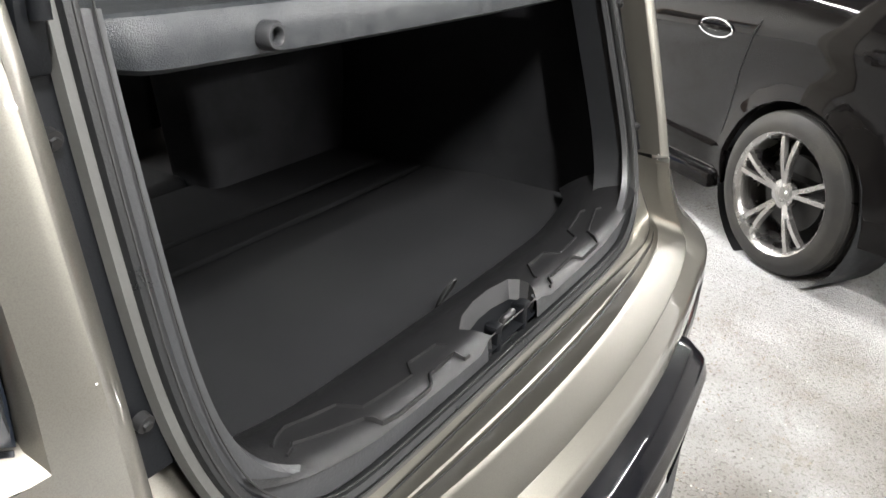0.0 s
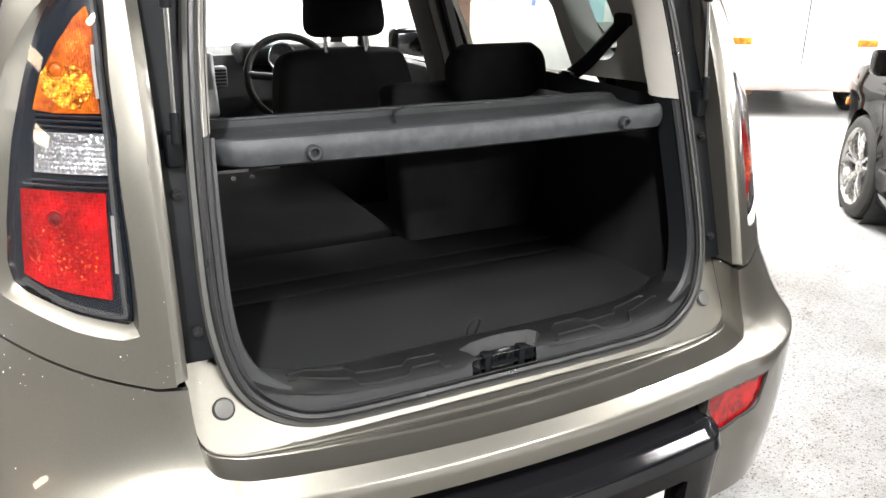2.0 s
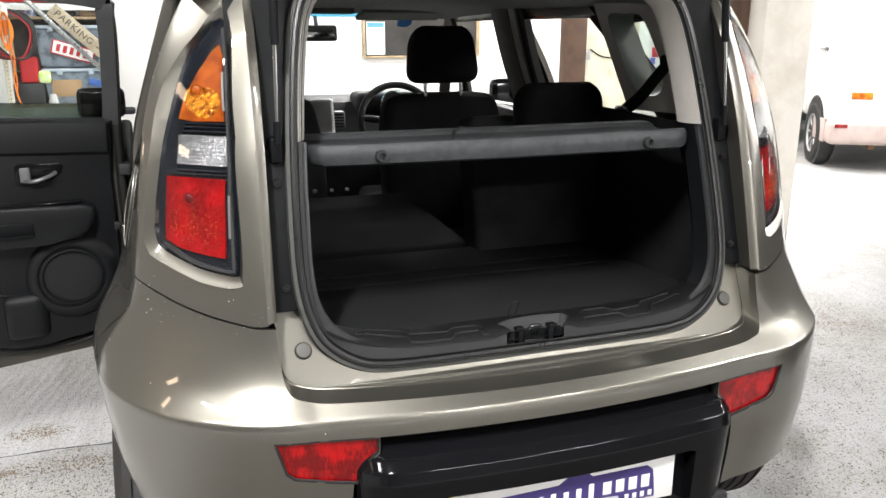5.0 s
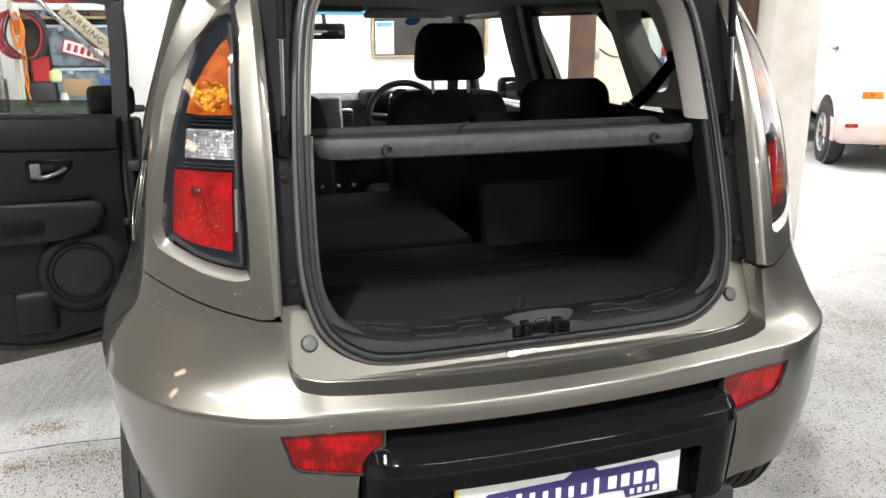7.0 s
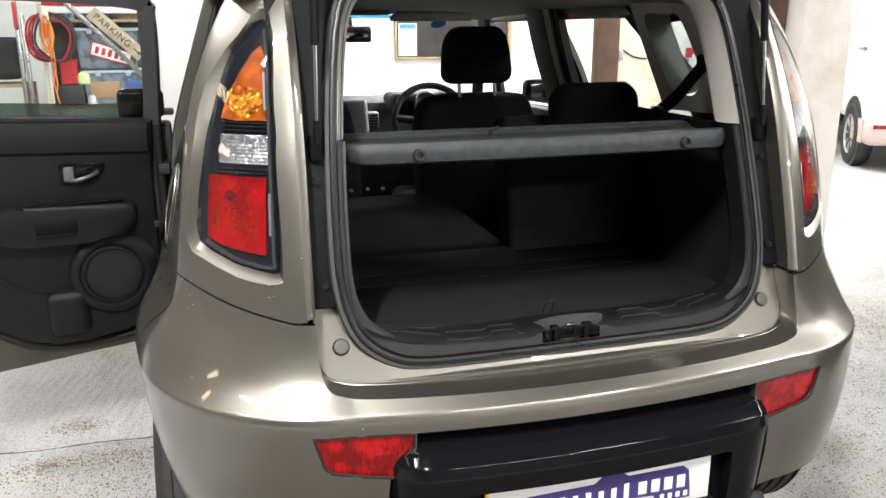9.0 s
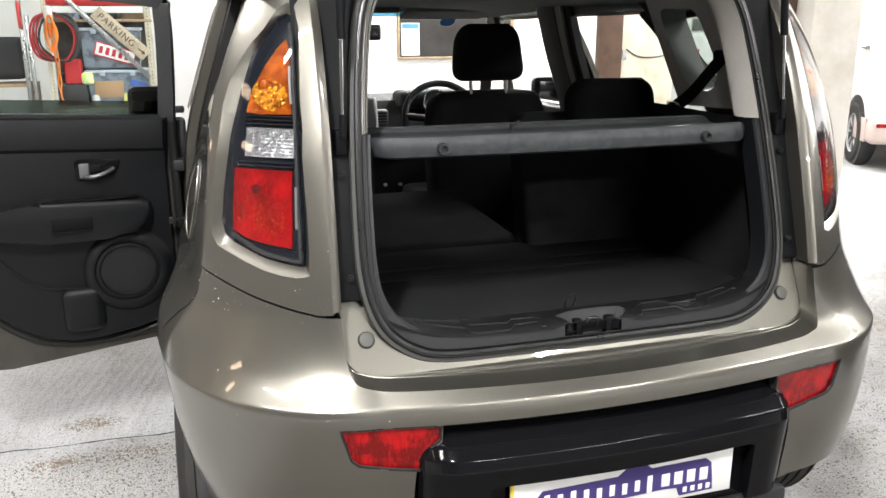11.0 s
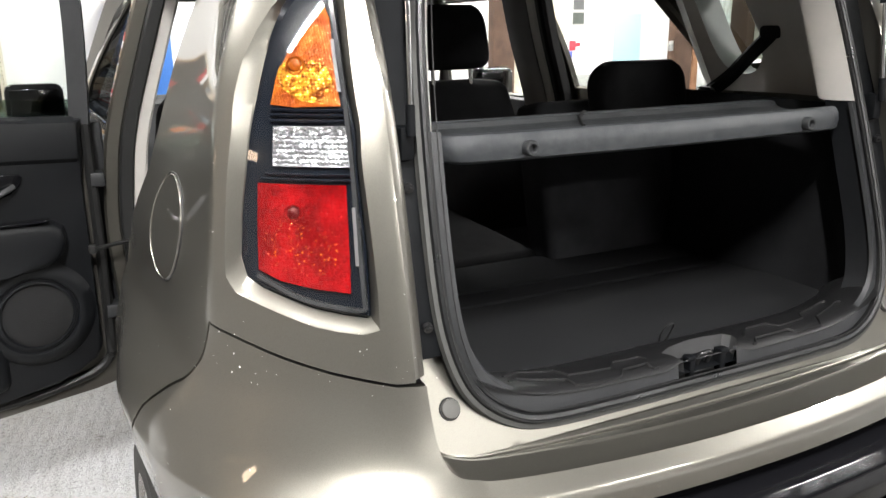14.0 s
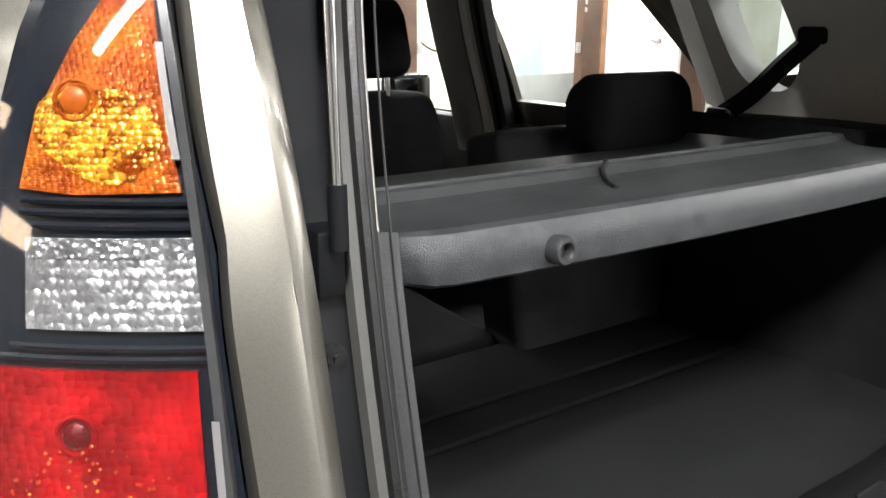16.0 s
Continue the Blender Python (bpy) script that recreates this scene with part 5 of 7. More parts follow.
for s in (1, -1):
    for y in (AX, FX):
        bm = bmesh.new()
        arcs = [[bm.verts.new((s * x, y + 0.372 * math.cos(a), 0.33 + 0.372 * math.sin(a))) for a in np.linspace(radians(8), radians(172), 20)] for x in (0.56, 0.86)]
        for k in range(19):
            bm.faces.new((arcs[0][k], arcs[0][k + 1], arcs[1][k + 1], arcs[1][k]))
        bm.faces.new(arcs[0])
        part("wheel_well", bm, BLACKPLASTIC, car, "", "fix")

# left door aperture: painted pillar edge, its seal, and the black garnish on the front door
for nm, mt, off, hw, dy, lb in (("pillar_edge", PAINT, 0.020, 0.021, 0.0, "painted door pillar edge"), ("pillar_seal", RUBBERDARK, 0.058, 0.019, -0.018, "black door aperture seal"), ("pillar_inner_trim", GREYTRIM, 0.094, 0.020, -0.006, "light grey pillar trim")):
    bm = bmesh.new()
    path = spline([(-(x - off), 1.62 + dy, z) for x, z in ((0.83, 0.42), (0.858, 0.80), (0.848, 1.0), (0.822, 1.15), (0.753, 1.37), (0.690, 1.56))], 6)
    sweep(bm, path, [(-hw, -0.03), (-hw, 0.004), (-hw * 0.7, 0.010), (hw * 0.7, 0.010), (hw, 0.004), (hw, -0.03)], up=(0, -1, 0))
    part(nm, bm, mt, car, lb, "fix")
bm = bmesh.new()
box(bm, (-0.885, 1.70, 0.78), (0.10, 0.07, 0.74), 0.015)
part("door_jamb", bm, BLACKPLASTIC, car, "black door jamb behind the hinges")
for s in (1, -1):
    flank("pillar_garnish", [(1.665, 1.10), (1.665, 1.53), (1.735, 1.53), (1.735, 1.10)], (), BLACKGLOSS, "black window pillar garnish", s, 0.003, 0.05, 0.003)

# ---- wheels ----
def wheel(parent, m, r=0.325, w=0.205, rim=0.225, spokes=10, rim_mat=BRIGHTALLOY, twin=False):
    """Axis along z of m, outer face towards +z."""
    bm = bmesh.new()
    h = w / 2
    prof = [(rim, -h + 0.01), (rim + 0.03, -h), (r - 0.035, -h + 0.004), (r - 0.008, -h + 0.022), (r, -h + 0.04)]
    grooves = []
    for k in range(4):
        c = -0.055 + 0.037 * k
        grooves += [(r, c - 0.006), (r - 0.007, c - 0.004), (r - 0.007, c + 0.004), (r, c + 0.006)]
    prof += grooves + [(r, h - 0.04), (r - 0.008, h - 0.022), (r - 0.035, h - 0.004), (rim + 0.03, h), (rim + 0.008, h - 0.002), (rim, h - 0.012)]
    lathe(bm, prof, 64, m)
    wh = part("wheel", bm, TYRE, parent, "worn black tyre on an alloy rim", "fix", 25)
    bm = bmesh.new()
    lathe(bm, [(rim + 0.002, -h + 0.01), (rim - 0.012, -h + 0.02), (rim - 0.02, 0.0), (rim - 0.016, h - 0.03), (rim - 0.004, h - 0.012), (rim + 0.006, h - 0.004), (rim + 0.006, h - 0.008)], 56, m)
    part("rim", bm, rim_mat, wh, "", "fix")
    bm = bmesh.new()
    for k in range(spokes):
        a = 2 * math.pi * k / spokes
        for o in ((-0.17, 0.17) if twin else (0.0,)):
            path = []
            for t in np.linspace(0, 1, 6):
                rr = 0.045 + (rim - 0.055) * t
                path.append(m @ Vector((rr * math.cos(a + o * (0.5 + 0.5 * t)), rr * math.sin(a + o * (0.5 + 0.5 * t)), h - 0.022 - 0.018 * (1 - t) ** 2 + 0.006 * math.sin(t * 3))))
            ww = 0.013 if spokes > 6 or twin else 0.02
            sweep(bm, path, [(-ww, -0.014), (-ww * 0.7, 0.006), (ww * 0.7, 0.006), (ww, -0.014)], up=tuple((m.to_3x3() @ Vector((0, 0, 1)))))
    part("spokes", bm, rim_mat, wh, "", "fix")
    bm = bmesh.new()
    lathe(bm, [(0.0001, h - 0.022), (0.026, h - 0.024), (0.03, h - 0.03), (0.056, h - 0.036), (0.062, h - 0.06)], 28, m)
    part("hub_cap", bm, rim_mat, wh, "", "fix")
    bm = bmesh.new()
    lathe(bm, [(0.0001, 0.01), (0.15, 0.01), (0.15, -0.012), (0.0001, -0.012)], 32, m)
    part("brake_disc", bm, DARKALLOY, wh, "", "fix")
    return wh


for s in (1, -1):
    for y in (AX, FX):
        wheel(car, Matrix.Translation((s * 0.806, y, 0.322)) @ pose(0, 0, 0, 0, 90 * s), 0.322, 0.205, 0.222, 5, BRIGHTALLOY, True)

# ---- open rear door ----
door = new("open_rear_door")
door.parent = car
tagged(door, "open rear door with black trim")
ang = radians(8)
# local frame: a = along the door from its hinge, z up, depth towards the front of the car
DM = Matrix(((-math.cos(ang), 0, math.sin(ang), -0.868), (-math.sin(ang), 0, math.cos(ang) * 1.0, 1.548), (0, 1, 0, 0), (0, 0, 0, 1)))


def dpart(name, bm, mt, label="", parent=None, smooth="fix"):
    return part(name, bm, mt, parent or door, label, smooth)


lower_edge = [(0.0, 0.44), (0.02, 0.40), (0.08, 0.390), (0.43, 0.360), (0.60, 0.346), (0.67, 0.352), (0.705, 0.380), (0.735, 0.47), (0.772, 0.58), (0.80, 0.72), (0.81, 0.90), (0.80, 1.10)]
shell = lower_edge[:-1] + [(0.80, 1.19), (0.02, 1.14)]
bm = bmesh.new()
prism(bm, [(x, z) for x, z in shell][::-1], DM @ Matrix.Translation((0, 0, 0.05)), 0.085)
dpart("door_shell", bm, mat("door_inner_paint", (0.085, 0.08, 0.07), 0.45, 0.6, 0.3, 0.05, 300, 0.3, 8), "painted door shell and edge")
bm = bmesh.new()
inner = [(0.045, 0.53), (0.06, 0.50), (0.107, 0.475), (0.168, 0.446), (0.30, 0.43), (0.40, 0.432), (0.477, 0.446), (0.565, 0.502), (0.64, 0.583), (0.73, 0.717), (0.775, 0.85), (0.785, 1.0), (0.785, 1.212), (0.477, 1.198), (0.25, 1.185), (0.03, 1.166), (0.045, 1.0), (0.045, 0.6)]
prism(bm, inner, DM @ Matrix.Translation((0, 0, 0.055)), -0.05, 0.012, 3)
lining = dpart("door_lining", bm, DOORTRIM, "black moulded door lining")
# rubber edge
bm = bmesh.new()
tube(bm, [DM @ Vector((x, z, 0.045)) for x, z in [(p.x, p.y) for p in spline([(0.022, 1.15, 0), (0.022, 0.60, 0), (0.04, 0.47, 0), (0.16, 0.425, 0), (0.30, 0.408, 0), (0.42, 0.412, 0), (0.50, 0.435, 0), (0.59, 0.495, 0), (0.67, 0.585, 0), (0.755, 0.72, 0), (0.790, 0.90, 0), (0.79, 1.15, 0)], 5)]], 0.014, 8)
dpart("door_seal", bm, RUBBERDARK)
# upper roll, seam, armrest, pull, handle, speaker, pocket
bm = bmesh.new()
sweep(bm, [DM @ Vector((x, 1.112 + 0.045 * x, 0.01)) for x in (0.047, 0.2, 0.45, 0.783)], [(-0.062, 0.0), (-0.045, 0.018), (0.0, 0.022), (0.048, 0.014), (0.062, -0.01)], up=tuple(-(DM.to_3x3() @ Vector((0, 0, 1)))))
dpart("upper_roll", bm, DOORTRIM, "", lining)
bm = bmesh.new()
arm = [(0.096, 0.862), (0.102, 0.893), (0.125, 0.910), (0.43, 0.925), (0.445, 0.900), (0.66, 0.905), (0.665, 0.88), (0.62, 0.81), (0.44, 0.787), (0.24, 0.785), (0.15, 0.793), (0.112, 0.820)]
prism(bm, arm[::-1], DM @ Matrix.Translation((0, 0, 0.006)), -0.055, 0.018, 3)
dpart("armrest", bm, DOORTRIM, "", lining)
bm = bmesh.new()
box(bm, (0.337, 0.842, -0.049), (0.122, 0.048, 0.006), 0.003)
box(bm, (0.337, 0.8215, -0.054), (0.118, 0.006, 0.012), 0.002)
bm.transform(DM)
dpart("pull_cup", bm, CHANNEL, "", lining)
bm = bmesh.new()
box(bm, (0.275, 0.919, -0.03), (0.29, 0.008, 0.036), 0.003)
bm.transform(DM)
dpart("switch_strip", bm, BLACKGLOSS, "", lining)
bm = bmesh.new()
esc = [(0.30, 0.976), (0.25, 0.978), (0.215, 0.990), (0.190, 1.012), (0.183, 1.032), (0.192, 1.041), (0.31, 1.046), (0.323, 1.038), (0.324, 0.986), (0.316, 0.977)]
prism(bm, esc, DM @ Matrix.Translation((0, 0, 0.005)), -0.008, 0.003)
hsl = dpart("handle_surround", bm, BLACKGLOSS, "", lining)
bm = bmesh.new()
sweep(bm, [DM @ Vector(p) for p in spline([(0.300, 0.992, -0.006), (0.275, 0.989, -0.018), (0.25, 0.993, -0.022), (0.225, 1.001, -0.018), (0.203, 1.012, -0.007)], 6)], ring(0.0075, 8), up=(0, 0, 1))
dpart("inner_handle", bm, mat("satin_handle", (0.10, 0.10, 0.105), 0.35, 0.5, vary=0.15, vscale=30), "silver inner door handle", hsl)
bm = bmesh.new()
box(bm, (0.292, 1.010, -0.009), (0.030, 0.046, 0.010), 0.003)
bm.transform(DM)
dpart("lock_button", bm, mat("lock_grey", (0.13, 0.13, 0.135), 0.4, vary=0.2), "", hsl)
SP = DM @ Matrix.Translation((0.192, 0.660, 0.006))
FL = Matrix.Diagonal((1, 1, -1, 1))
bm = bmesh.new()
lathe(bm, [(0.148, -0.004), (0.140, 0.010), (0.128, 0.021), (0.114, 0.026), (0.106, 0.024), (0.102, 0.016), (0.098, 0.016), (0.096, 0.022), (0.090, 0.023), (0.087, 0.014)], 56, SP @ FL)
spk = dpart("speaker_ring", bm, DOORTRIM, "", lining)
bm = bmesh.new()
lathe(bm, [(0.0001, 0.021), (0.055, 0.020), (0.080, 0.016), (0.089, 0.012)], 48, SP @ FL)
dpart("speaker_grille", bm, mat("speaker_mesh", (0.012, 0.012, 0.013), 0.6, bump=0.8, bscale=500, cells=True), "", spk)
bm = bmesh.new()
cushion(bm, (0.345, 0.540, 0.012), (0.130, 0.155, 0.072), 0.034)
bm.transform(DM)
dpart("door_pocket", bm, DOORTRIM, "", lining)
bm = bmesh.new()
ridge = spline([(0.665, 0.90, 0.0), (0.60, 0.775, 0.0), (0.513, 0.664, 0.0), (0.44, 0.624, 0.0), (0.34, 0.612, 0.0)], 6)
sweep(bm, [DM @ Vector((p.x, p.y, 0.005)) for p in ridge], [(-0.006, -0.002), (-0.001, 0.006), (0.003, 0.005), (0.010, -0.002)], up=tuple(-(DM.to_3x3() @ Vector((0, 0, 1)))))
dpart("panel_ridge", bm, DOORTRIM, "", lining)
bm = bmesh.new()
lathe(bm, [(0.0001, 0.006), (0.009, 0.006), (0.012, 0.002), (0.012, 0.0)], 16, DM @ Matrix.Translation((0.642, 0.418, 0.05)) @ FL)
dpart("shell_bolt", bm, BLACKPLASTIC)
# window frame and glass
bm = bmesh.new()
fr = spline([(0.040, 1.10, 0), (0.026, 1.30, 0), (0.022, 1.50, 0), (0.05, 1.545, 0), (0.34, 1.57, 0), (0.56, 1.56, 0), (0.67, 1.45, 0), (0.795, 1.18, 0)], 6)
sweep(bm, [DM @ Vector((p.x, p.y, 0.075)) for p in fr], [(-0.024, -0.028), (-0.024, 0.028), (0.024, 0.028), (0.024, -0.028)], up=tuple(-(DM.to_3x3() @ Vector((0, 0, 1)))))
dpart("window_frame", bm, BLACKPLASTIC, "black door window frame")
bm = bmesh.new()
prism(bm, [(0.04, 1.10), (0.035, 1.30), (0.04, 1.53), (0.55, 1.545), (0.66, 1.44), (0.785, 1.15)], DM @ Matrix.Translation((0, 0, 0.075)), 0.003)
g = dpart("door_window", bm, GLASS)
g.visible_shadow = False
bm = bmesh.new()
prism(bm, [(0.04, 1.16), (0.775, 1.19), (0.755, 1.250), (0.04, 1.215)], DM @ Matrix.Translation((0, 0, 0.079)), 0.002)
g = dpart("glass_lower_tint", bm, TINT)
g.visible_shadow = False
for z in (0.62, 1.0):
    bm = bmesh.new()
    box(bm, (-0.868, 1.60, z), (0.04, 0.06, 0.04), 0.008)
    dpart("hinge", bm, BLACKPLASTIC)
bm = bmesh.new()
cyl(bm, (-0.80, 1.58, 0.82), (-0.90, 1.53, 0.82), 0.006, 10)
box(bm, (-0.905, 1.53, 0.82), (0.02, 0.02, 0.025), 0.004)
dpart("check_strap", bm, RUBBERDARK)

# ---- cabin ----
def front_seat(cx, label):
    bm = bmesh.new()
    cushion(bm, (cx, 1.79, 0.915), (0.53, 0.13, 0.59), 0.05, pose(0, 0, 0, -14))
    bmesh.ops.subdivide_edges(bm, edges=[e for e in bm.edges if e.calc_length() > 0.3], cuts=5, use_grid_fill=True)
    for v in bm.verts:
        t = max(0.0, (v.co.z - 0.98) / 0.24)
        v.co.x = cx + (v.co.x - cx) * (1 - 0.15 * t ** 1.8)
        v.co.z -= 0.03 * max(0.0, abs(v.co.x - cx) / 0.2 - 0.5) ** 1.5 * min(1, t)
    st = part("front_seat_back", bm, FABRIC, car, label)
    bm = bmesh.new()
    cushion(bm, (cx, 1.825, 1.355), (0.292, 0.115, 0.226), 0.056, pose(0, 0, 0, -6))
    for v in bm.verts:
        t = (v.co.z - 1.242) / 0.226
        v.co.x = cx + (v.co.x - cx) * (1.0 - 0.20 * max(0, t - 0.25) ** 1.6)
        t = max(0, (abs(v.co.x - cx) / 0.13 - 0.45) / 0.55)
        v.co.z -= 0.030 * t * t * max(0, min(1, (v.co.z - 1.34) / 0.10))
    part("headrest", bm, FABRIC, st)
    for d in (-0.075, 0.075):
        bm = bmesh.new()
        cyl(bm, (cx + d, 1.80, 1.14), (cx + d, 1.815, 1.29), 0.008, 12)
        part("headrest_post", bm, CHROME, st)
    bm = bmesh.new()
    cushion(bm, (cx, 2.10, 0.66), (0.48, 0.52, 0.16), 0.05)
    part("seat_cushion", bm, FABRIC, st)
    return st


front_seat(0.345, "black fabric driver seat back")
front_seat(-0.415, "black fabric passenger seat back")
bm = bmesh.new()
prof = [(2.62, 0.60), (2.56, 0.85), (2.60, 1.00), (2.68, 1.095), (2.85, 1.118), (3.18, 1.06), (3.20, 0.60)]
a = [bm.verts.new((-0.74, y, z)) for y, z in prof]
b = [bm.verts.new((0.74, y, z)) for y, z in prof]
for k in range(len(prof)):
    bm.faces.new((a[k], a[(k + 1) % len(prof)], b[(k + 1) % len(prof)], b[k]))
bm.faces.new(a)
bm.faces.new(b[::-1])
dash = part("dashboard", bm, BLACKPLASTIC, car, "black plastic dashboard", "fix")
bm = bmesh.new()
cushion(bm, (-0.012, 2.56, 0.985), (0.115, 0.10, 0.27), 0.022, pose(0, 0, 0, -14))
part("centre_console", bm, SILVER, dash, "silver centre console")
bm = bmesh.new()
box(bm, (-0.095, 2.53, 1.05), (0.06, 0.03, 0.14), 0.006, m=pose(0, 0, 0, -14))
part("console_screen", bm, BLACKPLASTIC, dash)
for x in (0.072, -0.16):
    bm = bmesh.new()
    box(bm, (x, 2.60, 1.017), (0.072, 0.05, 0.088), 0.012)
    v = part("air_vent", bm, SILVER, dash)
    bm = bmesh.new()
    for k in range(5):
        box(bm, (x, 2.573, 0.989 + 0.014 * k), (0.056, 0.008, 0.009), 0.001)
    part("vent_slats", bm, BLACKPLASTIC, v)
bm = bmesh.new()
cushion(bm, (0.345, 2.66, 1.10), (0.36, 0.18, 0.09), 0.035)
part("instrument_hood", bm, BLACKPLASTIC, dash)
bm = bmesh.new()
lathe(bm, [(0.0001, 0.0), (0.055, 0.0), (0.06, 0.006), (0.064, 0.0)], 28, Matrix.Translation((0.345, 2.565, 1.09)) @ pose(0, 0, 0, 90))
part("dial", bm, CHROME, dash)
SW = Matrix.Translation((0.320, 2.36, 1.025)) @ pose(0, 0, 0, 64)
bm = bmesh.new()
tube(bm, [SW @ Vector((0.185 * math.cos(a), 0.185 * math.sin(a), 0)) for a in np.linspace(0, 2 * math.pi, 48, endpoint=False)], 0.016, 10, True, up=tuple(SW.to_3x3() @ Vector((0, 0, 1))))
wheel_s = part("steering_wheel", bm, BLACKPLASTIC, car, "black steering wheel", "fix")
bm = bmesh.new()
cushion(bm, (0, 0, 0), (0.15, 0.11, 0.05), 0.02)
for a in (0.15, math.pi - 0.15, -math.pi / 2):
    cyl(bm, (0, 0, 0), (0.18 * math.cos(a), 0.18 * math.sin(a), 0), 0.016, 10)
bm.transform(SW)
part("wheel_hub", bm, BLACKPLASTIC, wheel_s)
bm = bmesh.new()
cushion(bm, (0.0, 2.67, 1.425), (0.195, 0.035, 0.075), 0.016)
rm = part("interior_mirror", bm, BLACKPLASTIC, car, "black interior mirror")
bm = bmesh.new()
box(bm, (0.0, 2.6505, 1.425), (0.170, 0.003, 0.055), 0.001)
part("mirror_glass", bm, CHROME, rm)
bm = bmesh.new()
cyl(bm, (0, 2.67, 1.45), (0, 2.70, 1.50), 0.010, 10)
part("mirror_stem", bm, BLACKPLASTIC, rm)
for s in (-1, 1):
    bm = bmesh.new()
    cushion(bm, (s * 0.35, 2.42, 1.512), (0.40, 0.16, 0.022), 0.01, pose(0, 0, 0, -12))
    part("sun_visor", bm, HEADLINER, car)
bm = bmesh.new()
cushion(bm, (0.0, 2.35, 1.525), (0.20, 0.14, 0.025), 0.011)
part("roof_console", bm, HEADLINER, car)


# ---- the workshop ----


def concrete(name):
    """Worn pale floor paint: chips, brown dirt, streaks, glinting grit."""
    m = mat(name, (0.5, 0.5, 0.5), 0.34)
    nt = m.node_tree
    p, tc = nt.nodes["Principled BSDF"], next(n for n in nt.nodes if n.bl_idname == "ShaderNodeTexCoord")

    def noise(scale, detail=8, rough=0.6, stretch=None):
        n = nt.nodes.new("ShaderNodeTexNoise")
        n.inputs["Scale"].default_value, n.inputs["Detail"].default_value, n.inputs["Roughness"].default_value = scale, detail, rough
        src = tc.outputs["Object"]
        if stretch:
            mp = nt.nodes.new("ShaderNodeMapping")
            mp.inputs["Scale"].default_value = stretch
            nt.links.new(src, mp.inputs[0])
            src = mp.outputs[0]
        nt.links.new(src, n.inputs["Vector"])
        return n.outputs[0]

    def step(v, a, b, lo=0.0, hi=1.0):
        r = nt.nodes.new("ShaderNodeMapRange")
        for k, x in enumerate((a, b, lo, hi)):
            r.inputs[k + 1].default_value = x
        nt.links.new(v, r.inputs[0])
        return r.outputs[0]

    def times(a, b):
        n = nt.nodes.new("ShaderNodeMath")
        n.operation = "MULTIPLY"
        nt.links.new(a, n.inputs[0])
        nt.links.new(b, n.inputs[1])
        return n.outputs[0]

    def blend(f, a, b):
        n = nt.nodes.new("ShaderNodeMix")
        n.data_type = "RGBA"
        nt.links.new(f, n.inputs[0])
        for k, c in ((6, a), (7, b)):
            if isinstance(c, tuple):
                n.inputs[k].default_value = (*c, 1)
            else:
                nt.links.new(c, n.inputs[k])
        return n.outputs[2]
    big, mid, fine = noise(0.9), noise(7.0), noise(55.0)
    streak = noise(3.0, 6, 0.6, (9.0, 0.7, 1.0))
    c = blend(step(big, 0.42, 0.66), (0.48, 0.485, 0.49), (0.33, 0.322, 0.308))
    c = blend(step(streak, 0.48, 0.70, 0, 0.55), c, (0.36, 0.35, 0.34))
    dirt = times(step(mid, 0.46, 0.72), step(big, 0.44, 0.64))
    c = blend(times(dirt, step(fine, 0.42, 0.56)), c, (0.22, 0.19, 0.155))
    brown = times(step(noise(2.4, 7, 0.68, (1.0, 1.7, 1.0)), 0.56, 0.68, 0.0, 0.8), step(noise(34.0, 5, 0.6, (0.7, 1.4, 1.0)), 0.42, 0.58))
    c = blend(brown, c, (0.20, 0.165, 0.125))
    c = blend(times(step(noise(38.0, 6, 0.6, (0.6, 1.5, 1.0)), 0.56, 0.70), step(mid, 0.40, 0.66)), c, (0.15, 0.135, 0.115))
    c = blend(step(noise(150.0, 3), 0.58, 0.70, 0, 0.6), c, (0.17, 0.155, 0.14))
    c = blend(step(noise(190.0, 3), 0.62, 0.70, 0, 0.7), c, (0.55, 0.54, 0.52))
    # ragged patch: shade behind the car put into colour, darkening the bumper's reflection
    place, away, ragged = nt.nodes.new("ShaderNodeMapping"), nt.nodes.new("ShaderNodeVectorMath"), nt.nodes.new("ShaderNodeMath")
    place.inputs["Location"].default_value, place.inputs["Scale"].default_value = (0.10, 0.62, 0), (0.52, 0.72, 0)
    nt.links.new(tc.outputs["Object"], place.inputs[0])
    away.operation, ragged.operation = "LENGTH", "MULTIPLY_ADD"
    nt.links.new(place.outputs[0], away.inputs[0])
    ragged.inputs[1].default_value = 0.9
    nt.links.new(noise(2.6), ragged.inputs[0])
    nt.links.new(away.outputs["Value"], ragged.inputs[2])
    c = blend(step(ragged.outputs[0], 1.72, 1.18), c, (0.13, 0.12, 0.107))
    nt.links.new(c, p.inputs["Base Color"])
    nt.links.new(step(noise(85.0, 4), 0.38, 0.62, 0.18, 0.55), p.inputs["Roughness"])
    add = nt.nodes.new("ShaderNodeMath")
    nt.links.new(step(noise(120.0), 0.3, 0.7, 0, 0.7), add.inputs[0])
    nt.links.new(mid, add.inputs[1])
    wave, tined = nt.nodes.new("ShaderNodeTexWave"), nt.nodes.new("ShaderNodeMath")
    wave.inputs["Scale"].default_value, wave.inputs["Distortion"].default_value, wave.inputs["Detail"].default_value = 7.0, 2.5, 3
    turn = nt.nodes.new("ShaderNodeMapping")
    turn.inputs["Rotation"].default_value = (0, 0, radians(14))
    nt.links.new(tc.outputs["Object"], turn.inputs[0])
    nt.links.new(turn.outputs[0], wave.inputs["Vector"])
    tined.operation = "MULTIPLY_ADD"
    tined.inputs[1].default_value = 0.28
    nt.links.new(wave.outputs[1], tined.inputs[0])
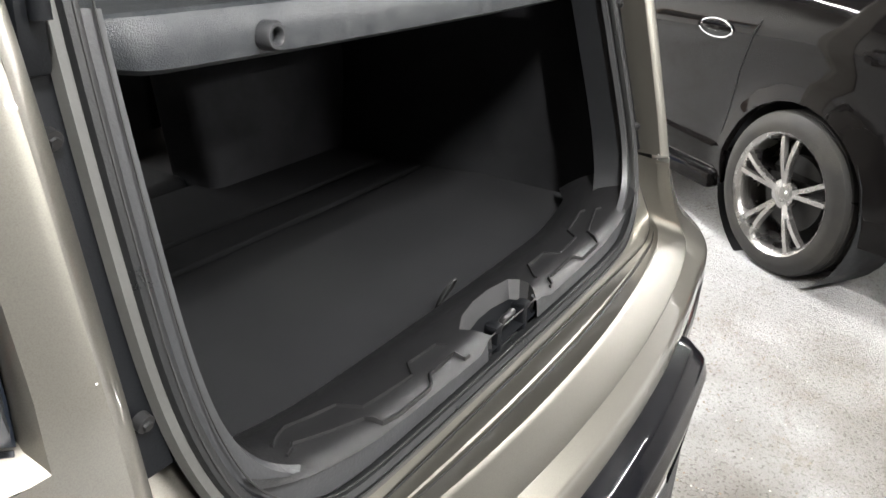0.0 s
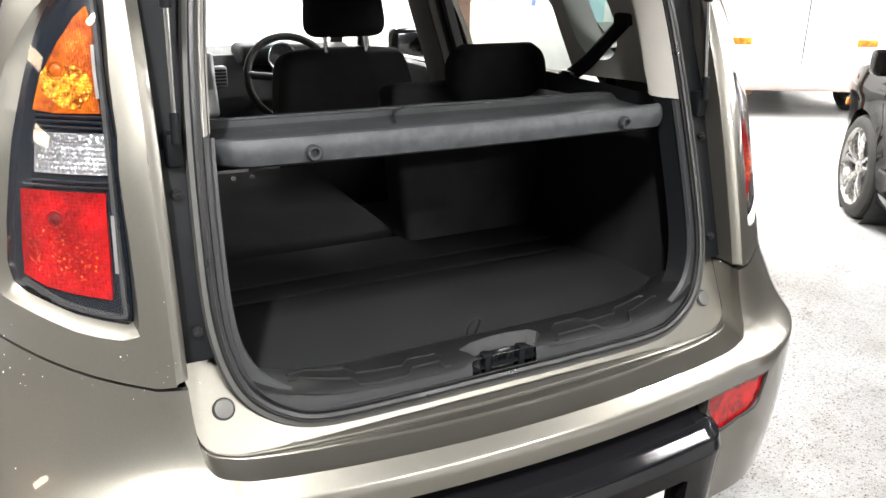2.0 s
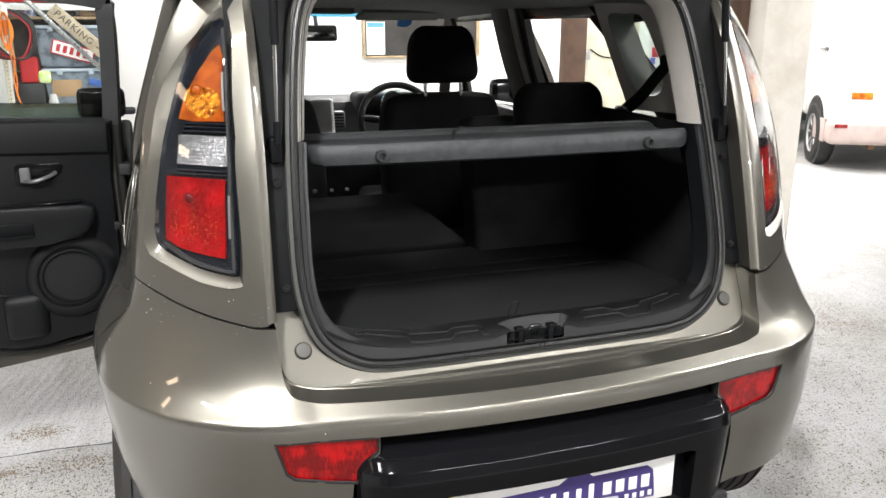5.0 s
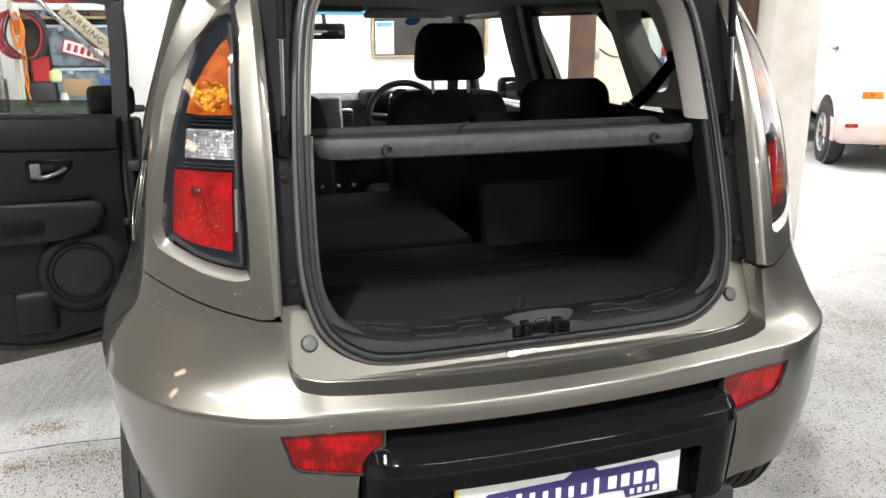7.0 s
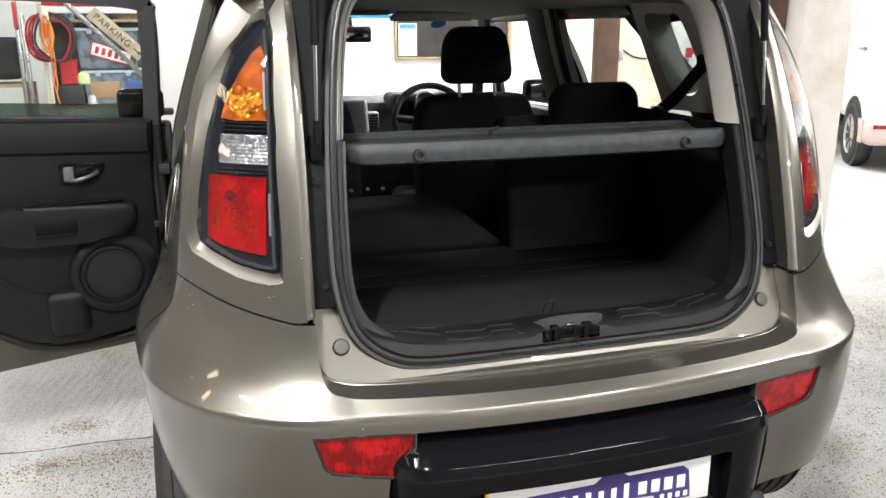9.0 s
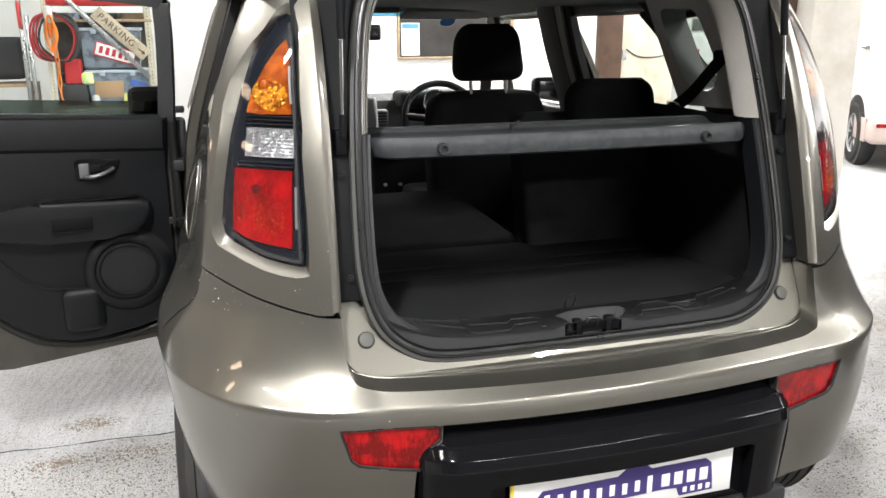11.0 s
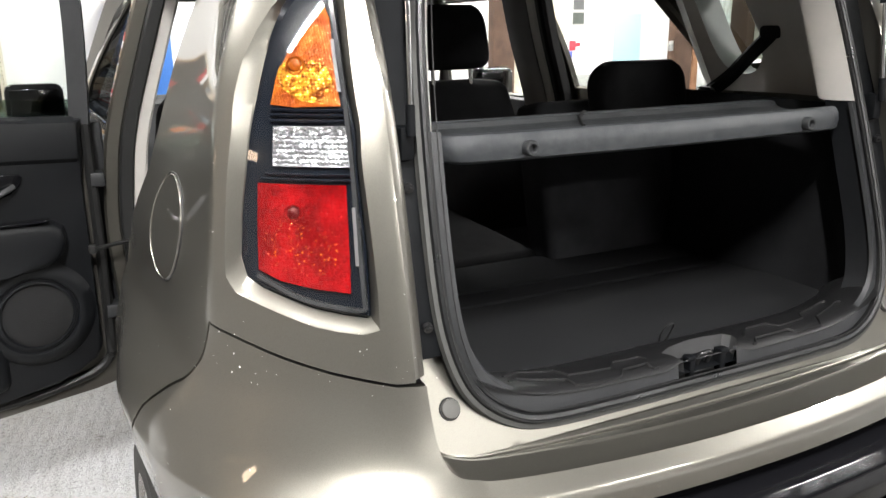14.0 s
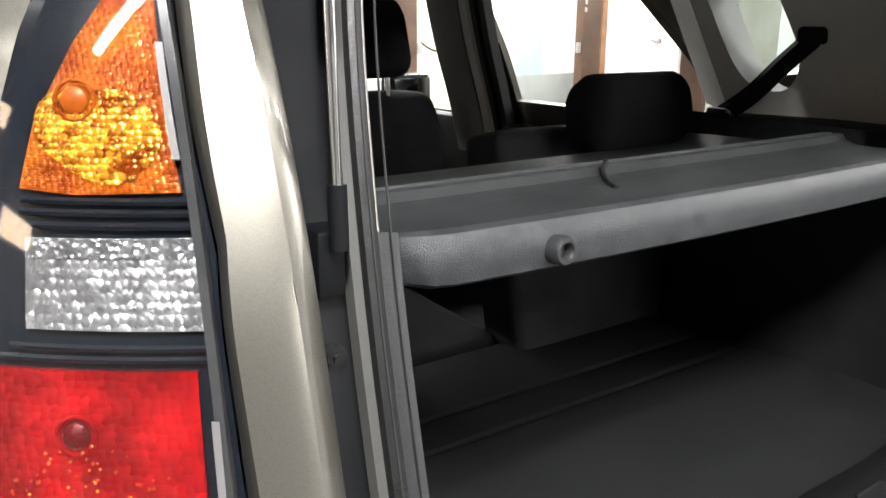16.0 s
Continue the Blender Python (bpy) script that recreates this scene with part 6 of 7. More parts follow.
    nt.links.new(add.outputs[0], tined.inputs[2])
    b = nt.nodes.new("ShaderNodeBump")
    b.inputs["Strength"].default_value, b.inputs["Distance"].default_value = 0.8, 0.01
    nt.links.new(tined.outputs[0], b.inputs["Height"])
    nt.links.new(b.outputs[0], p.inputs["Normal"])
    return m


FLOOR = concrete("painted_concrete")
WALL = mat("white_wall", (0.80, 0.79, 0.77), 0.75, 0, 0, 0.15, 40, 0.06, 0.8)
# south and west walls lie out of view; their unlit dark is painted in
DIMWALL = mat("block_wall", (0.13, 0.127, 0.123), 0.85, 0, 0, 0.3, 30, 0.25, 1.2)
DARKWALL = mat("darkened_block_wall", (0.20, 0.19, 0.175), 0.85, 0, 0, 0.3, 30, 0.2, 1.2)
CEIL = mat("roof_sheet", (0.12, 0.12, 0.12), 0.7, 0, 0, 0.1, 20, 0.25, 0.7)
CREAM = mat("cream_paint", (0.60, 0.55, 0.44), 0.55, 0, 0, 0.2, 50, 0.3, 5, (0.45, 0.40, 0.31))
WOOD = mat("plank_wood", (0.42, 0.30, 0.18), 0.7, 0, 0, 0.3, 60, 0.4, 9)
BROWN = mat("brown_timber", (0.085, 0.045, 0.028), 0.55, 0, 0, 0.2, 40, 0.3, 6)
WARMGLOW = mat("peach_glow", (1.0, 0.74, 0.50), 0.4, emit=10.0)
LAMPGLOW = mat("tube_glow", (1.0, 0.97, 0.92), 0.4, emit=14.0)

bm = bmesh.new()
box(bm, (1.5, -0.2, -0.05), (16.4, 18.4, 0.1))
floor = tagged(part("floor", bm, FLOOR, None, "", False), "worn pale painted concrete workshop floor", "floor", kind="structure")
rng = random.Random(11)
for pts in ([(-3.2, 1.62), (-2.4, 1.55), (-1.7, 1.60), (-0.9, 1.57)], [(-2.3, 1.30), (-2.05, 1.37), (-1.85, 1.40)]):
    bm = bmesh.new()
    q = [p + Vector((rng.uniform(-0.008, 0.008), rng.uniform(-0.008, 0.008), 0)) for p in spline([(x, y, 0.001) for x, y in pts], 14)]
    sweep(bm, q, [(-0.003, -0.002), (-0.002, 0.0006), (0.002, 0.0006), (0.003, -0.002)], up=(0, 0, 1), scale=[rng.uniform(0.4, 1.4) for _ in q])
    part("floor_crack", bm, RUBBERDARK, floor, "dirt filled crack", "fix")
# loose grit swept up beside the car
bm = bmesh.new()
LEFT, CLUMPS, RIGHT = 7000, 8600, 14000
for k in range(RIGHT):
    if k < LEFT:
        x, y = -0.80 - min(1.7, abs(rng.gauss(0, 0.60))), 1.49 - min(1.1, abs(rng.gauss(0, 0.45))) + rng.gauss(0, 0.015)
    elif k < CLUMPS:
        cx, cy, w = rng.choice(((-1.27, 1.735, 0.055), (-1.36, 1.46, 0.06), (-1.12, 1.47, 0.09), (-1.75, 1.30, 0.10)))
        x, y = rng.gauss(cx, w), rng.gauss(cy, w * 0.45)
    else:
        cx, cy, w = rng.choice(((1.45, 0.65, 0.32), (1.95, 1.20, 0.30), (2.45, 1.75, 0.22), (1.30, 0.45, 0.35)))
        x, y = max(0.90, rng.gauss(cx, w)), rng.gauss(cy, w * 0.8)
    r, a0 = rng.uniform(0.0014, 0.0048), rng.uniform(0, 6)
    ring_v = [bm.verts.new((x + r * rng.uniform(0.6, 1.3) * math.cos(a0 + a), y + r * rng.uniform(0.6, 1.3) * math.sin(a0 + a), 0.0)) for a in (0, 1.6, 3.1, 4.7)]
    tip = bm.verts.new((x + r * rng.uniform(-0.4, 0.4), y + r * rng.uniform(-0.4, 0.4), r * rng.uniform(0.4, 1.0)))
    kind = 0 if LEFT <= k < CLUMPS and k % 4 else rng.choice((0, 1, 1, 1, 2) if k < LEFT else (0, 0, 0, 1, 2))
    for j in range(4):
        bm.faces.new((ring_v[j], ring_v[(j + 1) % 4], tip)).material_index = kind
GRIT = (mat("brown_grit", (0.20, 0.155, 0.11), 0.7), mat("pale_grit", (0.56, 0.54, 0.50), 0.22), mat("dark_grit", (0.09, 0.08, 0.07), 0.6))
tagged(part("loose_grit", bm, GRIT, None, "", False), "loose brown and pale grit on the concrete floor", "grit", kind="stuff")
for nm, c, s, mt, lb in (("wall_north", (1.5, 8.9, 2.2), (16.4, 0.2, 4.4), WALL, "bright white painted workshop wall"), ("wall_south", (1.5, -9.4, 2.2), (16.4, 0.2, 4.4), DIMWALL, "unseen grey block wall, darkened for the reflections"),
                         ("wall_west", (-6.6, -0.25, 2.2), (0.2, 18.1, 4.4), DARKWALL, "unseen dim block wall, darkened for the reflections"), ("wall_east", (9.6, -0.25, 2.2), (0.2, 18.1, 4.4), WALL, "bright white painted workshop wall")):
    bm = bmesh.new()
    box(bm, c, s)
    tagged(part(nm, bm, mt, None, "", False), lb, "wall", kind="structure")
bm = bmesh.new()
box(bm, (1.5, -0.25, 4.45), (16.4, 18.3, 0.1))
tagged(part("ceiling", bm, CEIL, None, "", False), "grey sheeted workshop roof", "ceiling", kind="structure")


def batten(x, y, power, turn=0, length=1.5, height=4.05):
    m = pose(x, y, height, 0, 0, turn)
    t = thing("ceiling_light", "white ceiling batten light with a lit tube", "light", m, "ceiling battens")
    bm = bmesh.new()
    box(bm, (0, 0, 0.04), (length, 0.14, 0.05), 0.01)
    part("light_body", bm, WHITEPLATE, t)
    bm = bmesh.new()
    cyl(bm, (-length / 2 + 0.03, 0, 0), (length / 2 - 0.03, 0, 0), 0.02, 12)
    part("light_tube", bm, LAMPGLOW, t)
    for sx in (-0.4, 0.4):
        bm = bmesh.new()
        cyl(bm, (sx, 0, 0.06), (sx, 0, 4.41 - height), 0.004, 6)
        part("light_wire", bm, STEEL, t)
    lamp = bpy.data.lights.new("batten_lamp", "AREA")
    lamp.shape, lamp.size, lamp.size_y, lamp.energy, lamp.color = "RECTANGLE", length, 0.12, power, (1.0, 0.985, 0.965)
    ob = new("batten_lamp", lamp)
    ob.matrix_world = m @ Matrix.Translation((0, 0, -0.03))


# the batten at (8.3, -0.2) is added out of view to brighten the east wall
for x, y, p, t in ((4.3, -1.6, 150, 0), (-3.4, 2.4, 230, 90), (3.0, 3.6, 300, 0),
                   (-2.6, 6.0, 80, 0), (1.8, 6.8, 280, 0), (5.0, 6.6, 330, 0), (7.8, 3.2, 430, 90), (8.3, -0.2, 450, 90)):
    batten(x, y, p, t)
for x, y, p, t, h in ((-1.6, -1.9, 400, 60, 4.0), (-3.0, -0.6, 60, 0, 4.0), (0.9, -6.6, 300, 0, 3.5), (2.4, -6.9, 180, 0, 3.5), (2.8, -4.6, 230, 20, 4.0)):
    batten(x, y, p, t, 1.2, h)


def warm_panel(x, y, z, turn):
    """Flat lamp with a peach coloured diffuser, hung on two wires."""
    t = thing("warm_panel_light", "hanging flat lamp with a warm peach diffuser", "light", pose(x, y, z, 0, 0, turn), "warm panel lights")
    bm = bmesh.new()
    box(bm, (-0.02, 0, 0), (0.04, 0.60, 0.30), 0.008)
    part("light_body", bm, WHITEPLATE, t)
    bm = bmesh.new()
    box(bm, (0.004, 0, 0), (0.01, 0.54, 0.24), 0.003)
    part("diffuser", bm, WARMGLOW, t, "glowing peach diffuser")
    for sy in (-0.15, 0.15):
        bm = bmesh.new()
        cyl(bm, (-0.02, sy, 0.08), (-0.02, sy, 4.41 - z), 0.004, 6)
        part("light_wire", bm, STEEL, t)


for x, y, z in ((-5.0, -0.35, 2.75), (-5.0, 0.40, 3.65), (-5.6, 3.6, 1.9)):
    warm_panel(x, y, z, 0)

# cream column beside the car
bm = bmesh.new()
box(bm, (1.89, 1.78, 2.2), (0.26, 0.26, 4.4), 0.015)
col = tagged(part("column", bm, mat("column_paint", (0.80, 0.76, 0.69), 0.6, bump=0.2, bscale=40, vary=0.25, vscale=4, vcolor=(0.64, 0.59, 0.51)), None, "", "fix"), "cream painted square column with worn edges", "column", kind="structure")
bm = bmesh.new()
box(bm, (1.732, 1.80, 2.2), (0.05, 0.10, 4.38), 0.01)
part("column_strip", bm, BROWN, col, "brown timber strip")


# ---- background cars ----
w_tab = curve((0.18, 0.30, 0.42, 0.46, 0.62, 0.80, 0.84, 0.87, 0.98, 1.15, 1.44), (0.80, 0.832, 0.850, 0.845, 0.850, 0.874, 0.878, 0.870, 0.835, 0.745, 0.58))


def simple_car(label, m, paint, glass):
    c = thing("parked_car", label, "car", m)
    ends = curve((-2.15, -1.9, -1.4, 0.0, 1.4, 1.9, 2.15), (0.74, 0.90, 0.985, 1.0, 0.985, 0.89, 0.70))

    def sd(y, z):
        arch = sum(0.02 * math.exp(-((math.hypot(y - a, z - 0.32) - 0.36) / 0.05) ** 2) for a in (-1.27, 1.27))
        rise = 0.055 * max(-1.2, min(1.0, y)) * min(1.0, max(0.0, (z - 0.55) / 0.2)) * min(1.0, max(0.0, (1.44 - z) / 0.3))
        return (w_tab(z + rise) * ends(y) + arch, y, z)

    def arc(cy):
        return [(cy + 0.36 * math.cos(a), 0.32 + 0.36 * math.sin(a)) for a in np.linspace(radians(-12), radians(192), 18)]
    upper_line = [(2.12, 0.40), (2.14, 0.60), (2.06, 0.78), (1.65, 0.90), (1.05, 1.00), (0.80, 1.12), (0.38, 1.39), (0.10, 1.44), (-1.0, 1.43), (-1.50, 1.38), (-1.88, 1.08), (-2.05, 0.95), (-2.12, 0.75), (-2.12, 0.40)]
    poly = [(-2.08, 0.24)] + arc(-1.27)[::-1] + [(-0.85, 0.20), (0.85, 0.20)] + arc(1.27)[::-1] + [(2.05, 0.24)] + upper_line
    for s in (1, -1):
        bm = bmesh.new()
        patch(bm, sd, poly, (), 0.05, flange=0.03, mirror=s < 0)
        body = part("side_panel", bm, paint, c)
        for nm, q in (("front_side_window", [(0.02, 0.965), (0.86, 0.94), (0.90, 0.965), (0.40, 1.33), (0.02, 1.37)]), ("rear_side_window", [(-0.06, 0.968), (-0.06, 1.37), (-0.85, 1.36), (-1.30, 1.26), (-1.12, 1.04)])):
            bm = bmesh.new()
            patch(bm, lambda y, z: (sd(y, z)[0] + 0.004, y, z), q, (), 0.06, flange=0.003, mirror=s < 0)
            part(nm, bm, glass, body)
        for q in ([(-0.02, 0.28), (-0.02, 0.98)], [(0.98, 0.30), (0.98, 0.96)], [(-0.88, 0.45), (-0.92, 0.72), (-1.02, 0.98)], [(-0.86, 0.295), (0.86, 0.295)]):
            bm = bmesh.new()
            tube(bm, [(s * (sd(y, z)[0] + 0.0005), y, z) for y, z in resample(q, 0.05)[:-max(1, round(math.dist(q[-1], q[0]) / 0.05))]], 0.003, 5, up=(1, 0, 0))
            part("door_gap", bm, RUBBERDARK, body)
        for y, z in ((-0.76, 0.872), (0.14, 0.826)):
            oval = [(y + 0.10 * math.cos(a), z + 0.036 * math.sin(a)) for a in np.linspace(0, 2 * math.pi, 28, endpoint=False)]
            bm = bmesh.new()
            tube(bm, [(s * (sd(p, q)[0] + 0.002), p, q) for p, q in oval], 0.0045, 6, True, up=(1, 0, 0.01))
            cup = part("handle_rim", bm, CHROME, body, "chrome rim round the door handle")
            bm = bmesh.new()
            patch(bm, lambda p, q: (sd(p, q)[0] + 0.0025, p, q), oval, (), 0.03, flange=0.002, mirror=s < 0)
            part("handle_cup", bm, BLACKGLOSS, cup)
            bm = bmesh.new()
            sweep(bm, [(s * (sd(y + t, z)[0] + 0.004 + 0.030 * math.sin(math.pi * (t + 0.095) / 0.19)), y + t, z + 0.004) for t in np.linspace(-0.095, 0.095, 11)], ring(0.011, 8), up=(0, 0, 1))
            part("door_handle", bm, paint, cup, "glossy door handle")
        bm = bmesh.new()
        sweep(bm, [(s * (sd(y, 0.40)[0] + 0.003), y, 0.40 + 0.012 * math.cos(y * 1.8)) for y in np.linspace(-0.86, 0.86, 15)], [(-0.006, -0.016), (0.007, -0.006), (0.007, 0.006), (-0.006, 0.016)], up=(s, 0, 0))
        part("door_strip", bm, paint, body, "glossy rubbing strip along the doors")
        bm = bmesh.new()
        box(bm, (s * 0.83, 0.0, 0.235), (0.05, 1.72, 0.07), 0.015)
        part("sill_skirt", bm, paint, body)
        bm = bmesh.new()
        cushion(bm, (s * 0.96, 0.72, 1.02), (0.20, 0.12, 0.14), 0.04)
        box(bm, (s * 0.86, 0.72, 0.98), (0.08, 0.05, 0.03), 0.008)
        part("door_mirror", bm, paint, body)
        for y in (-1.27, 1.27):
            bm = bmesh.new()
            lathe(bm, [(0.0001, 0.0), (0.365, 0.0), (0.37, 0.26)], 32, Matrix.Translation((s * 0.58, y, 0.32)) @ pose(0, 0, 0, 0, 90 * s))
            part("wheel_well", bm, BLACKPLASTIC, body, "", "fix")
    bm = bmesh.new()
    rows = []
    for k, (y, z) in enumerate(resample(upper_line, 0.06)[:-26]):
        w = sd(y, z)[0]
        rows.append([bm.verts.new((w * t, y + (0.10 * (1 - t * t) * (1 if y > 1.6 else -1 if y < -1.8 else 0)), z + 0.03 * (1 - t * t) * (1 if z > 0.85 else 0))) for t in np.linspace(-1, 1, 13)])
    for a, b in zip(rows, rows[1:]):
        for j in range(12):
            bm.faces.new((a[j], a[j + 1], b[j + 1], b[j]))
    part("top_panel", bm, paint, c, "", "fix")
    for nm, a_, b_ in (("windscreen", (0.78, 1.135), (0.42, 1.365)), ("rear_window", (-1.56, 1.34), (-1.84, 1.125))):
        bm = bmesh.new()
        rows = []
        for f in (0, 0.5, 1):
            y, z = a_[0] + (b_[0] - a_[0]) * f, a_[1] + (b_[1] - a_[1]) * f
            w = sd(y, z)[0] - 0.06
            rows.append([bm.verts.new((w * t, y + (0.006 if y > 0 else -0.006), z + 0.03 * (1 - t * t) + 0.008)) for t in np.linspace(-1, 1, 11)])
        for a, b in zip(rows, rows[1:]):
            for j in range(10):
                bm.faces.new((a[j], a[j + 1], b[j + 1], b[j]))
        part(nm, bm, glass, c, "", "fix")
    bm = bmesh.new()
    box(bm, (0, 2.20, 0.34), (1.2, 0.06, 0.20), 0.025)
    box(bm, (0, -2.19, 0.34), (1.2, 0.06, 0.20), 0.025)
    part("lower_bumper", bm, BLACKPLASTIC, c)
    for s in (1, -1):
        for y, mt in ((2.03, CLEARHEAD), (-2.06, RED)):
            bm = bmesh.new()
            cushion(bm, (s * 0.60, y, 0.74), (0.26, 0.14, 0.13), 0.04)
            part("head_lamp" if y > 0 else "tail_lamp", bm, mt, c)
        bm = bmesh.new()
        cushion(bm, (s * 0.66, 2.13, 0.60), (0.10, 0.05, 0.05), 0.015)
        part("indicator", bm, AMBERLAMP, c)
        for y in (-1.27, 1.27):
            wheel(c, Matrix.Translation((s * 0.770, y, 0.322)) @ pose(0, 0, 0, 0, 90 * s), 0.322, 0.205, 0.236, 5, BRIGHTALLOY, True)
    return c


hd = math.atan2(-(3.82 - 2.42), 2.01 - 0.165)
rear_c = Vector((2.42, 0.165, 0)) + Vector((math.cos(hd), math.sin(hd), 0)) * 0.80
ctr = rear_c + Vector((-math.sin(hd), math.cos(hd), 0)) * 1.27
simple_car("glossy black hatchback with grey alloy wheels", Matrix.Translation(ctr) @ Matrix.Rotation(hd, 4, "Z"), BLACKPAINT, DARKGLASS)
WHITEPAINT = mat("white_paint", (0.78, 0.77, 0.75), 0.25, 0, 0.8, rvary=0.08, vscale=5)
van = thing("parked_van", "white panel van with grey lower cladding, rear towards the car", "van", pose(6.43, 4.73, 0, 0, 0, -30))
bm = bmesh.new()
box(bm, (0, 1.87, 1.21), (1.80, 3.70, 1.54), 0.10, 4)
part("van_body", bm, WHITEPAINT, van, "", "fix")
CLADDING = mat("bumper_grey", (0.46, 0.37, 0.34), 0.6, vary=0.2)
bm = bmesh.new()
box(bm, (0, 0.09, 0.40), (1.82, 0.22, 0.24), 0.05, 3)
part("rear_bumper", bm, CLADDING, van, "grey rear bumper", "fix")
bm = bmesh.new()
box(bm, (0, 1.85, 0.30), (1.5, 3.4, 0.06), 0.02)
part("underbody", bm, BLACKPLASTIC, van, "", "fix")
bm = bmesh.new()
cyl(bm, (-0.45, 0.12, 0.25), (-0.45, 0.70, 0.25), 0.03, 12)
part("exhaust_pipe", bm, mat("rusty_steel", (0.20, 0.12, 0.07), 0.7, 0.5, vary=0.4), van, "rusty exhaust pipe", "fix")
bm = bmesh.new()
box(bm, (0, 0.018, 1.2), (0.008, 0.012, 1.3), 0.001)
part("door_gap", bm, RUBBERDARK, van)
bm = bmesh.new()
box(bm, (-0.912, 0.58, 1.21), (0.03, 0.26, 0.018), 0.006)
box(bm, (-0.920, 0.44, 1.215), (0.035, 0.05, 0.035), 0.008)
part("door_handle", bm, mat("grey_handle", (0.16, 0.16, 0.16), 0.5), van, "grey sliding door handle")
for s in (-1, 1):
    bm = bmesh.new()
    box(bm, (s * 0.903, 0.40, 0.40), (0.02, 0.44, 0.24), 0.008)
    part("side_cladding", bm, CLADDING, van, "", "fix")
    bm = bmesh.new()
    box(bm, (s * 0.63, 0.018, 0.77), (0.20, 0.024, 0.07), 0.008)
    part("side_marker", bm, AMBERLAMP, van)
    bm = bmesh.new()
    box(bm, (s * 0.80, -0.022, 0.47), (0.12, 0.012, 0.04), 0.004)
    part("rear_reflector", bm, REDREFL, van)
    for y in (0.62, 2.9):
        wheel(van, Matrix.Translation((s * 0.83, y, 0.325)) @ pose(0, 0, 0, 0, 90 * s), 0.325, 0.20, 0.20, 8, SILVER)
        bm = bmesh.new()
        lathe(bm, [(0.375, 0.0), (0.38, 0.108), (0.0001, 0.108)], 32, Matrix.Translation((s * 0.80, y, 0.345)) @ pose(0, 0, 0, 0, 90 * s))
        part("wheel_arch", bm, BLACKPLASTIC, van, "", "fix")

# ---- shelving with workshop clutter ----
rack = thing("shelving_rack", "cream slotted steel shelving with wooden boards", "shelf", pose(-1.65, 7.6, 0))
def rpart(name, bm, mt, parent, label="", smooth="fix"):
    bm.transform(Matrix.Translation((1.65, -7.6, 0)))
    return part(name, bm, mt, parent, label, smooth)


HOLE = mat("slot_dark", (0.05, 0.04, 0.03), 0.8)
for x in (-2.09, -1.18):
    for y in (7.38, 7.82):
        bm = bmesh.new()
        box(bm, (x, y, 1.0), (0.045, 0.004, 2.0), 0.001)
        box(bm, (x - 0.02, y + 0.02, 1.0), (0.004, 0.04, 2.0), 0.001)
        po = rpart("post", bm, CREAM, rack)
        if y < 7.5:
            for k in range(26):
                bm = bmesh.new()
                cyl(bm, (x + 0.006, y - 0.0025, 0.72 + 0.037 * k), (x + 0.006, y - 0.0015, 0.72 + 0.037 * k), 0.006, 8)
                rpart("slot", bm, HOLE, po)
for z in (0.68, 1.50, 1.95):
    bm = bmesh.new()
    box(bm, (-1.635, 7.60, z), (0.97, 0.46, 0.025), 0.003)
    rpart("shelf_board", bm, WOOD, rack)
# dark sheet added behind the shelves to keep the gaps between boxes dark
bm = bmesh.new()
box(bm, (-1.635, 7.845, 1.31), (0.93, 0.012, 1.26), 0.002)
rpart("dark_sheet", bm, mat("dark_backing", (0.055, 0.05, 0.048), 0.7, vary=0.5, vscale=5, vcolor=(0.13, 0.12, 0.11)), rack, "dark sheet added behind the shelves")
bm = bmesh.new()
box(bm, (-1.635, 7.372, 1.60), (0.86, 0.008, 0.06), 0.002)
rpart("shelf_edge", bm, WHITEPLATE, rack)
bm = bmesh.new()
box(bm, (-1.635, 7.372, 1.675), (0.86, 0.010, 0.07), 0.002)
rpart("shelf_edge_red", bm, mat("red_enamel", (0.45, 0.02, 0.02), 0.4, vary=0.2), rack)


def loose(name, bm, mt, label, cat, group=""):
    return tagged(part(name, bm, mt, None, "", "fix"), label, cat, group)


BOXP = mat("clear_blue_plastic", (0.24, 0.29, 0.35), 0.3, 0, 0.3, 0.1, 30, 0.6, 11, (0.06, 0.075, 0.10), rvary=0.1)
LIDP = mat("box_lid_plastic", (0.45, 0.52, 0.60), 0.35, vary=0.2)
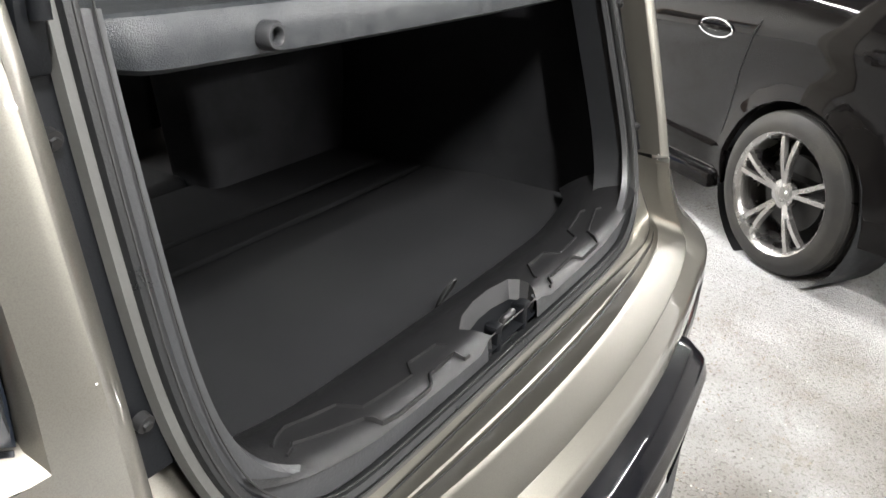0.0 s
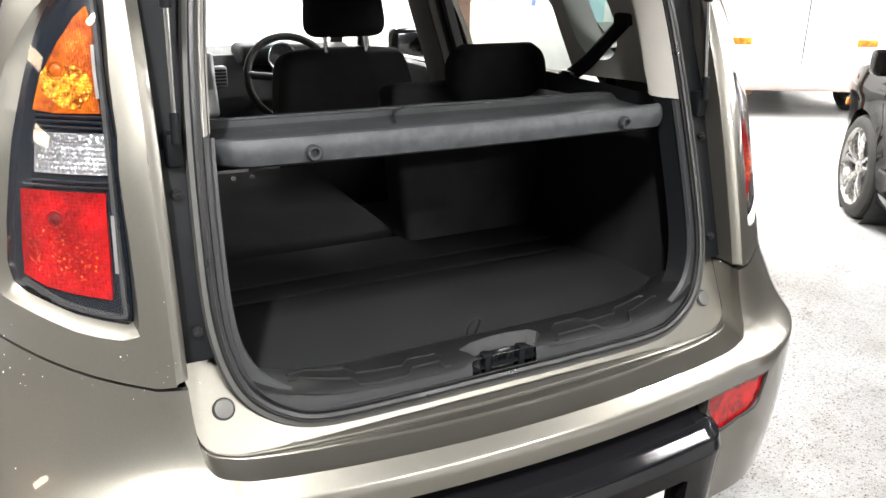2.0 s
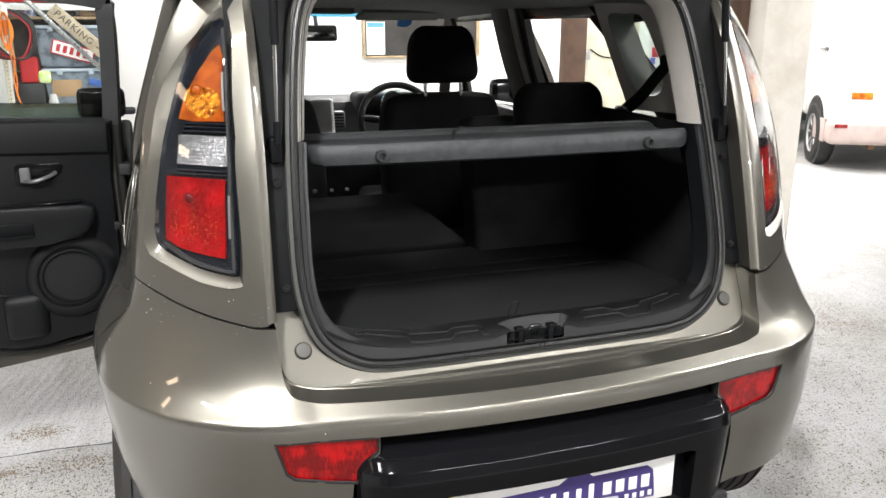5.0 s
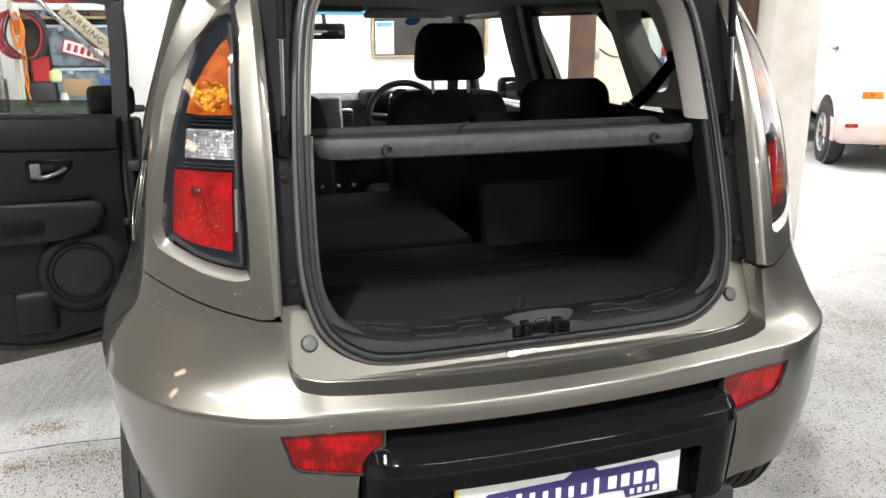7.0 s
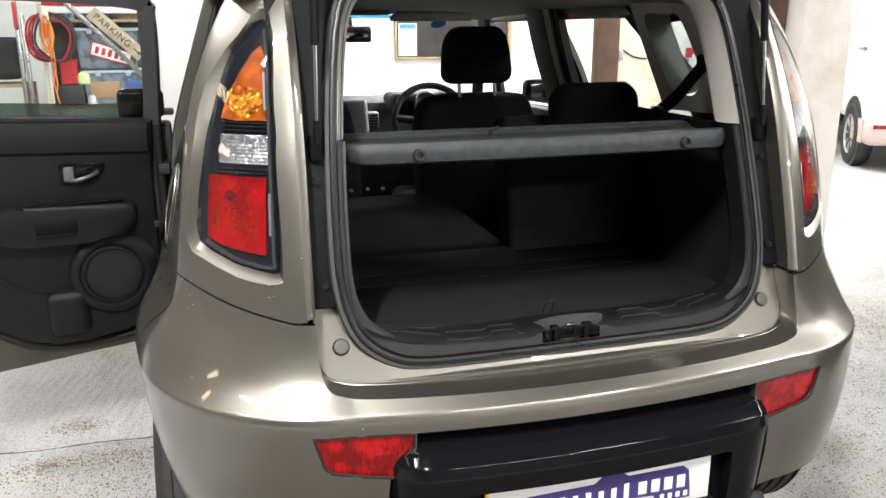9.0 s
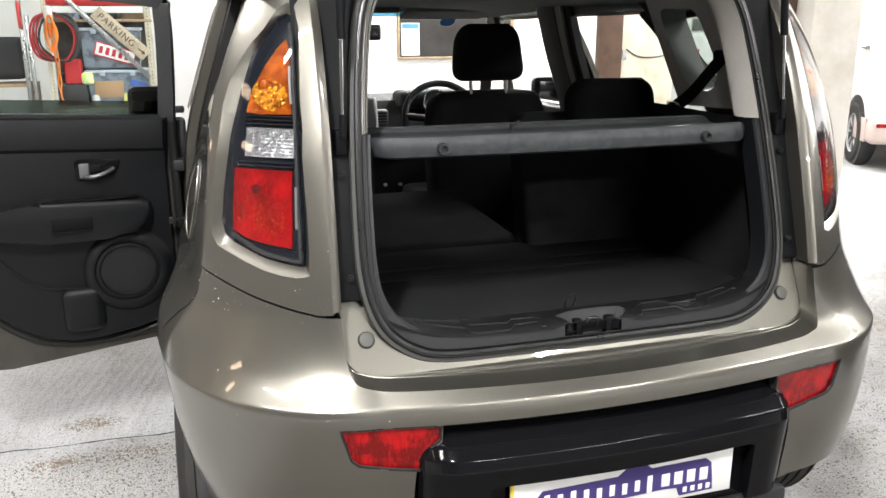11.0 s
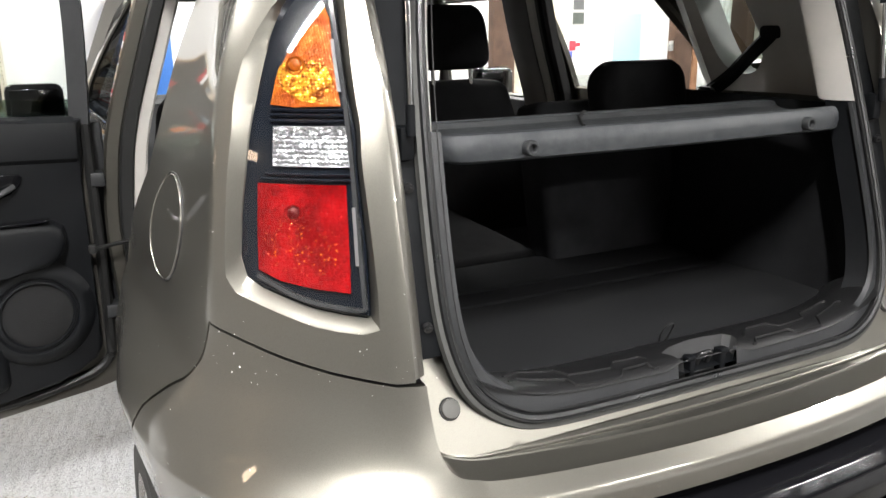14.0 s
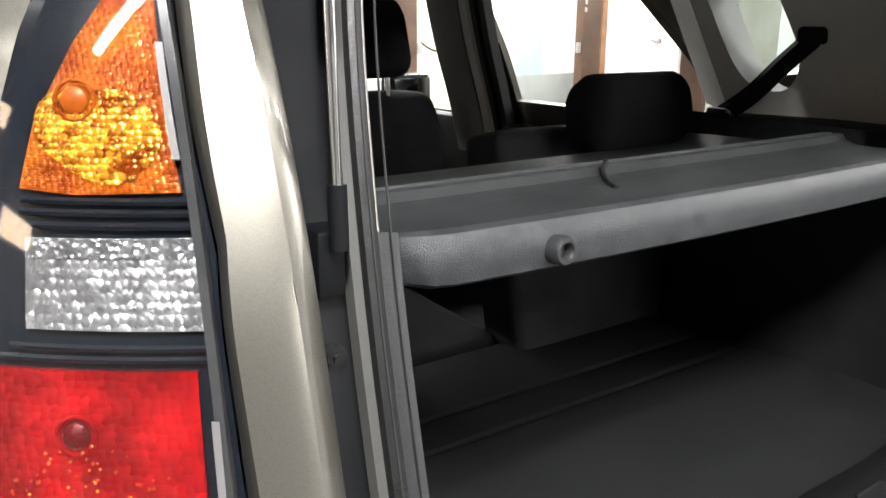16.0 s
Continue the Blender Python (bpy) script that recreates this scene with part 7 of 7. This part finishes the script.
for x, z, w, h, lb in ((-1.50, 0.694, 0.58, 0.31, "clear blue storage box with packets inside"), (-1.54, 1.046, 0.56, 0.36, "clear storage box stacked on another")):
    t = thing("storage_box", lb, "box", pose(x, 7.60, z), "stacked storage boxes")
    bm = bmesh.new()
    v = [bm.verts.new((sx * w / 2 * f, sy * 0.19 * f, zz)) for zz, f in ((0, 0.90), (h, 1.0)) for sx, sy in ((-1, -1), (1, -1), (1, 1), (-1, 1))]
    for q in ((0, 1, 2, 3), (4, 5, 6, 7), (0, 1, 5, 4), (1, 2, 6, 5), (2, 3, 7, 6), (3, 0, 4, 7)):
        bm.faces.new([v[i] for i in q])
    bmesh.ops.bevel(bm, geom=list(bm.edges), offset=0.015, segments=2, affect="EDGES")
    part("tub", bm, BOXP, t, "", "fix")
    bm = bmesh.new()
    box(bm, (0, 0, h + 0.012), (w + 0.02, 0.40, 0.03), 0.008)
    part("lid", bm, LIDP, t)
    for sx in (-0.14, 0.14):
        bm = bmesh.new()
        box(bm, (sx, -0.205, h - 0.005), (0.05, 0.014, 0.05), 0.004)
        part("clip", bm, LIDP, t)
    if h < 0.33:
        bm = bmesh.new()
        box(bm, (-0.09, -0.186, 0.15), (0.27, 0.012, 0.16), 0.003)
        part("cardboard_panel", bm, mat("cardboard", (0.42, 0.27, 0.15), 0.8, vary=0.2), t)
        bm = bmesh.new()
        box(bm, (0.19, -0.187, 0.19), (0.16, 0.012, 0.07), 0.003, m=pose(0, 0, 0, 0, 18))
        part("blue_packet", bm, mat("packet_blue", (0.06, 0.14, 0.45), 0.4, vary=0.3, vscale=30), t)
        bm = bmesh.new()
        box(bm, (0.06, -0.186, 0.06), (0.05, 0.012, 0.10), 0.003)
        part("yellow_packet", bm, mat("packet_yellow", (0.70, 0.66, 0.25), 0.5), t)
# red trade plate, its number as plain bars
t = thing("trade_plate", "white plate with red bars leaning on a storage box", "plate", Matrix.Translation((-1.50, 7.385, 1.19)) @ pose(0, 0, 0, -4, 17))
bm = bmesh.new()
box(bm, (0, 0, 0), (0.38, 0.008, 0.135), 0.002)
part("plate_border", bm, mat("plate_red", (0.50, 0.02, 0.03), 0.4), t)
bm = bmesh.new()
box(bm, (0, -0.003, 0), (0.355, 0.006, 0.112), 0.002)
part("plate_face", bm, WHITEPRINT, t)
for k in range(5):
    bm = bmesh.new()
    box(bm, (-0.13 + 0.06 * k, -0.0065, 0), (0.034, 0.003, 0.07), 0.0005)
    part("plate_bar", bm, mat("bar_red", (0.50, 0.02, 0.03), 0.4), t)
# grey bar and the PARKING board leaning across the rack
bm = bmesh.new()
a, b = Vector((-1.88, 7.355, 1.70)), Vector((-1.20, 7.355, 0.955))
box(bm, (a + b) / 2, ((b - a).length, 0.02, 0.045), 0.004, m=(b - a).to_track_quat("X", "Z").to_matrix().to_4x4())
loose("steel_bar", bm, STEEL, "grey steel bar leaning across the rack", "bar")
ang_s = math.atan2(1.19 - 1.56, -1.235 + 1.615)
SGN = Matrix.Translation((-1.425, 7.335, 1.375)) @ Matrix.Rotation(-ang_s, 4, "Y")
t = thing("parking_board", "pale wooden board lettered PARKING with an arrow", "sign", SGN)
bm = bmesh.new()
box(bm, (0, 0, 0), (0.60, 0.018, 0.13), 0.003)
part("board", bm, mat("pale_board", (0.55, 0.46, 0.34), 0.7, bump=0.2, bscale=50, vary=0.3, vscale=9), t)
txt = bpy.data.curves.new("parking_text", "FONT")
txt.body, txt.size, txt.extrude, txt.align_x, txt.align_y, txt.space_character = "PARKING", 0.088, 0.001, "CENTER", "CENTER", 1.15
tob = new("parking_text", txt)
me = bpy.data.meshes.new_from_object(tob)
bpy.data.objects.remove(tob)
tob = new("lettering", me)
me.materials.append(mat("stencil_ink", (0.06, 0.05, 0.045), 0.8, vary=0.3, vscale=60))
tob.parent = t
tob.matrix_local = Matrix.Translation((-0.05, -0.0105, 0.0)) @ pose(0, 0, 0, 90)
bm = bmesh.new()
prism(bm, [(0.20, -0.006), (0.25, -0.006), (0.25, -0.022), (0.285, 0.0), (0.25, 0.022), (0.25, 0.006), (0.20, 0.006)], pose(0, -0.0095, 0, 90), 0.001)
part("arrow", bm, BROWN, t, "", "fix")
# jump leads, inspection lamp, bag, tray, vest, can, holdall and bars
for mt, off, lb in ((mat("red_cable", (0.42, 0.02, 0.025), 0.5), 0.0, "coiled red jump lead hung on the rack"), (mat("black_cable", (0.02, 0.02, 0.022), 0.5), 0.03, "coiled black jump lead hung on the rack")):
    bm = bmesh.new()
    for k in range(3):
        tube(bm, [(-2.03 + off + (0.20 - 0.015 * k) * math.cos(a) + 0.01 * k, 7.345 - 0.012 * k - off * 0.3, 1.345 + (0.235 - 0.012 * k) * math.sin(a) + 0.02 * math.sin(3 * a + k)) for a in np.linspace(0, 2 * math.pi, 40, endpoint=False)], 0.011, 6, True, up=(0, 1, 0.01))
    loose("jump_lead", bm, mt, lb, "cable", "jump leads")
t = thing("inspection_lamp", "caged inspection lamp with an orange cord", "lamp", pose(-2.045, 7.31, 1.50))
bm = bmesh.new()
lathe(bm, [(0.0001, 0.13), (0.03, 0.12), (0.042, 0.08), (0.04, 0.02), (0.028, -0.02), (0.0001, -0.02)], 16, Matrix())
part("lamp_cage", bm, mat("frosted_cage", (0.62, 0.62, 0.58), 0.3, coat=0.5), t, "", "fix")
ORG = mat("orange_plastic", (0.85, 0.22, 0.02), 0.45, vary=0.15)
bm = bmesh.new()
lathe(bm, [(0.0001, -0.02), (0.03, -0.02), (0.034, -0.06), (0.022, -0.10), (0.02, -0.16), (0.0001, -0.16)], 16, Matrix())
part("lamp_handle", bm, ORG, t, "", "fix")
bm = bmesh.new()
for k in range(6):
    tube(bm, [(0.01 + (0.055 - 0.004 * k) * math.cos(a), -0.02 - 0.006 * k, -0.12 + (0.12 + 0.01 * k) * math.sin(a)) for a in np.linspace(0, 2 * math.pi, 26, endpoint=False)], 0.006, 6, True, up=(0, 1, 0.01))
tube(bm, spline([(0.0, -0.02, -0.16), (0.02, -0.02, -0.35), (0.045, -0.02, -0.55), (0.03, -0.02, -0.70), (0.06, -0.02, -0.805)], 6), 0.006, 6)
tube(bm, spline([(0.02, -0.03, -0.18), (0.05, -0.03, -0.38), (0.02, -0.03, -0.58), (0.055, -0.03, -0.80)], 6), 0.006, 6)
part("lamp_cord", bm, ORG, t, "", "fix")
bm = bmesh.new()
cushion(bm, (-1.90, 7.45, 1.02), (0.16, 0.14, 0.24), 0.03)
loose("red_bag", bm, mat("red_cloth", (0.50, 0.02, 0.025), 0.7, bump=0.4, bscale=40), "red cloth bag standing in a tray", "bag")
bm = bmesh.new()
box(bm, (-1.92, 7.55, 0.80), (0.27, 0.36, 0.20), 0.02)
loose("black_tray", bm, BLACKPLASTIC, "black plastic tray on the shelf", "tray")
bm = bmesh.new()
cushion(bm, (-1.775, 7.42, 0.955), (0.11, 0.12, 0.12), 0.04)
loose("vest", bm, mat("hi_vis", (0.55, 0.80, 0.08), 0.6, bump=0.5, bscale=30, vary=0.4, vcolor=(0.7, 0.7, 0.7), vscale=14), "folded yellow high visibility vest", "vest")
bm = bmesh.new()
lathe(bm, [(0.0001, 0.0), (0.062, 0.0), (0.065, 0.01), (0.065, 0.13), (0.05, 0.15), (0.0001, 0.15)], 24, pose(-1.86, 7.48, 1.5125))
loose("oil_can", bm, mat("blue_can", (0.05, 0.12, 0.35), 0.35, vary=0.5, vscale=20, vcolor=(0.6, 0.6, 0.6)), "blue and white oil can on the shelf", "can")
for x, y, z, w, d, h, c, lb in ((-1.98, 7.70, 0.694, 0.18, 0.20, 0.30, (0.03, 0.03, 0.035), "black plastic oil drum on the shelf"), (-1.30, 7.55, 1.5125, 0.22, 0.25, 0.14, (0.30, 0.20, 0.12), "small brown cardboard carton"),
                               (-1.60, 7.60, 1.5125, 0.26, 0.26, 0.10, (0.10, 0.11, 0.13), "grey parts tray on the top shelf"), (-2.0, 7.50, 1.5125, 0.10, 0.12, 0.17, (0.45, 0.45, 0.43), "white plastic bottle on the shelf")):
    bm = bmesh.new()
    cushion(bm, (x, y, z + h / 2), (w, d, h), 0.02)
    loose("shelf_item", bm, mat("item", c, 0.5, vary=0.35, vscale=14), lb, "container")
bm = bmesh.new()
lathe(bm, [(0.0001, 0.0), (0.04, 0.0), (0.045, 0.02), (0.03, 0.09), (0.02, 0.10), (0.0001, 0.10)], 14, pose(-1.72, 7.40, 0.694))
loose("clear_bag", bm, mat("clear_film", (0.5, 0.5, 0.5), 0.2, bump=0.8, bscale=40), "crumpled clear plastic bag", "bag")
bm = bmesh.new()
cushion(bm, (-2.50, 7.62, 1.15), (0.34, 0.30, 0.40), 0.09)
loose("holdall", bm, mat("black_cloth", (0.02, 0.02, 0.022), 0.85, bump=0.5, bscale=30), "black cloth holdall on a low shelf", "bag")
bm = bmesh.new()
box(bm, (-2.55, 7.62, 0.9), (0.55, 0.44, 0.03), 0.004)
for x in (-2.80, -2.30):
    for y in (7.44, 7.80):
        box(bm, (x, y, 0.45), (0.05, 0.05, 0.90), 0.004)
loose("low_bench", bm, WOOD, "low wooden bench against the wall", "bench")
for x, h in ((-2.30, 1.75), (-2.245, 1.55)):
    bm = bmesh.new()
    box(bm, (x, 7.36, h / 2), (0.035, 0.035, h), 0.004, m=pose(0, 0, 0, -2))
    loose("upright_bar", bm, STEEL, "grey metal bar standing by the rack", "bar", "standing bars")
bm = bmesh.new()
box(bm, (-2.30, 7.335, 1.55), (0.03, 0.03, 0.24), 0.006)
loose("red_tool", bm, mat("red_enamel_tool", (0.5, 0.03, 0.02), 0.45), "red hand tool hooked on a bar", "tool")

# ---- far wall: window board, papers, posts, cabinet ----
t = thing("glazed_board", "dark glazed notice board in a brown frame", "board", pose(2.45, 8.79, 1.46))
bm = bmesh.new()
box(bm, (0, -0.012, 0), (1.46, 0.02, 0.82), 0.002)
part("pane", bm, mat("dim_pane", (0.055, 0.05, 0.048), 0.2, vary=0.3, vscale=2), t)
for c, s in (((0, -0.02, -0.415), (1.53, 0.05, 0.025)), ((0, -0.02, 0.425), (1.56, 0.05, 0.05)), ((-0.755, -0.02, 0), (0.025, 0.05, 0.80)), ((0.755, -0.02, 0), (0.05, 0.05, 0.80))):
    bm = bmesh.new()
    box(bm, c, s, 0.006)
    part("frame_rail", bm, WOOD, t)


def paper(x0, x1, z0, z1, color, label, bars=(), y=8.792):
    t = thing("poster", label, "poster", pose((x0 + x1) / 2, y, (z0 + z1) / 2), "papers on the far wall")
    bm = bmesh.new()
    box(bm, (0, 0, 0), (x1 - x0, 0.004, z1 - z0))
    part("sheet", bm, mat("paper", color, 0.6, vary=0.1), t, "", False)
    for bx, bz, bw, bh, bc in bars:
        bm = bmesh.new()
        box(bm, (bx * (x1 - x0), -0.0035, bz * (z1 - z0)), (bw * (x1 - x0), 0.003, bh * (z1 - z0)))
        part("printed_block", bm, mat("print", bc, 0.6, vary=0.3, vscale=12), t, "", False)
    return t


paper(1.73, 1.965, 1.075, 1.47, (0.72, 0.74, 0.76), "pale notice with a blue heading", ((0, 0.40, 0.9, 0.14, (0.10, 0.30, 0.55)), (0, -0.05, 0.62, 0.36, (0.55, 0.56, 0.57))), 8.765)
paper(5.07, 5.29, 1.29, 1.66, (0.70, 0.69, 0.66), "calendar with a dark picture", ((0, 0.25, 1.0, 0.46, (0.16, 0.15, 0.16)), (0.05, 0.16, 0.25, 0.5, (0.5, 0.5, 0.52))))
paper(5.42, 5.65, 1.51, 1.72, (0.12, 0.16, 0.35), "colour picture on the wall", ((0, 0.15, 0.8, 0.4, (0.55, 0.35, 0.10)),))
paper(5.88, 6.10, 1.33, 1.74, (0.45, 0.44, 0.42), "strip of dark photographs", ((0, 0.22, 0.8, 0.38, (0.10, 0.10, 0.10)), (0, -0.25, 0.85, 0.38, (0.08, 0.09, 0.08))))
paper(5.81, 6.08, 0.83, 1.28, (0.74, 0.72, 0.72), "notice with red and blue print", ((-0.15, 0.02, 0.4, 0.3, (0.5, 0.05, 0.07)), (-0.28, -0.25, 0.3, 0.2, (0.12, 0.15, 0.5)), (0.2, 0.05, 0.3, 0.12, (0.5, 0.05, 0.07))))
paper(6.62, 7.12, 0.45, 1.50, (0.42, 0.62, 0.68), "pale blue sheet on the wall")
bm = bmesh.new()
box(bm, (6.75, 8.786, 0.33), (5.3, 0.012, 0.66), 0.002)
tagged(part("wall_dado", bm, mat("dado_paint", (0.36, 0.37, 0.35), 0.6, 0, 0, 0.2, 40, 0.15, 3), None, "", "fix"), "grey green painted band along the wall foot", "trim", kind="structure")
bm = bmesh.new()
tube(bm, [(4.98, 8.77, 0.0), (4.98, 8.77, 4.3)], 0.016, 8)
tagged(part("conduit", bm, WHITEPLATE, None, "", "fix"), "white conduit up the wall", "pipe")
for x, y, w, lb in ((3.61, 6.9, 0.27, "brown timber door post"), (5.76, 6.5, 0.27, "brown timber post with a steel catch")):
    bm = bmesh.new()
    box(bm, (x, y, 2.2), (w, 0.12, 4.4), 0.01)
    po = tagged(part("door_post", bm, BROWN, None, "", "fix"), lb, "post", "timber posts")
    bm = bmesh.new()
    box(bm, (x + w / 2 + 0.035 if x < 5 else x - w / 2 - 0.03, y - 0.03, 1.12), (0.06, 0.03, 0.11), 0.006)
    part("catch", bm, STEEL, po)
    if x > 5:
        for z in (1.52, 1.60, 1.86):
            bm = bmesh.new()
            box(bm, (x - 0.11, y - 0.064, z), (0.03, 0.012, 0.045), 0.003)
            part("catch_plate", bm, STEEL, po)
bm = bmesh.new()
box(bm, (6.02, 6.56, 2.2), (0.09, 0.10, 4.4), 0.008)
tagged(part("door_jamb", bm, mat("orange_timber", (0.34, 0.17, 0.09), 0.5, bump=0.2, bscale=40, vary=0.3, vscale=6), None, "", "fix"), "orange brown timber jamb beside the door post", "post")
bm = bmesh.new()
box(bm, (4.12, 7.0, 1.3), (0.70, 0.10, 2.6), 0.01)
t = tagged(part("cream_panel", bm, CREAM, None, "", "fix"), "cream painted door panel with a loose cable", "panel")
bm = bmesh.new()
tube(bm, spline([(3.85, 6.94, 1.18), (4.0, 6.935, 1.10), (4.2, 6.935, 1.09), (4.4, 6.94, 1.12)], 6), 0.008, 6)
part("loose_cable", bm, RUBBERDARK, t, "", "fix")
bm = bmesh.new()
box(bm, (0.15, 8.55, 0.85), (0.55, 0.40, 1.70), 0.015)
t = tagged(part("blue_cabinet", bm, mat("blue_steel", (0.03, 0.12, 0.38), 0.4, vary=0.2), None, "", "fix"), "blue steel cabinet against the wall", "cabinet")
bm = bmesh.new()
box(bm, (0.15, 8.345, 0.85), (0.006, 0.012, 1.62), 0.001)
part("door_gap", bm, RUBBERDARK, t)
